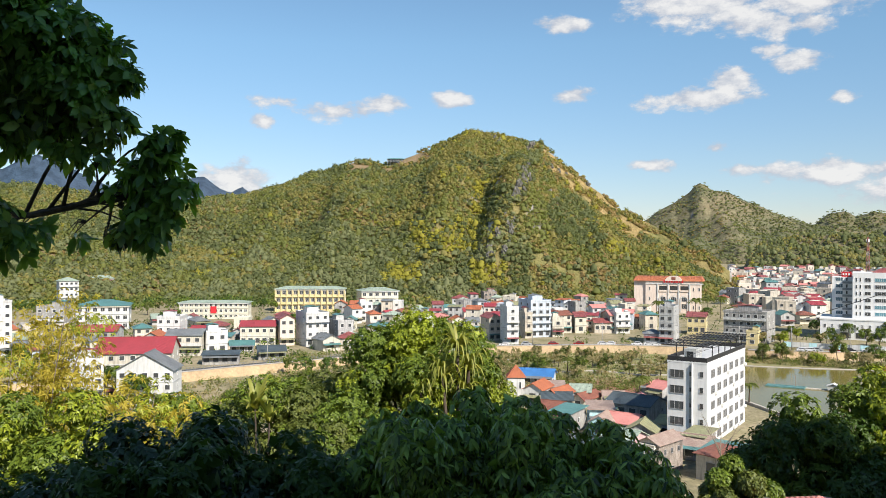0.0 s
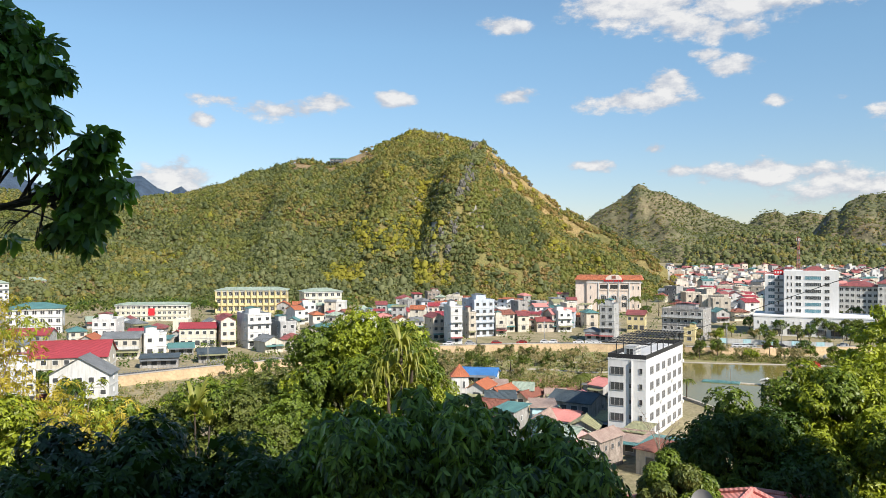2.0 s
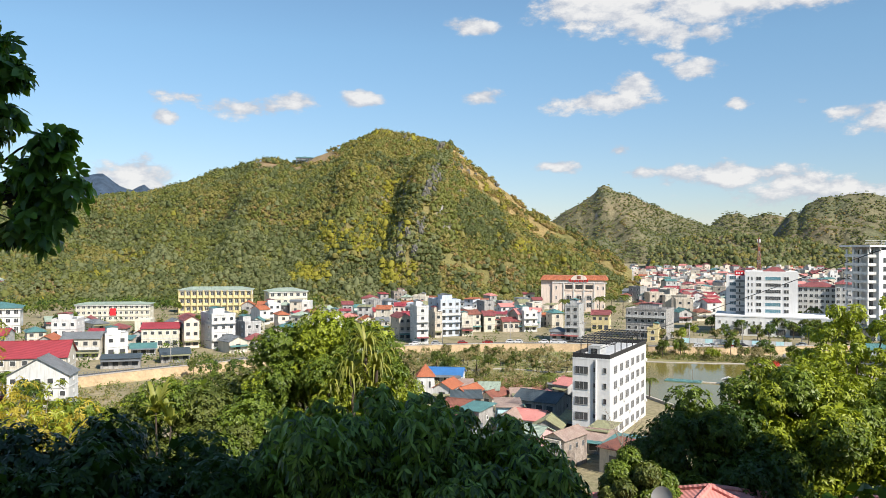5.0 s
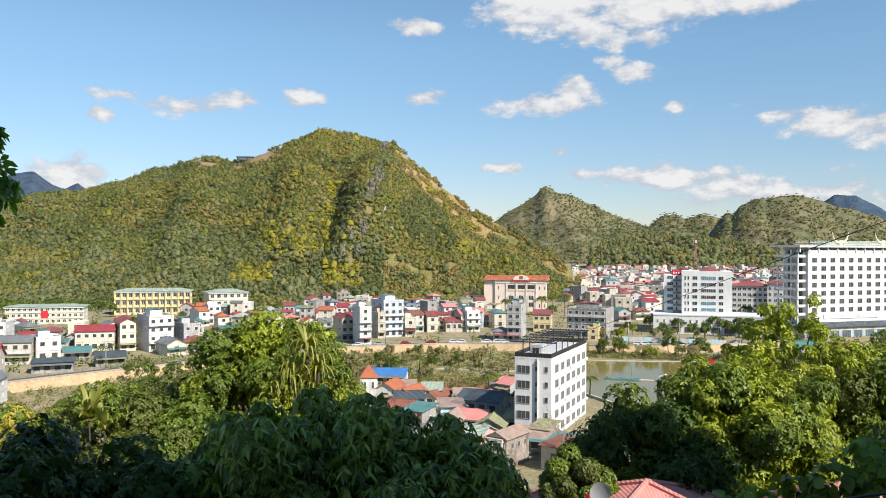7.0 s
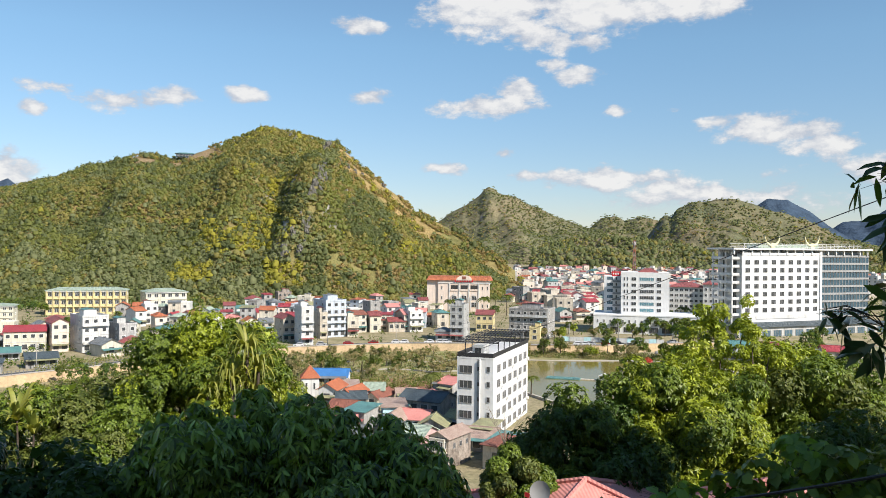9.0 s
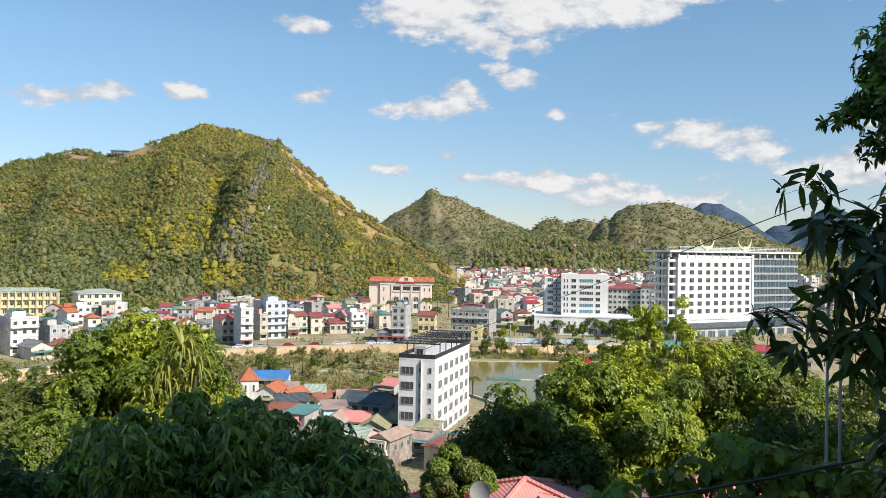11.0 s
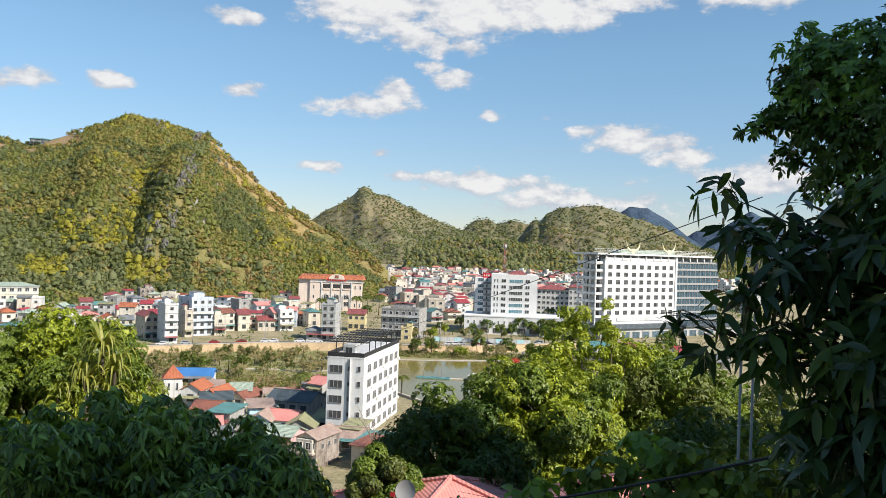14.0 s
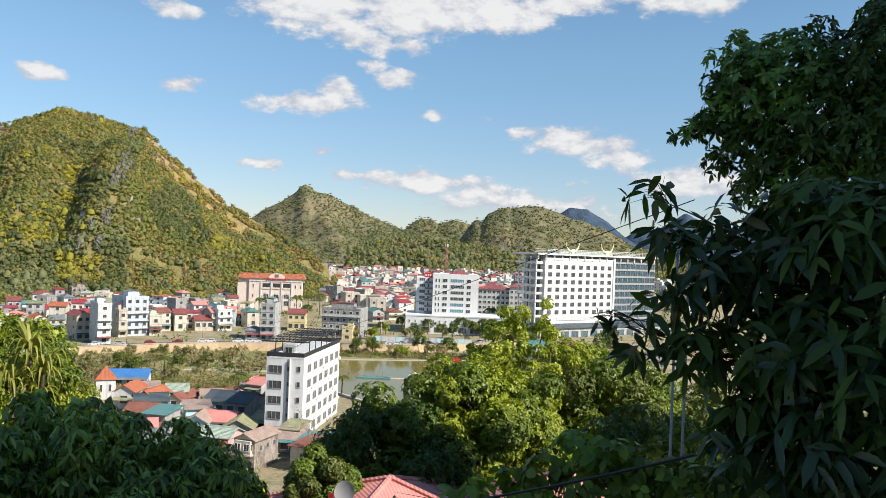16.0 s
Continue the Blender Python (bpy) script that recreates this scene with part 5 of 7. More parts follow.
def crown_mesh(name, rs, clumps, n_whorl, per, leaf, mats, droop=.5, fine=False, wide=.36, hang=.35, core=0):
    """Leaves in whorls at twig ends over the clumps (centre, radius) of a crown. Each clump takes one of the leaf materials."""
    cen = np.array([c for c, r in clumps])
    rad = np.array([r for c, r in clumps])
    share = rad ** 2 / (rad ** 2).sum()
    who = rs.choice(len(clumps), n_whorl, p=share)
    out = sphere_dirs(rs, n_whorl, -.85)
    pos = cen[who] + out * (rad[who] * np.where(rs.rand(n_whorl) < .75, rs.uniform(.86, 1.05, n_whorl), rs.uniform(.4, .9, n_whorl)))[:, None] * np.array([1, 1, .85])
    face = unit(out + np.array([0, 0, .35]) + sphere_dirs(rs, n_whorl) * .3)
    t1 = unit(np.cross(face, sphere_dirs(rs, n_whorl)))
    t2 = np.cross(face, t1)
    P, O = np.repeat(pos, per, 0), np.repeat(face, per, 0)
    W = np.repeat(who, per)
    n = len(P)
    th = (np.tile(np.arange(per), n_whorl) * 2 * math.pi / per + rs.uniform(-.4, .4, n))[:, None]
    ax = np.repeat(t1, per, 0) * np.cos(th) + np.repeat(t2, per, 0) * np.sin(th) + O * rs.uniform(0, .5, (n, 1)) + sphere_dirs(rs, n) * .2
    ax[:, 2] -= hang
    up = O + sphere_dirs(rs, n) * .65 + np.array([0, 0, .3])
    ln = leaf * rs.uniform(.65, 1.2, n)
    v, f = leaf_array(P + sphere_dirs(rs, n) * leaf * .12, ax, up, ln, ln * wide * rs.uniform(.8, 1.15, n), droop * rs.uniform(.4, 1.5, n), fine)
    pick = rs.randint(0, len(mats), len(clumps))
    mi = np.tile(pick[W], 8 if fine else 2)
    # older, larger leaves deep inside each clump close the crown
    m = len(clumps) * core
    if m:
        own = np.repeat(np.arange(len(clumps)), core)
        cp = cen[own] + sphere_dirs(rs, m) * (rad[own] * rs.uniform(.1, .72, m))[:, None]
        size = np.minimum(leaf * 2.6, rad[own] * .5) * rs.uniform(.7, 1.2, m)
        v2, f2 = leaf_array(cp, sphere_dirs(rs, m), sphere_dirs(rs, m), size, size * .6, np.full(m, .4), False)
        f = np.concatenate([f, f2 + len(v)])
        v, mi = np.concatenate([v, v2]), np.concatenate([mi, np.tile(pick[own], 2)])
    return raw_mesh(name, v, f, mats, mi, smooth=fine)


def limb_tubes(rng, base, heads, r0, fork=.45):
    """A trunk and limbs that reach into the crown."""
    base = Vector(base)
    top = sum((Vector(h) for h in heads), Vector()) / len(heads)
    fork_p = base.lerp(top, fork)
    trunk = Solid()
    mids = [base.lerp(fork_p, u) + Vector((rng.uniform(-1, 1), rng.uniform(-1, 1), 0)) * r0 * .6 * (u > 0) for u in (0, .35, .7, 1)]
    trunk.tube(mids, [r0 * 1.25, r0, r0 * .9, r0 * .8], 8)
    limbs = []
    for h in heads:
        h = Vector(h)
        s = Solid()
        bend = fork_p.lerp(h, .5) + Vector((rng.uniform(-.3, .3), rng.uniform(-.3, .3), .25)) * (h - fork_p).length * .4
        q = [fork_p.lerp(bend, u).lerp(bend.lerp(h, u), u) for u in (0, .25, .5, .75, 1)]
        s.tube(q, [r0 * .62, r0 * .5, r0 * .38, r0 * .26, r0 * .1], 6)
        limbs.append(s)
    return trunk, limbs


def tree(name, label, az, d, top, width, height, leaf, mats, n_whorl, per=6, seed=1, clumps=24, droop=.5, fine=False, wide=.36, hang=.35, flat=1.0, category="tree", lump=.26, deep=.9, limbs_n=7, core=46):
    """A broadleaf tree: top is the level of its crown's top, width and height those of its crown."""
    rng, rs = random.Random(seed), np.random.RandomState(seed)
    p = az_vec(az, d)
    zg = ground_z(p.x, p.y)
    ob = empty(name, pose(p.x, p.y, zg), label, category)
    c = np.array([0, 0, top - zg - height / 2])
    cl = []
    for k in range(clumps):
        h = 1 - 1.62 * (k + .5) / clumps
        a = k * 2.39996 + rs.uniform(-.35, .35)
        o = np.array([math.sqrt(1 - h * h) * math.cos(a), math.sqrt(1 - h * h) * math.sin(a), h])
        f = (rs.uniform(.66, .9) if k % 5 else rs.uniform(.25, .6)) * (1 + .22 * noise.noise(Vector(o) * 1.6 + Vector((seed, 0, 0))))
        cl.append((c + o * f * np.array([width / 2, width / 2 * deep, height / 2]), rs.uniform(.75, 1.2) * lump * (width + height * flat) / 4))
    gap = c[2] + height / 2 - max(x[0][2] + x[1] * .8 for x in cl)
    cl = [(x[0] + np.array([0, 0, gap]), x[1]) for x in cl]
    trunk, limbs = limb_tubes(rng, (0, 0, -.3), [tuple(x[0]) for x in cl[::max(1, len(cl) // limbs_n)][:limbs_n]], max(.1, width * .028))
    trunk.make("trunk", M["bark"], ob, smooth=True)
    for s in limbs:
        s.make("limb", M["bark"], ob, smooth=True)
    put("crown", crown_mesh("crown", rs, cl, n_whorl, per, leaf, mats, droop, fine, wide, hang, core), ob)
    return ob


def strap_mesh(rs, n, length, width, spread=1.0, mats=None, rise=.6, seg=5, fall=.75):
    """Arching strap leaves from one point."""
    v, f = [], []
    for k in range(n):
        a = rs.uniform(0, 2 * math.pi)
        r = rise * rs.uniform(.4, 1.6)
        ln = length * rs.uniform(.6, 1.1)
        o = len(v)
        for i in range(seg + 1):
            u = i / seg
            out = ln * u * spread * (.9 - .25 * u)
            z = ln * (r * u - (r * .6 + fall) * u * u)
            w = width * (1 - u * u) * .5 + .004
            x, y = math.cos(a), math.sin(a)
            v += [(x * out - y * w, y * out + x * w, z + w * .5), (x * out, y * out, z), (x * out + y * w, y * out - x * w, z + w * .5)]
        for i in range(seg):
            for j in range(2):
                q = o + i * 3 + j
                f += [(q, q + 1, q + 4), (q, q + 4, q + 3)]
    return raw_mesh("fronds", v, f, mats)


def palm(az, d, top, spread, mats, seed, label="feather palm with arching fronds in the park"):
    """A palm: ringed trunk and feathered fronds with leaflets."""
    rs, rng = np.random.RandomState(seed), random.Random(seed)
    p = az_vec(az, d)
    zg = ground_z(p.x, p.y)
    H = top - zg
    ob = empty("palm", pose(p.x, p.y, zg), label, "palm")
    Solid().tube([(0, 0, -.2), (.05, 0, H * .3), (.12, .02, H * .65), (.1, 0, H * .9)], [.26, .2, .17, .13], 8).make("trunk", M["bark"], ob, smooth=True)
    P, A, U, Ls = [], [], [], []
    for k in range(17):
        a = k * 2.4 + rng.uniform(-.2, .2)
        r = rng.uniform(.1, 1.1)
        for i in range(24):
            u = .08 + .92 * i / 23
            out = spread * u * .9
            z = H * .9 + spread * (r * u - (.55 + r * .55) * u * u)
            dirx = np.array([math.cos(a), math.sin(a), r - 2 * (.55 + r * .55) * u])
            for e in (-1, 1):
                P.append((math.cos(a) * out + .1, math.sin(a) * out, z))
                s = np.array([-math.sin(a), math.cos(a), 0]) * e
                A.append(s * .9 + dirx * .6 + np.array([0, 0, -.35]))
                U.append((0, 0, 1.0))
                Ls.append(spread * .34 * (1 - .55 * abs(u - .4)))
    Ls = np.array(Ls)
    v, f = leaf_array(np.array(P), np.array(A), np.array(U), Ls, Ls * .10, np.full(len(Ls), .5), False)
    put("fronds", raw_mesh("fronds", v, f, mats), ob)
    return ob


# Forest on the mountain and the hills: many small clumps of leaves, as one mass.
def forest(name, label, height, az0, az1, dist, foot, n, size, leaf_n, weights, seed, wmin=0.0, wmax=.98, leaf=1.3, low=.7, high=1.6):
    rs = np.random.RandomState(seed)
    names = ["far_green", "far_dark", "far_olive", "far_gold", "far_brown", "far_hazed_grey"]
    cen, rad, mi, cells, tries = [], [], [], {}, 0
    while len(cen) < n and tries < n * 6:
        tries += 1
        az, w = rs.uniform(az0, az1), rs.uniform(wmin, wmax)
        D, F = dist(az), foot(az)
        d = F + (D - F) * w
        q = az_vec(az, d)
        patch = noise.noise(Vector((q.x, q.y, seed)) / 55)
        patch2 = noise.noise(Vector((q.x, q.y, seed + 30)) / 30)
        z0 = height(az, d)
        wt = np.array(weights(az, w, patch, patch2, eye_el((q.x, q.y, z0))))
        bare = wt[-1]
        if .5 + .8 * noise.noise(Vector((q.x, q.y, 3)) / 13) < bare:
            continue
        wt = np.maximum(wt[:-1], 0) ** 1.6 + 1e-3
        # each kind keeps to stands of its own
        wt *= np.exp([3.4 * noise.noise(Vector((q.x, q.y, 40 + 9 * k)) / 42) + 1.6 * noise.noise(Vector((q.x, q.y, 90 + 9 * k)) / 13) for k in range(6)])
        kind = rs.choice(6, p=wt / wt.sum())
        r = size * (.55 + .95 * rs.rand() ** 2) * (1.1 - .25 * w) * (1.05, 1.25, 1.0, 1.3, .62, 1.1)[kind]
        key = int(q.x // 8), int(q.y // 8)
        near = [c for i in (-1, 0, 1) for j in (-1, 0, 1) for c in cells.get((key[0] + i, key[1] + j), ())]
        if any((c[0] - q.x) ** 2 + (c[1] - q.y) ** 2 < (.43 * (c[2] + r)) ** 2 for c in near):
            continue
        cells.setdefault(key, []).append((q.x, q.y, r))
        cen.append((q.x, q.y, z0 + r * .55))
        rad.append(r)
        mi.append(kind)
    cen, rad, mi = np.array(cen), np.array(rad), np.array(mi)
    # each clump: a rough leafy mound, and loose sprays that break its outline
    m, nk = len(cen), 6
    tall = rs.uniform(low, high, m)
    ring = [(math.cos(2 * math.pi * (k + .5 * j) / nk) * math.cos(e), math.sin(2 * math.pi * (k + .5 * j) / nk) * math.cos(e), math.sin(e)) for j, e in enumerate((-.2, .6)) for k in range(nk)] + [(0, 0, 1)]
    ring = np.array(ring)
    nv = len(ring)
    tri = [(j * nk + k, j * nk + (k + 1) % nk, (j + 1) * nk + k) for j in range(1) for k in range(nk)] + [((j + 1) * nk + k, j * nk + (k + 1) % nk, (j + 1) * nk + (k + 1) % nk) for j in range(1) for k in range(nk)]
    tri = np.array(tri + [(nk + k, nk + (k + 1) % nk, 2 * nk) for k in range(nk)])
    stretch = np.stack([np.ones(m), np.ones(m), tall], 1)
    V = cen[:, None, :] + ring[None] * (rad[:, None] * rs.uniform(.45, .88, (m, nv)))[:, :, None] * stretch[:, None, :]
    T = (tri[None] + (np.arange(m) * nv)[:, None, None]).reshape(-1, 3)
    C, R = np.repeat(cen, leaf_n, 0), np.repeat(rad, leaf_n)
    N = len(C)
    o = sphere_dirs(rs, N, -.25)
    P = C + o * (R * rs.uniform(.85, 1.08, N))[:, None] * np.repeat(stretch, leaf_n, 0)
    ax = np.cross(o, sphere_dirs(rs, N)) + o * .35
    ln = leaf * rs.uniform(.6, 1.4, N)
    v, f = leaf_array(P - unit(ax) * ln[:, None] * .5, ax, o + sphere_dirs(rs, N) * .3, ln, ln * .7, np.full(N, .3), False)
    v, f = np.asarray(v), np.asarray(f)
    verts = np.concatenate([V.reshape(-1, 3), v])
    faces = [tuple(t) for t in T.tolist()] + [tuple(t) for t in (f + m * nv).tolist()]
    kinds = np.concatenate([np.repeat(mi, len(tri)), np.tile(np.repeat(mi, leaf_n), 2)])
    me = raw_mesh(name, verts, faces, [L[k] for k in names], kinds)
    tagged(new(name, me), label, "forest", kind="stuff")


def main_mix(az, w, p, p2, el):
    """What grows where on the mountain: shares of green, dark, olive, bamboo, dry and hazed grey scrub, and of bare
    ground.
    """
    a, e = az + .7 * p2, el + .6 * p
    crest = lerp(az, MAIN_AZ, MAIN_EL)
    if abs(az + 5.2 + .36 * (7 - el) + .35 * p2) < .6 and e > -1.5:
        return .3, .6, .6, 0, .4, 1.4, .36
    # Gully west of the rib: dark leaves favoured, its shade partly in colour.
    if -9.1 + .15 * e < a < -7.0 and .2 < e < 4.4:
        return .6, 1.3, .5, .3, 0, .2, .03
    if -13.8 < a < -9.2 and -.4 < e < 1.9 or -9.9 < a < -8.3 and 2.4 < e < 4.6 or -9.8 < a < -7.0 and -3.2 < e < -1.3 or -16 < a < -13.6 and -2.6 < e < -1.4:
        return .35, .5, .4, 1.5, 0, 0, .03
    if az > -5.6:
        drop = crest - e
        if drop < 1.9:
            return .15, .5, .9, .3, 1.9, .2, .52
        if e < -1 and az < .5:
            return .5, .3, .7, .1, 1.0, .7, .3
        return (.9, .35, 1.0, .5 * (p2 > .1), .35, .1, .12) if p > -.12 else (.4, 1.6, .4, .1, .1, .2, .05)
    if crest - e < .9 and -18.6 < az < -12.6:
        return .3, .6, .4, 0, .9, .3, .50
    if a > -13 and e > 3.2:
        return (.7, .2, 1.4, .5 * (p2 > .15), .25, .1, .10) if p > -.1 else (.5, 1.1, .8, 0, .1, .2, .05)
    if -38.5 < az < -31 and e < .2:
        return .9, .6, .5, .1, .3, .5, .12
    if e < .6:
        return (.8, .3, .6, .5 * (p2 > .3), .1, 1.1, .06) if p > -.05 else (.5, 1.3, .3, .0, 0, .8, .03)
    return (1.1, .4, .7, .25 * (p2 > .35), .4 * (p > .3), .5, .08) if p > -.05 else (.7, 1.2, .4, 0, 0, .5, .03)


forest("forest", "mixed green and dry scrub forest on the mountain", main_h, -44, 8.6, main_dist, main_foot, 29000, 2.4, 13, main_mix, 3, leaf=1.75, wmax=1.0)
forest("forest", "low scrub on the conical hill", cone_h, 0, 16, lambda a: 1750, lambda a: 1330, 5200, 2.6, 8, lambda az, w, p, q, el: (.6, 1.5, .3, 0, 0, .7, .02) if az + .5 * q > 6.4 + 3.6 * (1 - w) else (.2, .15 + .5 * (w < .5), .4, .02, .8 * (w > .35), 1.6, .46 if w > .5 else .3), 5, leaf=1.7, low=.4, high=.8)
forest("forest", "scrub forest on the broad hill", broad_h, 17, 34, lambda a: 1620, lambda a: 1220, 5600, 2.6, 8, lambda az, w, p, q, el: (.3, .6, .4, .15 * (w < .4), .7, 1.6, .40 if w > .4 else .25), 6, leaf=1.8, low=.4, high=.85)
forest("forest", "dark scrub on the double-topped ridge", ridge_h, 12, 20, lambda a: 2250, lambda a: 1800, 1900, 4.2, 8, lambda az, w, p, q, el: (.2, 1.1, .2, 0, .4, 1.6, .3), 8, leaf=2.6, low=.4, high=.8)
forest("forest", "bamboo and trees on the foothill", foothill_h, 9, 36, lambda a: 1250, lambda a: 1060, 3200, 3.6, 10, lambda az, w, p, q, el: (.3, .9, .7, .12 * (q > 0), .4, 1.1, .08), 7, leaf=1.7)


# Trees of the town, park and embankment: a few kinds, repeated.
def town_trees():
    rng = random.Random(5)
    kinds = [
        tree("tree", "round green street tree with dense crown", 11, 322, 7.5, 6, 5.5, .62, [L["mid"], L["olive"]], 260, 6, 31, 14, limbs_n=1, core=8),
        tree("tree", "olive-green tree on the park lawn", -2, 300, 5.5, 5.5, 4.2, .62, [L["olive"], L["scrub"]], 210, 6, 32, 13, limbs_n=1, core=8),
        tree("tree", "sparse dry tree on the park lawn", 2, 310, 5.0, 6, 3.6, .62, [L["scrub"], L["olive"]], 120, 5, 33, 13, limbs_n=1, core=8),
        tree("tree", "dark green tree between town houses", 8, 312, 8.0, 7, 6, .62, [L["mid"], L["dark"]], 280, 6, 34, 14, limbs_n=1, core=8),
        tree("tree", "small yellow-green tree by the lake", 13, 316, 5.0, 4.5, 3.5, .62, [L["lime"], L["bright"]], 180, 6, 35, 12, limbs_n=1, core=8),
    ]

    def spread(n, az0, az1, d0, d1, pick, lo=.7, hi=1.25, group="park trees"):
        for _ in range(n):
            az, d = rng.uniform(az0, az1), rng.uniform(d0, d1)
            q = az_vec(az, d)
            zg = max(ground_z(q.x, q.y), main_h(az, d)) if d > 590 else ground_z(q.x, q.y)
            t = copy_thing(kinds[rng.choice(pick)], pose(q.x, q.y, zg, 0, 0, rng.uniform(0, 360)) @ Matrix.Scale(rng.uniform(lo, hi), 4))
            t.scale = [rng.uniform(lo, hi)] * 3
            tagged(t, group=group)
    spread(64, -9.5, 7, 268, 312, [1, 1, 2, 2, 2], .6, 1.0)
    spread(26, 7.6, 21.5, 316, 330, [0, 1, 2, 4, 4], .7, 1.15, "lakeside trees")
    spread(16, -9, 3, 258, 280, [1, 2, 0], .6, 1.0)
    spread(10, -24, -9, 255, 275, [0, 1, 3], .6, 1.0)
    spread(16, 12, 21.5, 385, 398, [0, 3], .9, 1.2, "street trees")
    spread(40, 9.5, 24, 340, 388, [0, 3, 4, 1], .6, 1.1, "street trees")
    spread(34, -38, 8, 400, 545, [0, 3, 1], .6, 1.1, "trees between houses")
    spread(14, 22, 36, 300, 400, [0, 3], .8, 1.3, "trees between houses")
    spread(20, -44, -30, 200, 300, [0, 3, 1], .7, 1.3, "trees between houses")
    for az, d, top, sp, sd in ((1.9, 232, 6.2, 3.4, 1), (-5.0, 266, 6.0, 2.6, 2), (-3.0, 272, 5.6, 2.6, 3), (3.4, 236, 5.0, 2.6, 4), (9.0, 232, 6.0, 2.6, 6), (5.6, 478, 14, 4.6, 7), (7.2, 480, 15, 4.6, 8), (6.4, 490, 14, 4.6, 9),
                               (19.3, 440, 13, 4.5, 11), (3.2, 478, 12, 4.5, 13), (4.1, 163, 5.2, 1.4, 15)):
        palm(az, d, top, sp, [L["palm"]], sd)
    p = az_vec(17.0, 300)
    ob = empty("flame_tree", pose(p.x, p.y, 0), "small tree in red blossom by the lake", "tree")
    rs = np.random.RandomState(8)
    Solid().tube([(0, 0, -.2), (.1, 0, 1.2), (.1, .1, 2.2)], [.14, .1, .05], 6).make("trunk", M["bark"], ob)
    put("crown", crown_mesh("crown", rs, [((0, 0, 2.4), 1.3), ((.9, 0, 2.0), .9), ((-.8, .3, 2.1), .9)], 160, 6, .35, [M["flowers"]]), ob)


town_trees()

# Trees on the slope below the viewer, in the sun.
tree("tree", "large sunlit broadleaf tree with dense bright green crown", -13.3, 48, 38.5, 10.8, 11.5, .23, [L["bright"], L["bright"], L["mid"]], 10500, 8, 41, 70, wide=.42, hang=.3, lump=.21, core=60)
tree("tree", "small-leaved green tree on the slope", -23.2, 40, 36.0, 9.0, 8.5, .19, [L["mid"], L["olive"]], 8000, 7, 42, 40, wide=.55, hang=.2)
tree("tree", "small-leaved green tree on the slope", -19.3, 37, 34.8, 6.5, 7, .17, [L["mid"], L["olive"]], 5000, 7, 43, 30, wide=.55, hang=.2)
tree("tree", "light green bushy tree on the slope", -39.5, 26, 37.7, 6.5, 5.5, .16, [L["bright"], L["mid"]], 5500, 7, 44, 30, wide=.45, hang=.1)
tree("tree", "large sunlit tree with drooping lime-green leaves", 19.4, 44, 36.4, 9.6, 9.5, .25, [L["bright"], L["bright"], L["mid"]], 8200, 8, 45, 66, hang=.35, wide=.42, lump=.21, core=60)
tree("tree", "tall thin tree with fresh yellow-green leaves", 21.6, 52, 39.3, 7.4, 10.4, .25, [L["lime"], L["lime"], L["bright"]], 2300, 6, 46, 95, wide=.5, hang=.2, lump=.095, core=3)
tree("tree", "dense dark green tree on the slope", 12.8, 40, 35.4, 8.6, 9.0, .24, [L["dark"], L["dark"], L["mid"]], 6000, 7, 47, 52, wide=.45, hang=.3, lump=.24)
tree("tree", "small dense green tree beside the red roof", 8.3, 33, 34.0, 3.2, 4.2, .17, [L["mid"], L["olive"]], 5000, 6, 48, 26, wide=.55, hang=.2)
tree("tree", "green tree on the slope behind the sunlit one", 27.3, 56, 36.6, 11, 9, .25, [L["mid"], L["olive"], L["bright"]], 7000, 6, 49, 40, wide=.5, hang=.2)
tree("tree", "green tree low on the slope", 31.5, 34, 36.0, 8, 8, .19, [L["mid"], L["dark"]], 4500, 6, 50, 30, wide=.5, hang=.2)
tree("tree", "dense dark green tree on the slope", 16.4, 41, 32.6, 6.4, 6, .2, [L["dark"], L["shade"]], 4000, 6, 51, 28, wide=.5, hang=.25)
tree("tree", "green tree at the foot of the slope", -9.5, 62, 31.5, 10, 9, .32, [L["mid"], L["bright"]], 2600, 6, 52, 30, wide=.55, hang=.2)
tree("tree", "green tree at the foot of the slope", -30, 62, 27.5, 11, 9, .32, [L["mid"], L["olive"]], 2600, 6, 53, 30, wide=.55, hang=.2)
tree("tree", "green tree on the far side of the slope", 33, 70, 33, 12, 9, .32, [L["mid"], L["olive"]], 2400, 6, 54, 30, wide=.55, hang=.2)
tree("tree", "leafy green tree on the slope", -29.0, 44, 34.6, 8.5, 8, .2, [L["mid"], L["bright"]], 5000, 6, 67, 34, wide=.55, hang=.2)
tree("tree", "leafy green tree on the slope", -20.0, 52, 34.2, 8.5, 9, .24, [L["mid"], L["olive"]], 4200, 6, 68, 34, wide=.55, hang=.2)
# Unseen tree, added to throw shade over the dark slope trees.
tree("tree", "tall dense tree out of view, added to cast shade", 50, 32, 56, 8.2, 20, .36, [L["mid"], L["dark"]], 6500, 6, 71, 46, wide=.5, hang=.3, lump=.24)
# in the shade of the unseen rise added behind
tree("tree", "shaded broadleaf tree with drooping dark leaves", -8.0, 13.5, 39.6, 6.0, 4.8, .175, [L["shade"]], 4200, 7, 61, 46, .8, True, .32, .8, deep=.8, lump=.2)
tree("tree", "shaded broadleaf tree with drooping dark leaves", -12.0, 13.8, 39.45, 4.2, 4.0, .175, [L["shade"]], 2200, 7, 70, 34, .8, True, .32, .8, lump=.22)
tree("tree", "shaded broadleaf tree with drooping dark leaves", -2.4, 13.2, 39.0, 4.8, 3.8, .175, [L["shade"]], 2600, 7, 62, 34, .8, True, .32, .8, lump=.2)
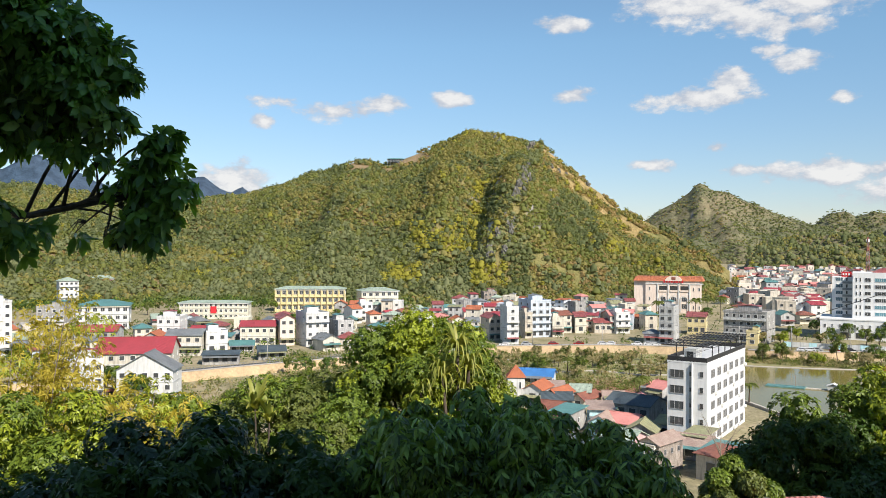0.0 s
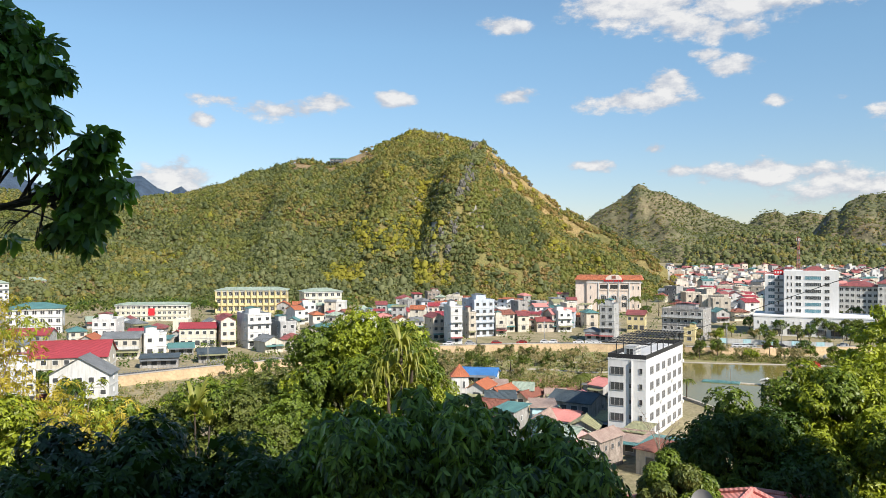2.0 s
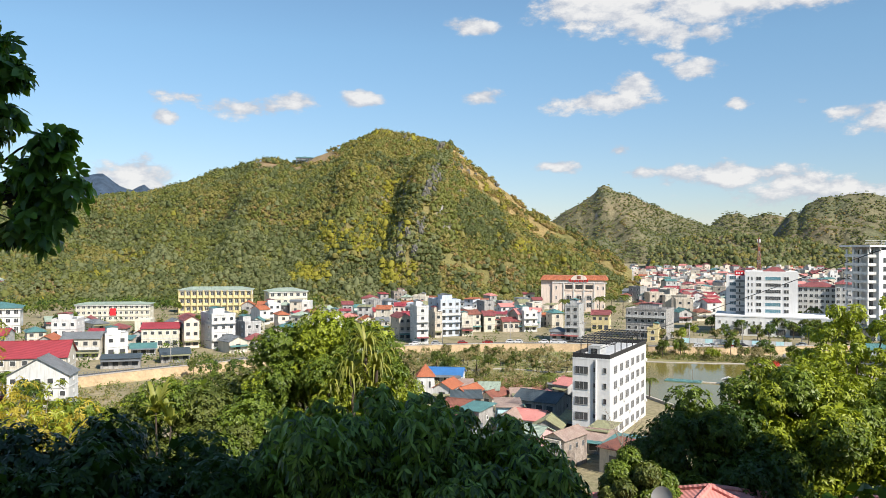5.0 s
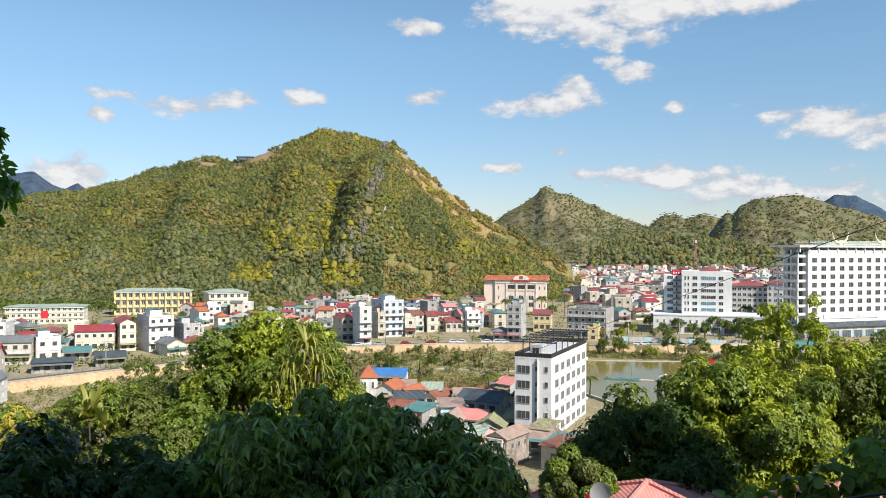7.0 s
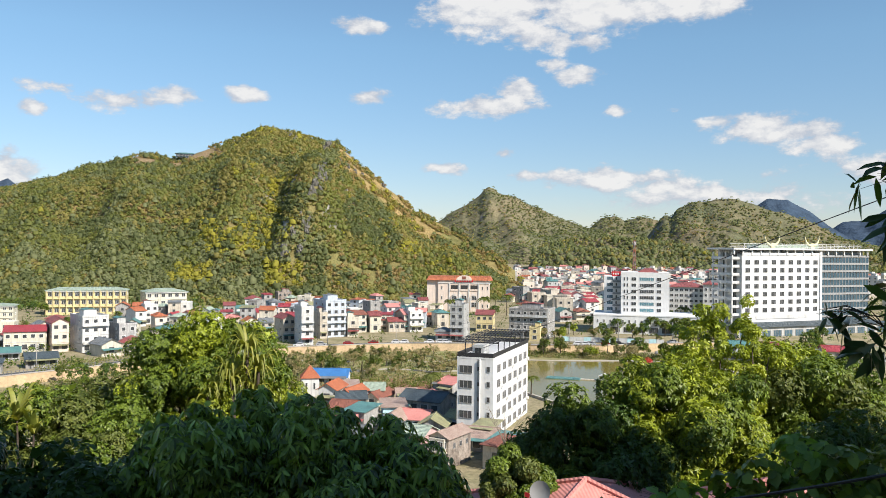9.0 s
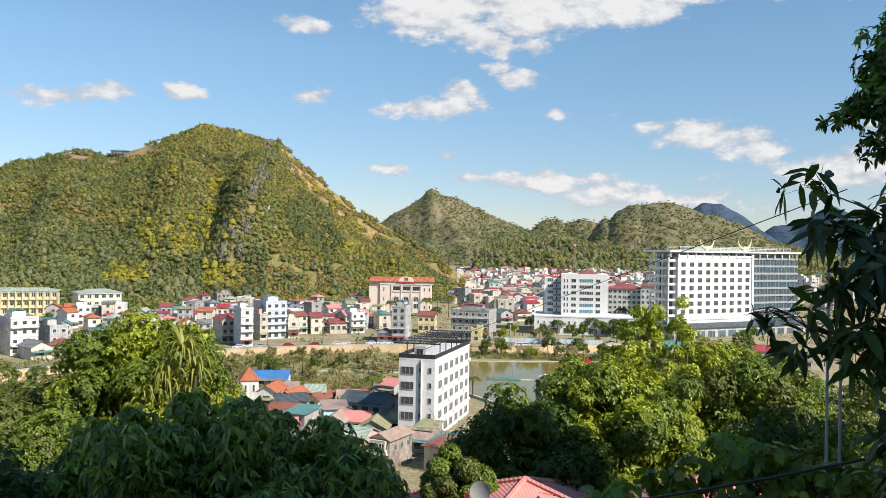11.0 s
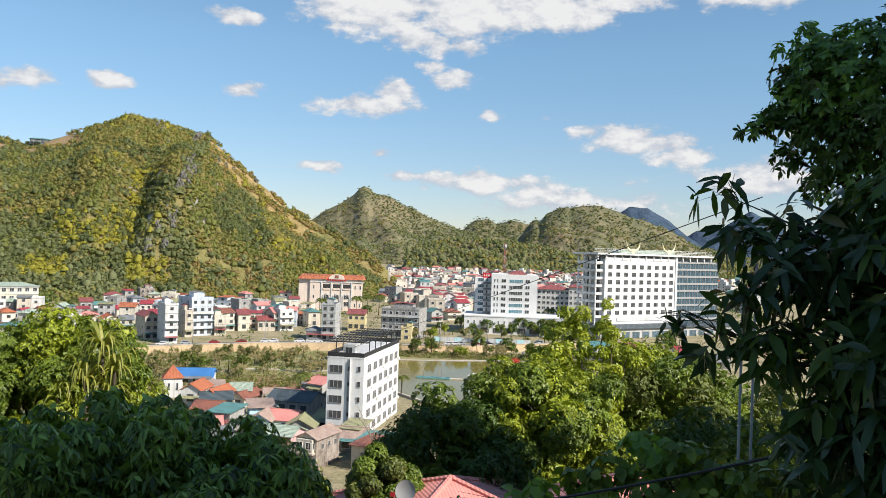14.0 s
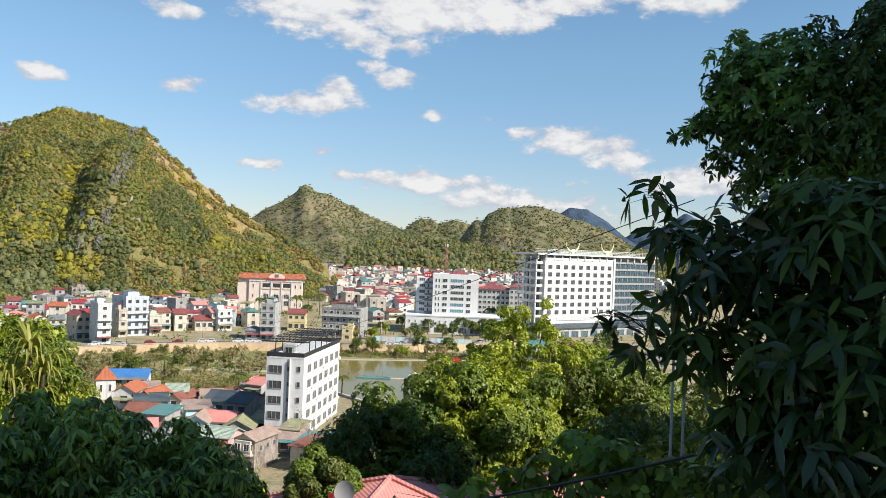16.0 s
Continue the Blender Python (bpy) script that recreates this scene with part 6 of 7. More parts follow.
# Darkest leaf mixes from here: near-black shade is put into the leaf colour.
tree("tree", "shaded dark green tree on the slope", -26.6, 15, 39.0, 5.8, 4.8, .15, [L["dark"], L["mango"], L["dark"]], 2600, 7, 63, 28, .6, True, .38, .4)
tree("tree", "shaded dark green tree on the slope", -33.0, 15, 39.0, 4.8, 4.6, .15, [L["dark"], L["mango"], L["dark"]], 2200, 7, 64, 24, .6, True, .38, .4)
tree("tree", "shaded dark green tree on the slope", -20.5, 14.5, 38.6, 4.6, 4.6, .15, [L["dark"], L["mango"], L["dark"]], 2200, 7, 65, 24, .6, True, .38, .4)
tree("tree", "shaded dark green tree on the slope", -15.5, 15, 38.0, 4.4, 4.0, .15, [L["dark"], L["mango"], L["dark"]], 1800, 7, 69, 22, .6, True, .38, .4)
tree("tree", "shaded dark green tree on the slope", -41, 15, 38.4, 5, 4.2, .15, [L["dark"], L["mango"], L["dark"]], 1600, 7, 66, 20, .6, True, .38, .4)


def slope_trees():
    """The lower slope: rounded crowns rising one behind the other down to the valley."""
    rng = random.Random(77)
    kinds = [tree("tree", "leafy green tree low on the slope", -33, 88, 18, 9, 8, .62, [L["mid"], L["bright"]], 420, 5, 55, 24, limbs_n=1, core=8),
             tree("tree", "olive green tree low on the slope", 24, 84, 22, 9, 8, .62, [L["olive"], L["mid"]], 420, 5, 56, 24, limbs_n=1, core=8),
             tree("tree", "dark leafy tree low on the slope", 35, 92, 20, 9, 8, .62, [L["mid"], L["dark"]], 420, 5, 57, 24, limbs_n=1, core=8)]
    for k in range(70):
        az, d = rng.uniform(-47, 47), rng.uniform(52, 150)
        if -13 < az < 9.5 and d > 62 or -38 < az < -20 and d > 120:
            continue
        p = az_vec(az, d)
        size, spin = rng.uniform(.75, 1.15), rng.uniform(0, 360)
        if 1.5 < az < 14 and d < 75:
            continue
        t = copy_thing(kinds[k % 3], pose(p.x, p.y, ground_z(p.x, p.y), 0, 0, spin))
        t.scale = [size] * 3
        tagged(t, group="trees on the lower slope")
    for k in range(44):
        az, d = (rng.uniform(-46, -10), rng.uniform(165, 250)) if k < 32 else (rng.uniform(9, 36), rng.uniform(165, 212))
        if -38 < az < -28 and d > 205:
            continue
        p = az_vec(az, d)
        t = copy_thing(kinds[k % 3], pose(p.x, p.y, ground_z(p.x, p.y), 0, 0, rng.uniform(0, 360)))
        t.scale = [rng.uniform(.5, .8)] * 3
        tagged(t, group="trees on the lower slope")


slope_trees()


def undergrowth(name, label, n, area, size, mats, seed, leaf, leaf_n=26):
    """Low bushes and grass tufts that cover the ground, as one mass."""
    rs = np.random.RandomState(seed)
    cen, rad = [], []
    while len(cen) < n:
        a0, a1, d0, d1 = area[rs.randint(len(area))]
        az, d = rs.uniform(a0, a1), math.sqrt(rs.uniform(d0 ** 2, d1 ** 2))
        p = az_vec(az, d)
        r = size * rs.uniform(.4, 1.3)
        cen.append((p.x, p.y, ground_z(p.x, p.y) + r * .4))
        rad.append(r)
    cen, rad = np.array(cen), np.array(rad)
    C, R = np.repeat(cen, leaf_n, 0), np.repeat(rad, leaf_n)
    N = len(C)
    o = sphere_dirs(rs, N, -.2)
    ax = np.cross(o, sphere_dirs(rs, N)) + o * .4
    ln = leaf * rs.uniform(.6, 1.4, N)
    v, f = leaf_array(C + o * (R * rs.uniform(.6, 1.0, N))[:, None], ax, o + sphere_dirs(rs, N) * .5, ln, ln * .6, np.full(N, .3), False)
    mi = np.tile(np.repeat(rs.randint(0, len(mats), n), leaf_n), 2)
    tagged(new(name, raw_mesh(name, v, f, mats, mi)), label, "bushes", kind="stuff")


undergrowth("bushes", "low olive bushes and dry shrubs of the park", 3300, [(-9.5, 7.5, 258, 322), (8, 21, 314, 330), (-9.5, 3, 240, 262), (-24, -9, 250, 300), (-31, -12, 205, 262)], 1.3, [L["olive"], L["scrub"], L["scrub"], L["mid"]], 11, .45)
undergrowth("far_trees", "trees crowded between the far houses", 620, [(7, 35, 450, 1080), (-42, -14, 535, 590)], 4.2, [L["mid"], L["dark"], L["olive"]], 14, 1.5, 46)
undergrowth("bushes", "garden bushes between the houses", 1700, [(-44, 8, 330, 560), (8, 34, 380, 700), (-44, -8, 285, 400)], 1.8, [L["olive"], L["mid"], L["dark"]], 12, .8, 20)
undergrowth("bushes", "dense undergrowth on the wooded slope", 2600, [(-48, 48, 16, 60), (-48, -10, 60, 150), (8, 48, 60, 150)], 1.5, [L["mid"], L["dark"], L["olive"]], 13, .4)


def bamboo(az, d, top, n, seed, wide):
    """A clump of yellow bamboo: thin arching culms with small leaves."""
    rs, rng = np.random.RandomState(seed), random.Random(seed)
    p = az_vec(az, d)
    zg = ground_z(p.x, p.y)
    ob = empty("bamboo", pose(p.x, p.y, zg), "feathery clump of yellowing bamboo on the slope", "bamboo")
    cl = []
    for k in range(n):
        a, H = rng.uniform(0, 6.28), (top - zg) * rng.uniform(.7, 1.0)
        b = wide * rng.uniform(.3, 1)
        pts = [(math.cos(a) * b * u * u + math.cos(a) * .3, math.sin(a) * b * u * u + math.sin(a) * .3, H * (u - .1 * u * u) / .9) for u in (0, .25, .5, .75, 1)]
        Solid().tube(pts, [.05, .045, .035, .025, .01], 5).make("culm", M["bare"], ob)
        for u in (.4, .55, .7, .8, .9, 1):
            cl.append(((math.cos(a) * (b * u * u + .3), math.sin(a) * (b * u * u + .3), H * (u - .1 * u * u) / .9), .75))
    put("leaves", crown_mesh("leaves", rs, cl, 125 * n, 7, .22, [L["gold"], L["gold"], L["gold"], L["lime"]], .6, False, .26, .5), ob)


bamboo(-38.6, 36, 39.9, 9, 71, 2.4)
bamboo(-36.4, 36, 38.6, 8, 74, 2.2)
bamboo(-40.8, 34, 39.4, 8, 73, 2.2)
bamboo(-32.9, 31, 37.2, 8, 72, 1.5)


def strap_plant(az, d, z, heads, length, seed, label, fall=.55, stout=.1):
    rs, rng = np.random.RandomState(seed), random.Random(seed)
    p = az_vec(az, d)
    zg = ground_z(p.x, p.y)
    ob = empty("screw_palm", pose(p.x, p.y, zg), label, "palm")
    for hx, hz, n in heads:
        top = Vector((hx * math.cos(radians(az)), -hx * math.sin(radians(az)), z + hz - zg))
        Solid().tube([(0, 0, -.2), tuple(top * .5 + Vector((.1, 0, 0))), tuple(top)], [stout * 1.6, stout * 1.2, stout * .8], 7).make("stem", M["bark"], ob)
        f = put("fronds", strap_mesh(rs, n, length, .15, .8, [L["strap"]], 1.3, fall=fall), ob)
        f.matrix_basis = Matrix.Translation(top)


strap_plant(-11.0, 43.6, 35.5, ((.1, 1.0, 60), (.7, -.1, 50), (-.7, -.5, 46), (.5, -1.3, 40), (-1.9, -1.3, 24)), 2.3, 81, "yellow-green strap-leaved screw palm against the tree")
strap_plant(-25.0, 24, 37.35, ((0, 0, 26), (.4, -.4, 18)), 1.15, 82, "young fan of yellow-green palm leaves above the bushes", .12, .03)


# Overhanging tree close by, in shade.
def near_bough(name, label, clumps, root, leaf, n_whorl, mats, seed, hang, per=7, wide=.4, r0=.06, droop=.6, category="tree", hubs=()):
    """Boughs that reach in from a trunk: clumps are (bearing, elevation, distance, radius)."""
    rs, rng = np.random.RandomState(seed), random.Random(seed)
    eye = Vector((0, 0, 42))
    cen = [eye + az_vec(a, dd, dd * math.tan(radians(e))) for a, e, dd, r in clumps]
    root = Vector(root)
    zg = ground_z(root.x, root.y)
    ob = empty(name, pose(root.x, root.y, zg), label, category)
    o = Vector((root.x, root.y, zg))
    head = root - o
    Solid().tube([(0, 0, -.3), (head.x * .5, head.y * .5, head.z * .5), tuple(head)], [r0 * 2.4, r0 * 2, r0 * 1.6], 8).make("trunk", M["bark"], ob, smooth=True)
    forks = [eye + az_vec(a, dd, dd * math.tan(radians(e))) - o for a, e, dd in hubs]
    stem, arms = head, []
    for h in forks:
        q1, q2 = head.lerp(h, .35) + Vector((0, 0, .02)) * head.length, head.lerp(h, .7) + Vector((0, .02, -.016)) * head.length
        arms.append([q1, q2, h])
        Solid().tube([tuple(stem), tuple(q1), tuple(q2), tuple(h)], [r0 * 1.5, r0 * 1.2, r0 * 1.05, r0 * .9], 7).make("limb", M["bark"], ob, smooth=True)
    for k, c in enumerate(cen):
        q = c - o
        if forks:
            arm = min(arms, key=lambda a: (a[2] - q).length)
            head = arm[1].lerp(arm[2], rng.uniform(-.5, 1.0)) if k % 3 else arm[1].lerp(arm[2], rng.uniform(.6, 1))
        r0k = r0 * (.75 if forks else 1)
        bend = head.lerp(q, .5) + Vector((rng.uniform(-.1, .1), rng.uniform(-.1, .1), rng.uniform(-.05, .25))) * (q - head).length
        pts = [head.lerp(bend, u).lerp(bend.lerp(q, u), u) for u in (0, .2, .4, .6, .8, 1)]
        Solid().tube(pts, [r0k, r0k * .8, r0k * .6, r0k * .45, r0k * .3, r0k * .12], 6).make("limb", M["bark"], ob, smooth=True)
        for _ in range(7):
            e = q + Vector(sphere_dirs(rs, 1)[0]) * clumps[k][3] * .9
            Solid().tube([tuple(pts[4]), tuple((Vector(pts[4]) + e) / 2 + Vector((0, 0, .04))), tuple(e)], [r0 * .22, r0 * .16, r0 * .06], 4).make("twig", M["bark"], ob)
    cl = [(np.array(c - o), r[3]) for c, r in zip(cen, clumps)]
    put("leaves", crown_mesh("leaves", rs, cl, n_whorl, per, leaf, mats, droop, True, wide, hang), ob)
    return ob


near_bough("overhanging_tree", "overhanging tree with drooping dark glossy leaves", [
    (-42, 14.6, 7.2, .34), (-40.2, 13.4, 7.2, .3), (-38.4, 12.6, 7, .24), (-37.2, 10.8, 7, .24), (-36.2, 9.2, 7, .24), (-35.2, 7.8, 7, .2), (-37.4, 14.0, 7.1, .14), (-40.4, 10.2, 7.4, .3), (-38.6, 8.2, 7.2, .26), (-43, 11, 7.2, .4), (-34.9, 10.0, 7, .13), (-33.8, 8.0, 7, .1),
    (-37, 6.4, 7.1, .18), (-40.6, 7.0, 7.3, .24), (-43, 7.6, 7.2, .3),
    (-31.6, 6.2, 6.8, .13), (-30.6, 5.2, 6.8, .13), (-32.3, 4.8, 6.9, .15), (-30.4, 3.6, 6.8, .13), (-31.6, 3.2, 6.9, .16), (-32.6, 2.2, 6.9, .14), (-31.2, 1.8, 6.9, .13), (-31.9, .5, 6.9, .11), (-33.6, 3.4, 7, .12), (-33.2, .9, 7, .09),
    (-41, 1.4, 7.2, .2), (-39.6, .2, 7.2, .15), (-42.5, 2.6, 7.2, .26), (-38.4, 1.2, 7.2, .1), (-36.4, .8, 7.1, .07), (-34.6, .7, 7.1, .08), (-44, 15, 7.2, .6), (-35.2, 5.4, 7, .1), (-40.4, 15.4, 7.2, .16), (-33.8, 12.0, 7, .11), (-33.5, 10.5, 7, .11), (-36.2, 13.0, 7.1, .2), (-35.2, 11.6, 7, .16), (-31.0, 7.0, 6.8, .09), (-43.5, 0, 7.2, .3)],
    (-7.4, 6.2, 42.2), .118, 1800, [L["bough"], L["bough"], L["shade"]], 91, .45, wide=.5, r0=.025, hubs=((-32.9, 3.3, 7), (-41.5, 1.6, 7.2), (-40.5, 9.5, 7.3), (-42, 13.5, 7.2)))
near_bough("shade_tree", "tall dark broadleaf tree close to the viewer", [
    (36.8, 13, 11, 0.38), (39.4, 12.6, 11, 0.54), (42.5, 12.2, 11, 0.66), (36.2, 11.4, 11, 0.38), (38.6, 11.5, 11, 0.74), (42, 9, 11, 0.90), (36.2, 8.6, 11, 0.41), (38.6, 7.4, 11, 0.66), (34.4, 9.4, 11, 0.23), (33.4, 8.9, 11, 0.16), (32.6, 8.6, 11, 0.11), (41.5, 4.4, 11, 0.82), (37.6, 5.2, 11, 0.33),
    (45.5, 12.4, 11, 0.8), (46, 7, 11, 1.07), (35.0, 13.5, 11, 0.18), (34.3, 12.2, 11, 0.14), (36.0, 14.8, 11, 0.11), (44.5, 15.2, 11, 0.28), (40.8, 14.9, 11, 0.22), (44, 1, 11, 0.82), (35.2, 6.6, 11, 0.20), (35.6, 10.3, 11, 0.33)],
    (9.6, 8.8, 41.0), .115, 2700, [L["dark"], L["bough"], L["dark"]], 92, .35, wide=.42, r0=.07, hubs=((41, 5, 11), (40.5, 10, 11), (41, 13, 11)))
near_bough("near_shrub", "near shrub with long dark mango-like leaves", [
    (31.2, 4.6, 5.4, .12), (32.4, 2.4, 5.4, .09), (33.8, 1.2, 5.4, .10), (36.0, 1.4, 5.5, .12), (38.2, 2.2, 5.5, .17), (40.5, 3, 5.5, .26), (43, 3, 5.5, .36), (36, -1.4, 5.4, .12), (38.6, -1, 5.5, .2), (41.5, -.5, 5.5, .34), (45, 1, 5.5, .5), (32.6, -3.0, 5.3, .10), (35.6, -3.8, 5.4, .13), (38.0, -4.4, 5.4, .2),
    (40.6, -5, 5.5, .34), (44, -5, 5.5, .5), (31.5, -5.4, 5.3, .10), (34.2, -6.8, 5.4, .12), (37.6, -8, 5.4, .2), (41, -9.5, 5.5, .36), (45, -10, 5.5, .5), (39, -12.5, 5.4, .26), (43, -14.5, 5.5, .4), (28.2, -4.2, 5.3, .06), (46, -6, 5.5, .6), (30, -4.2, 5.3, .08), (36.0, -10.5, 5.4, .12), (34.5, -1.6, 5.4, .13), (35.2, -5.2, 5.4, .15), (33.8, -4.6, 5.4, .1), (36.8, -6.4, 5.4, .18), (35.4, .2, 5.4, .12), (36.6, 3.0, 5.5, .12)],
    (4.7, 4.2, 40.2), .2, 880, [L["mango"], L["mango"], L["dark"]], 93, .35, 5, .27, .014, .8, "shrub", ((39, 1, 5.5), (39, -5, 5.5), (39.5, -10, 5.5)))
near_bough("climbing_vine", "vine with broad heart-shaped green leaves", [
    (17.5, -16.4, 8, .13), (20, -16, 8, .18), (22.5, -15.2, 8, .2), (24.6, -14.2, 8, .24), (27, -13, 8, .24), (29.5, -13.6, 8, .28), (32, -14.4, 8, .3), (27.8, -15.6, 8, .35), (24, -16.9, 8, .3), (35, -15, 8, .4), (30, -16.6, 8, .35), (14.2, -16.9, 8, .08)],
    (4.6, 6.8, 38.8), .13, 300, [L["vine"], L["mid"]], 94, .5, 4, .75, .02, .7, "vine")


# ---- close things ----
def red_roof_house(az, d, apex, w, dp, turn, label):
    p = az_vec(az, d)
    zg = ground_z(p.x, p.y)
    H = apex - zg
    ob = empty("house", pose(p.x, p.y, zg, 0, 0, -az + turn), label, "house")
    Solid().box(-w / 2, w / 2, -dp / 2, dp / 2, -1.5, H - 2.0).make("wall", M["beige"], ob)
    hip_roof(w, dp, H - 2.1, 2.1, .7).make("roof", M["pink_tin"], ob, "faded red corrugated sheet roof")
    rib = Solid()
    k = max(0.0, w / 2 - dp / 2)
    for sx in (-1, 1):
        for sy in (-1, 1):
            rib.tube([(sx * k, 0, H + .03), (sx * (w / 2 + .7), sy * (dp / 2 + .7), H - 1.92)], [.12, .12], 6)
    rib.tube([(-k, 0, H + .03), (k, 0, H + .03)], [.12, .12], 6)
    rib.make("ridge_cap", M["pink_tin"], ob)
    for i in range(3):
        window(ob, -w / 2 + (i + .5) * w / 3, -dp / 2 - .03, H - 3.4, 1.2, 1.4, 0, "white_frame")


red_roof_house(12.9, 33, 32.75, 8.6, 8.6, 20, "house with faded red tin roof below the trees")
red_roof_house(25.0, 27, 34.9, 6, 6, -10, "low house with red tin roof behind the vines")


def satellite_dish(az, d, z):
    p = az_vec(az, d, z)
    zg = ground_z(p.x, p.y)
    ob = empty("satellite_dish", pose(p.x, p.y, zg, 0, 0, -az - 25), "grey satellite dish on a pole beside the roof", "dish")
    h = z - zg
    Solid().tube([(0, .15, -.2), (0, .15, h - .1)], [.035, .035], 7).make("pole", M["steel"], ob)
    s = Solid()
    n, R = 22, .40
    for side in (0, 1):
        for i in range(5):
            r = R * i / 4
            s.v += [(r * math.cos(2 * math.pi * k / n), r * r * -.55 + .09 + side * .02, h + r * math.sin(2 * math.pi * k / n)) for k in range(n)]
    for side in (0, 1):
        o = side * 5 * n
        for i in range(4):
            for k in range(n):
                s.f.append((o + i * n + k, o + i * n + (k + 1) % n, o + (i + 1) * n + (k + 1) % n, o + (i + 1) * n + k))
                s.m.append(0)
    s.make("dish", M["frame"], ob, smooth=True).matrix_basis = pose(0, 0, 0, -18)
    Solid().tube([(0, .05, h - .36), (0, -.42, h - .05)], [.012, .012], 5).make("feed_arm", M["steel"], ob)
    Solid().tube([(0, -.45, h - .02), (0, -.36, h - .08)], [.04, .03], 7).make("feed_horn", M["frame"], ob)
    Solid().box(-.09, .09, -.03, -.01, h - .08, h + .08).make("badge", M["sign_red"], ob, "red badge")


satellite_dish(8.85, 28.5, 33.38)


def cable(name, label, a, b, sag, r):
    a, b = Vector(a), Vector(b)
    pts = [a.lerp(b, u) - Vector((0, 0, sag * 4 * u * (1 - u))) for u in (k / 24 for k in range(25))]
    tagged(Solid().tube([tuple(p) for p in pts], [r] * 25, 5).make(name, M["cable"]), label, "cable")


def pole(az, d, top, r=.06, twin=False):
    p = az_vec(az, d)
    zg = ground_z(p.x, p.y)
    ob = empty("utility_pole", pose(p.x, p.y, zg), "twin grey steel utility poles among the leaves" if twin else "grey utility pole with cross arm", "pole")
    for x in ((-.11, .11) if twin else (0,)):
        Solid().tube([(x, 0, -.5), (x, 0, top - zg)], [r * 1.1, r], 9).make("post", M["concrete"], ob, smooth=True)
    for z in (() if twin else (1.0, 2.4)):
        Solid().box(-.5, .5, -.04, .04, top - zg - z, top - zg - z + .07).make("cross_arm", M["steel"], ob)
    return ob


pole(32.9, 14, 42.2, .022, True)
cable("power_cable", "black power cable strung across the valley", az_vec(33.5, 14, 42 + 14 * math.tan(radians(4.25))), az_vec(-2.56, 200, 7.0), .1, .009)
cable("power_cable", "black cable hanging through the leaves", az_vec(19.5, 7.5, 42 - 7.5 * math.tan(radians(16.8))), az_vec(44, 6.0, 42 - 6 * math.tan(radians(8.9))), .04, .013)


# ---- small things of the town ----
def church_tower():
    p = az_vec(-6.6, 232)
    ob = empty("tower_house", pose(p.x, p.y, 0, 0, 0, 10), "small white tower with orange pyramid roof", "tower")
    Solid().box(-2.4, 2.4, -2.4, 2.4, -.5, 5.2).make("wall", M["white"], ob)
    s = Solid()
    s.add([(-2.8, -2.8, 5.2), (2.8, -2.8, 5.2), (2.8, 2.8, 5.2), (-2.8, 2.8, 5.2), (0, 0, 8.6)], [(0, 3, 2, 1), (0, 1, 4), (1, 2, 4), (2, 3, 4), (3, 0, 4)])
    s.make("roof", M["orange_tile"], ob)
    for x in (-1.1, 1.1):
        window(ob, x, -2.43, 3.0, .7, 2.0, 0, "white_frame")
        window(ob, 2.43, x, 3.0, .7, 2.0, 90, "white_frame")


church_tower()


def bay_house():
    p = az_vec(3.3, 158)
    ob = empty("house", pose(p.x, p.y, 0, 0, 0, -34) @ Matrix.Scale(.72, 4), "old stained house with tan tin roof and white bay window", "house")
    W, D, H = 6.2, 12.0, 8.2
    Solid().box(-W / 2, W / 2, -D / 2, D / 2, -1, H).make("wall", M["stained"], ob)
    for g in gable_ends(W, D, H, 1.5):
        g.make("gable", M["beige"], ob)
    gable_roof(W, D, H, 1.5, .6).make("roof", M["tan_tin"], ob)
    Solid().box(-2.4, 2.4, -D / 2 - 1.1, -D / 2, 4.6, 8.0).make("bay", M["cream"], ob)
    for x in (-1.3, 1.3):
        window(ob, x, -D / 2 - 1.13, 6.4, 1.7, 1.9, 0, "white_frame")
    window(ob, 2.43, -D / 2 - .55, 6.4, .8, 1.8, 90, "white_frame")
    Solid().box(-2.8, 2.8, -D / 2 - 1.4, -D / 2, 4.2, 4.6).make("bay_floor", M["beige"], ob)
    for k in range(3):
        window(ob, W / 2 + .03, -3 + k * 3.4, 5.8, 1.1, 1.4, 90, "frame")


bay_house()


def mast():
    p = az_vec(16.0, 640)
    zg = ground_z(p.x, p.y)
    ob = empty("radio_mast", pose(p.x, p.y, zg), "red and white lattice radio mast behind the office", "mast")
    H, b = 50 - zg, 1.6
    for sx in (-1, 1):
        for sy in (-1, 1):
            Solid().tube([(sx * b, sy * b, -.5), (sx * .45, sy * .45, H)], [.16, .12], 5).make("leg", M["red_paint"], ob)
    n = 14
    for k in range(n):
        z0, z1 = H * k / n, H * (k + 1) / n
        w0, w1 = b + (.45 - b) * k / n, b + (.45 - b) * (k + 1) / n
        s = Solid()
        for c in range(4):
            q = [(-1, -1), (1, -1), (1, 1), (-1, 1)]
            (ax, ay), (bx, by) = q[c], q[(c + 1) % 4]
            s.tube([(ax * w0, ay * w0, z0), (bx * w1, by * w1, z1)], [.08, .08], 4)
            s.tube([(bx * w0, by * w0, z0), (ax * w1, ay * w1, z1)], [.08, .08], 4)
            s.tube([(ax * w1, ay * w1, z1), (bx * w1, by * w1, z1)], [.08, .08], 4)
        s.make("bracing", M["red_paint" if k % 2 else "steel"], ob)
    for k in range(4):
        a = k * 1.57
        Solid().box(-.2, .2, -.15, .15, H - 3.5, H - 1.2).make("antenna", M["white_frame"], ob).location = (1.1 * math.cos(a), 1.1 * math.sin(a), 0)


mast()


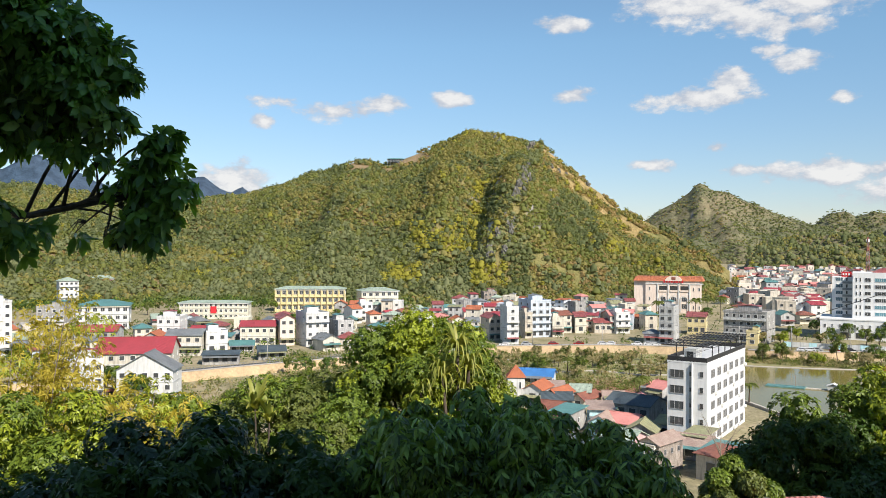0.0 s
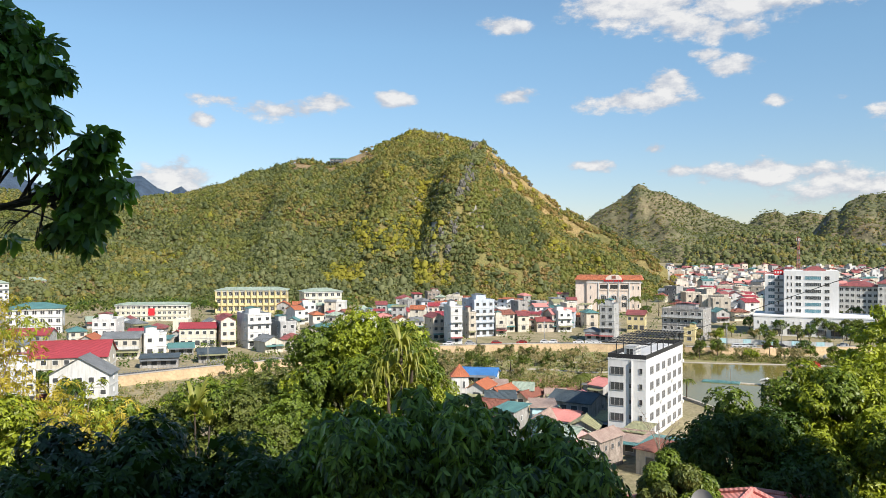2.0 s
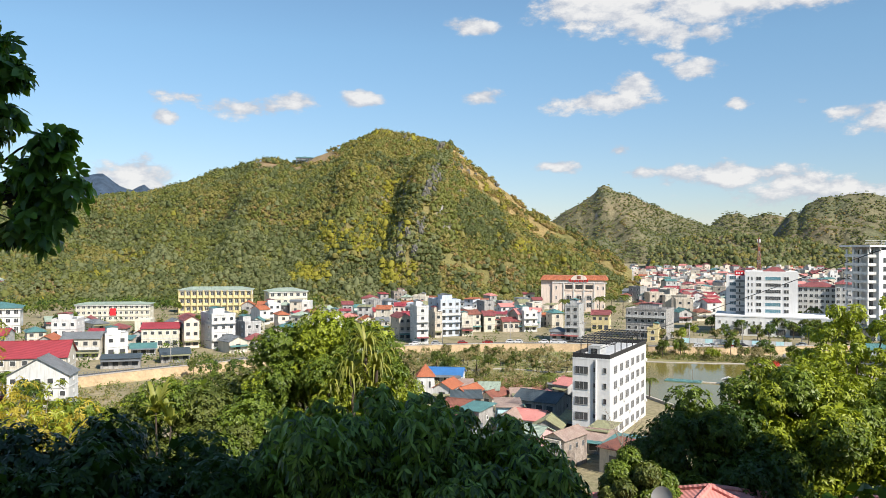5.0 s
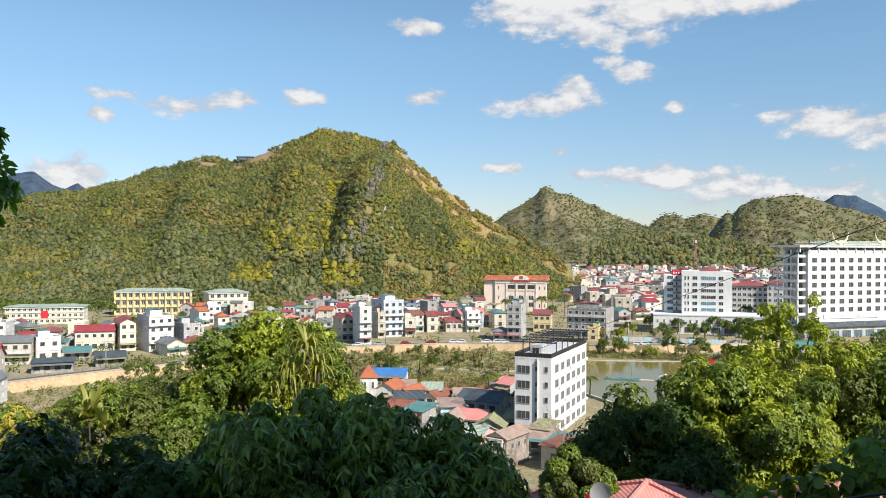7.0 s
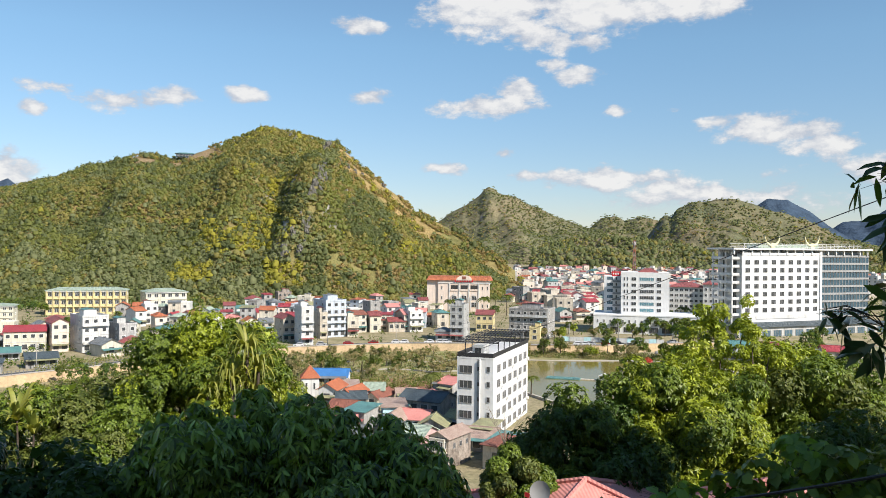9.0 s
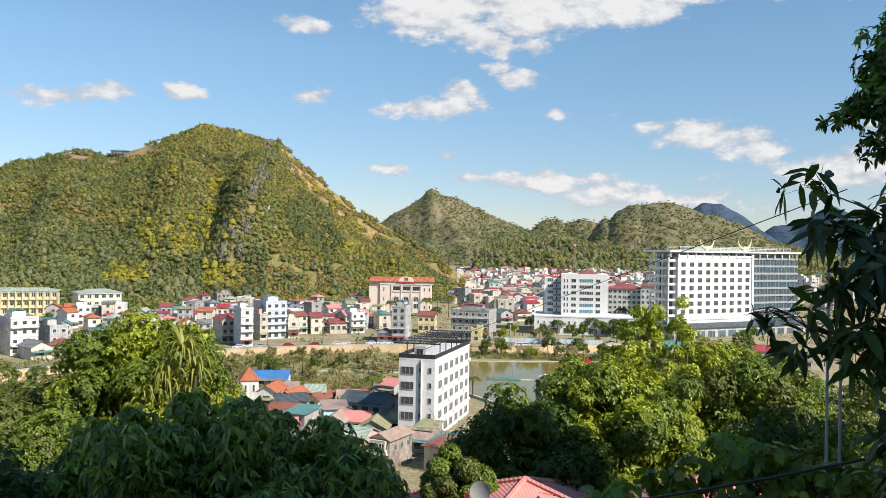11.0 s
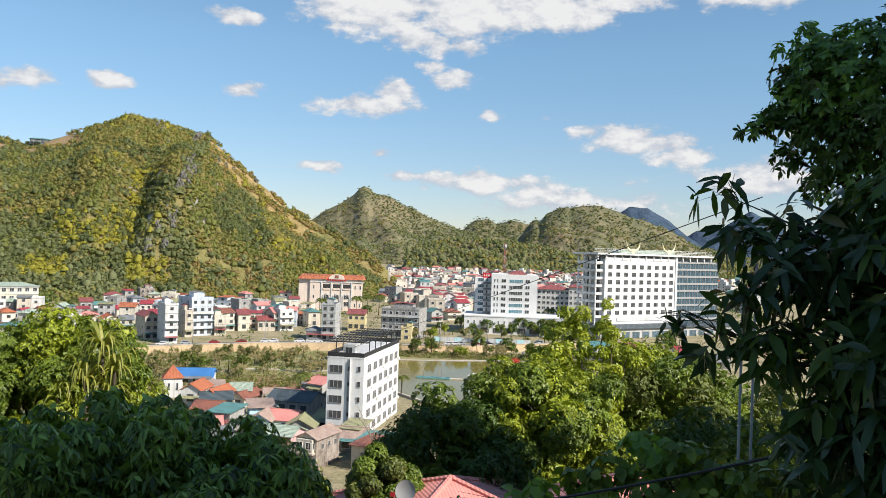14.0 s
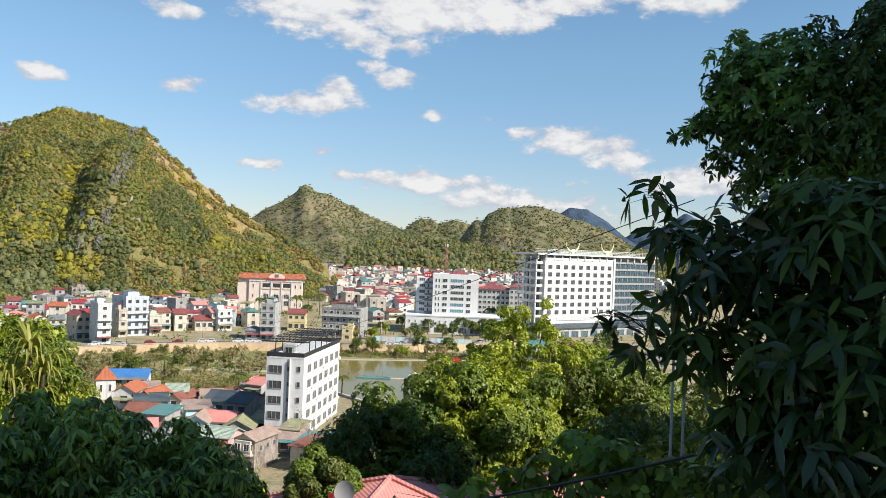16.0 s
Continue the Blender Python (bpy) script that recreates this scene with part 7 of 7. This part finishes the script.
def crags():
    """Grey limestone teeth along the mountain's rib and crest."""
    rs = np.random.RandomState(12)
    spots = [(-5.2 - .36 * (7 - e) + rs.uniform(-.6, .6), e, rs.uniform(1.5, 3.6)) for e in np.concatenate([np.linspace(-1.0, 2.2, 12), np.linspace(3.4, 7.0, 18)])]
    spots += [(-7.9 + rs.uniform(-.3, .3), 7.3 + .1 * k, 2.6) for k in range(4)] + [(-4.6 + .5 * k, 5.9 - .3 * k, 2.2) for k in range(4)]
    spots += [(-7.4 + rs.uniform(-.2, .2), -.9 + .25 * k, 3.2) for k in range(3)] + [(-5.4, 7.05, 3.4), (-5.6, 7.0, 3.0), (-1.6, 4.3, 2.6)]
    for az, e, size in spots:
        F, D = main_foot(az), main_dist(az)
        d = next((F + (D - F) * k / 100 for k in range(2, 100) if eye_el((0, F + (D - F) * k / 100, main_h(az, F + (D - F) * k / 100))) > e), D)
        p = az_vec(az, d, main_h(az, d))
        bm = bmesh.new()
        bmesh.ops.create_icosphere(bm, subdivisions=3, radius=1.0)
        for v in bm.verts:
            c = v.co.copy()
            v.co *= 1 + .5 * noise.fractal(c * 1.6 + p * .1, .8, 2.1, 4)
            v.co = Vector((v.co.x * .7, v.co.y * .7, v.co.z * rs.uniform(1.25, 1.32))) * size
        me = bpy.data.meshes.new("crag")
        bm.to_mesh(me)
        bm.free()
        me.materials.append(M["limestone"])
        ob = new("crag", me)
        ob.matrix_world = pose(p.x, p.y, p.z + size * .3, rs.uniform(-12, 12), rs.uniform(-12, 12), rs.uniform(0, 360))
        tagged(ob, "jagged grey limestone crag on the mountain", "rock", "limestone crags")


crags()


def summit_hut():
    for az, w, lab in ((-15.1, .985, "low green-roofed lookout hut on the ridge"),):
        d = main_dist(az) - 6
        p = az_vec(az, d)
        z = main_h(az, d)
        ob = empty("lookout_hut", pose(p.x, p.y, z + 2.2, 0, 0, -az), lab, "hut")
        Solid().box(-9, 9, -3, 3, 0, 3.2).make("wall", M["slate_tin"], ob)
        hip_roof(19, 7, 3.2, 1.4, .5).make("roof", M["teal_tin"], ob)
        for k in range(6):
            window(ob, -7 + k * 2.8, -3.03, 1.8, 2.0, 1.6, 0, "white_frame")
        for k in range(7):
            Solid().box(-9 + k * 3 - .12, -9 + k * 3 + .12, -4.2, -4.0, -7, 3.4).make("post", M["concrete"], ob)
    az = -10.15
    d = main_dist(az)
    p = az_vec(az, d)
    ob = empty("summit_marker", pose(p.x, p.y, main_h(az, d) - .5), "small mast and marker on the summit", "marker")
    Solid().tube([(0, 0, 0), (0, 0, 6.5)], [.25, .15], 6).make("pole", M["steel"], ob)
    Solid().box(-2, 2, -1.5, 1.5, 0, 2.2).make("plinth", M["concrete"], ob)
    Solid().box(-1.6, 1.6, -.2, .2, 4.0, 4.4).make("arm", M["steel"], ob)


summit_hut()


def red_roof_block():
    p = az_vec(19.9, 520)
    zg = ground_z(p.x, p.y)
    ob = empty("hospital_block", pose(p.x, p.y, zg, 0, 0, -22), "white five-storey block with red roofs behind the office", "building")
    Solid().box(-14, 6, 0, 14, -1, 17).make("wall", M["white"], ob)
    Solid().box(6, 15, -3, 14, -1, 19).make("wing", M["white"], ob)
    hip_roof(20, 14, 17, 3.0, .8).make("roof", M["red_tin"], ob).matrix_basis = pose(-4, 7, 0)
    hip_roof(9, 17, 19, 2.5, .8).make("roof", M["red_tin"], ob).matrix_basis = pose(10.5, 5.5, 0)
    for k in range(5):
        for i in range(7):
            window(ob, -12.6 + i * 2.9, -.03, 2 + k * 3.3, 1.9, 1.8, 0, "white_frame")
        for i in range(3):
            window(ob, 7.6 + i * 2.9, -3.03, 2 + k * 3.5, 1.5, 1.8, 0, "white_frame")


red_roof_block()


def lake_raft():
    p = az_vec(12.0, 262)
    ob = empty("floating_dock", pose(p.x, p.y, .5, 0, 0, -20), "floating wooden dock with small pavilion on the lake", "dock")
    Solid().box(-9, 2, -2, 2, 0, .35).make("deck", M["teal_tin"], ob)
    Solid().box(2, 11, -.8, .8, 0, .3).make("gangway", M["beige"], ob)
    for x in (-7, -1):
        Solid().tube([(x, 1.5, -1), (x, 1.5, 3.6)], [.08, .06], 5).make("post", M["bare"], ob)
    Solid().box(8, 11, -1.2, 1.2, .3, 1.6).make("cabin", M["white"], ob)
    gable_roof(3, 2.4, 1.6, .5, .3).make("cabin_roof", M["white"], ob).location = (9.5, 0, 0)


lake_raft()


def bare_tree(az, d, top, spread, seed):
    rng = random.Random(seed)
    p = az_vec(az, d)
    zg = ground_z(p.x, p.y)
    ob = empty("bare_tree", pose(p.x, p.y, zg), "leafless grey tree in front of the white hotel", "tree")
    H = top - zg
    Solid().tube([(0, 0, -.3), (.1, 0, H * .3), (0, 0, H * .5)], [.2, .15, .1], 6).make("trunk", M["bare"], ob)
    for k in range(9):
        a = rng.uniform(0, 6.28)
        e = Vector((math.cos(a) * spread, math.sin(a) * spread, H * rng.uniform(.65, 1.0)))
        st = Vector((0, 0, H * rng.uniform(.3, .5)))
        s = Solid().tube([tuple(st), tuple((st + e) / 2 + Vector((0, 0, .3))), tuple(e)], [.08, .05, .015], 5)
        for _ in range(6):
            u = rng.uniform(.35, .95)
            b = st.lerp(e, u)
            s.tube([tuple(b), tuple(b + Vector((rng.uniform(-1, 1), rng.uniform(-1, 1), rng.uniform(.1, 1))) * spread * .4)], [.03, .008], 4)
        s.make("branch", M["bare"], ob)


bare_tree(7.2, 150, 13, 3.6, 3)


# ---- street life that stands still ----
def car_kind(paint, label, h=1.45):
    """A parked car: shaped body, glazed cabin, wheels with rims, lamps."""
    ob = empty("car", pose(0, 0, 0), label, "car", "parked cars")
    s = Solid()
    prof = [(-2.1, .35), (2.1, .35), (2.15, .75), (1.15, .9), (.55, h), (-1.25, h), (-1.95, .95), (-2.15, .8)]
    n = len(prof)
    s.add([(x, y, z) for y in (-.85, .85) for x, z in prof], [tuple(range(n)), tuple(range(2 * n - 1, n - 1, -1))] + [(k, n + k, n + (k + 1) % n, (k + 1) % n) for k in range(n)])
    body = s.make("body", M[paint], ob)
    for y in (-.86, .86):
        g = Solid()
        g.add([(x, y + e, z) for e in (-.012, .012) for x, z in ((-1.5, 1.0), (.95, .98), (.5, h - .1), (-1.2, h - .1))], [(0, 1, 2, 3), (7, 6, 5, 4), (0, 4, 5, 1), (1, 5, 6, 2), (2, 6, 7, 3), (3, 7, 4, 0)])
        g.make("side_window", M["glass"], ob)
    for x0, x1 in ((1.2, .6), (-1.97, -1.3)):
        g = Solid()
        z0 = .93 if x0 > 0 else .98
        g.add([(x0 + e, y, z0 + .01) for e in (0, .03) for y in (-.75, .75)] + [(x1 + e, y, h - .05) for e in (0, .03) for y in (-.7, .7)], [(0, 1, 5, 4), (2, 6, 7, 3), (0, 2, 3, 1), (4, 5, 7, 6), (0, 4, 6, 2), (1, 3, 7, 5)])
        g.make("windscreen", M["glass"], ob)
    for x in (-1.3, 1.3):
        for y in (-.8, .8):
            w = Solid().tube([(x, y - .1, .32), (x, y + .1, .32)], [.32, .32], 12).make("wheel", M["rubber"], ob)
            Solid().tube([(x, y - .11, .32), (x, y + .11, .32)], [.19, .19], 10).make("rim", M["steel"], w)
    for y in (-.6, .6):
        Solid().box(2.1, 2.17, y - .18, y + .18, .58, .72).make("headlight", M["white_frame"], ob)
        Solid().box(-2.17, -2.1, y - .18, y + .18, .62, .78).make("tail_light", M["sign_red"], ob)
    return ob


def parked_cars():
    rng = random.Random(9)
    kinds = [car_kind("car_white", "white car parked on the riverside road"), car_kind("car_dark", "dark car parked on the riverside road"),
             car_kind("car_silver", "silver car parked on the riverside road", 1.6), car_kind("car_red", "red car parked on the riverside road")]
    used = set()
    for k in range(20):
        az = rng.choice([rng.uniform(-9, 3), rng.uniform(10, 21), rng.uniform(12, 20)])
        d = bank_dist(az) + 5
        q = az_vec(az, d)
        m = pose(q.x, q.y, TOWN + .05, 0, 0, -az + rng.choice([0, 180]) + rng.uniform(-4, 8))
        i = rng.choice([0, 0, 1, 2, 3])
        if i not in used:
            kinds[i].matrix_basis = m
            used.add(i)
        else:
            copy_thing(kinds[i], m)
    for i in range(4):
        if i not in used:
            q = az_vec(14 + i, bank_dist(14 + i) + 5)
            kinds[i].matrix_basis = pose(q.x, q.y, TOWN + .05, 0, 0, -14)


parked_cars()


def street_poles():
    """Concrete poles with arms along the road, joined by sagging wires."""
    azs = [-24, -17.5, -11, -5.4, -.6, 4.6, 8.4, 11.6, 15, 18.6]
    tops = []
    for a in azs:
        p = az_vec(a, bank_dist(a) + 9.4)
        ob = empty("utility_pole", pose(p.x, p.y, TOWN, 0, 0, -a), "grey concrete utility pole along the riverside road", "pole", "street poles")
        Solid().tube([(0, 0, -.5), (0, 0, 8.6)], [.17, .11], 8).make("post", M["concrete"], ob, smooth=True)
        for z in (7.6, 8.2):
            Solid().box(-.9, .9, -.05, .05, z, z + .1).make("cross_arm", M["steel"], ob)
        Solid().tube([(0, 0, 7.0), (0, -1.6, 7.5)], [.04, .03], 5).make("lamp_arm", M["steel"], ob)
        Solid().box(-.14, .14, -2.1, -1.5, 7.42, 7.56).make("lamp_head", M["frame"], ob)
        tops.append(Vector((p.x, p.y, TOWN + 8.2)))
    for a, b in zip(tops, tops[1:]):
        cable("street_wire", "thin black street wire between concrete poles", a, b, 1.2, .03)


street_poles()


def hoarding():
    p = az_vec(14.6, bank_dist(14.6) + 11)
    ob = empty("hoarding", pose(p.x, p.y, TOWN, 0, 0, -15), "long low hoarding of white and blue panels along the street", "fence")
    for k in range(14):
        Solid().box(-21 + k * 3, -18.1 + k * 3, 0, .1, .2, 2.2).make("panel", M["white" if k % 3 else "cyan_wall"], ob)
    for k in range(15):
        Solid().box(-21.12 + k * 3, -20.98 + k * 3, .1, .22, 0, 2.4).make("post", M["steel"], ob)


hoarding()


def water_tower_rocks():
    """White stone figures of a rock garden by the lake, as plain lumps."""
    rs = np.random.RandomState(3)
    for a, d in ((17.6, 334), (18.1, 335), (18.5, 333)):
        p = az_vec(a, d)
        bm = bmesh.new()
        bmesh.ops.create_icosphere(bm, subdivisions=2, radius=1.0)
        for v in bm.verts:
            v.co *= 1 + .25 * noise.noise(v.co * 1.7 + Vector((a, d, 0)))
            v.co.z *= rs.uniform(1.1, 1.15) * 1.2
        me = bpy.data.meshes.new("rock")
        bm.to_mesh(me)
        bm.free()
        me.materials.append(M["concrete"])
        ob = new("rock", me)
        ob.location = (p.x, p.y, ground_z(p.x, p.y) + .7)
        tagged(ob, "pale grey garden rock on the lakeside lawn", "rock", "garden rocks")


water_tower_rocks()
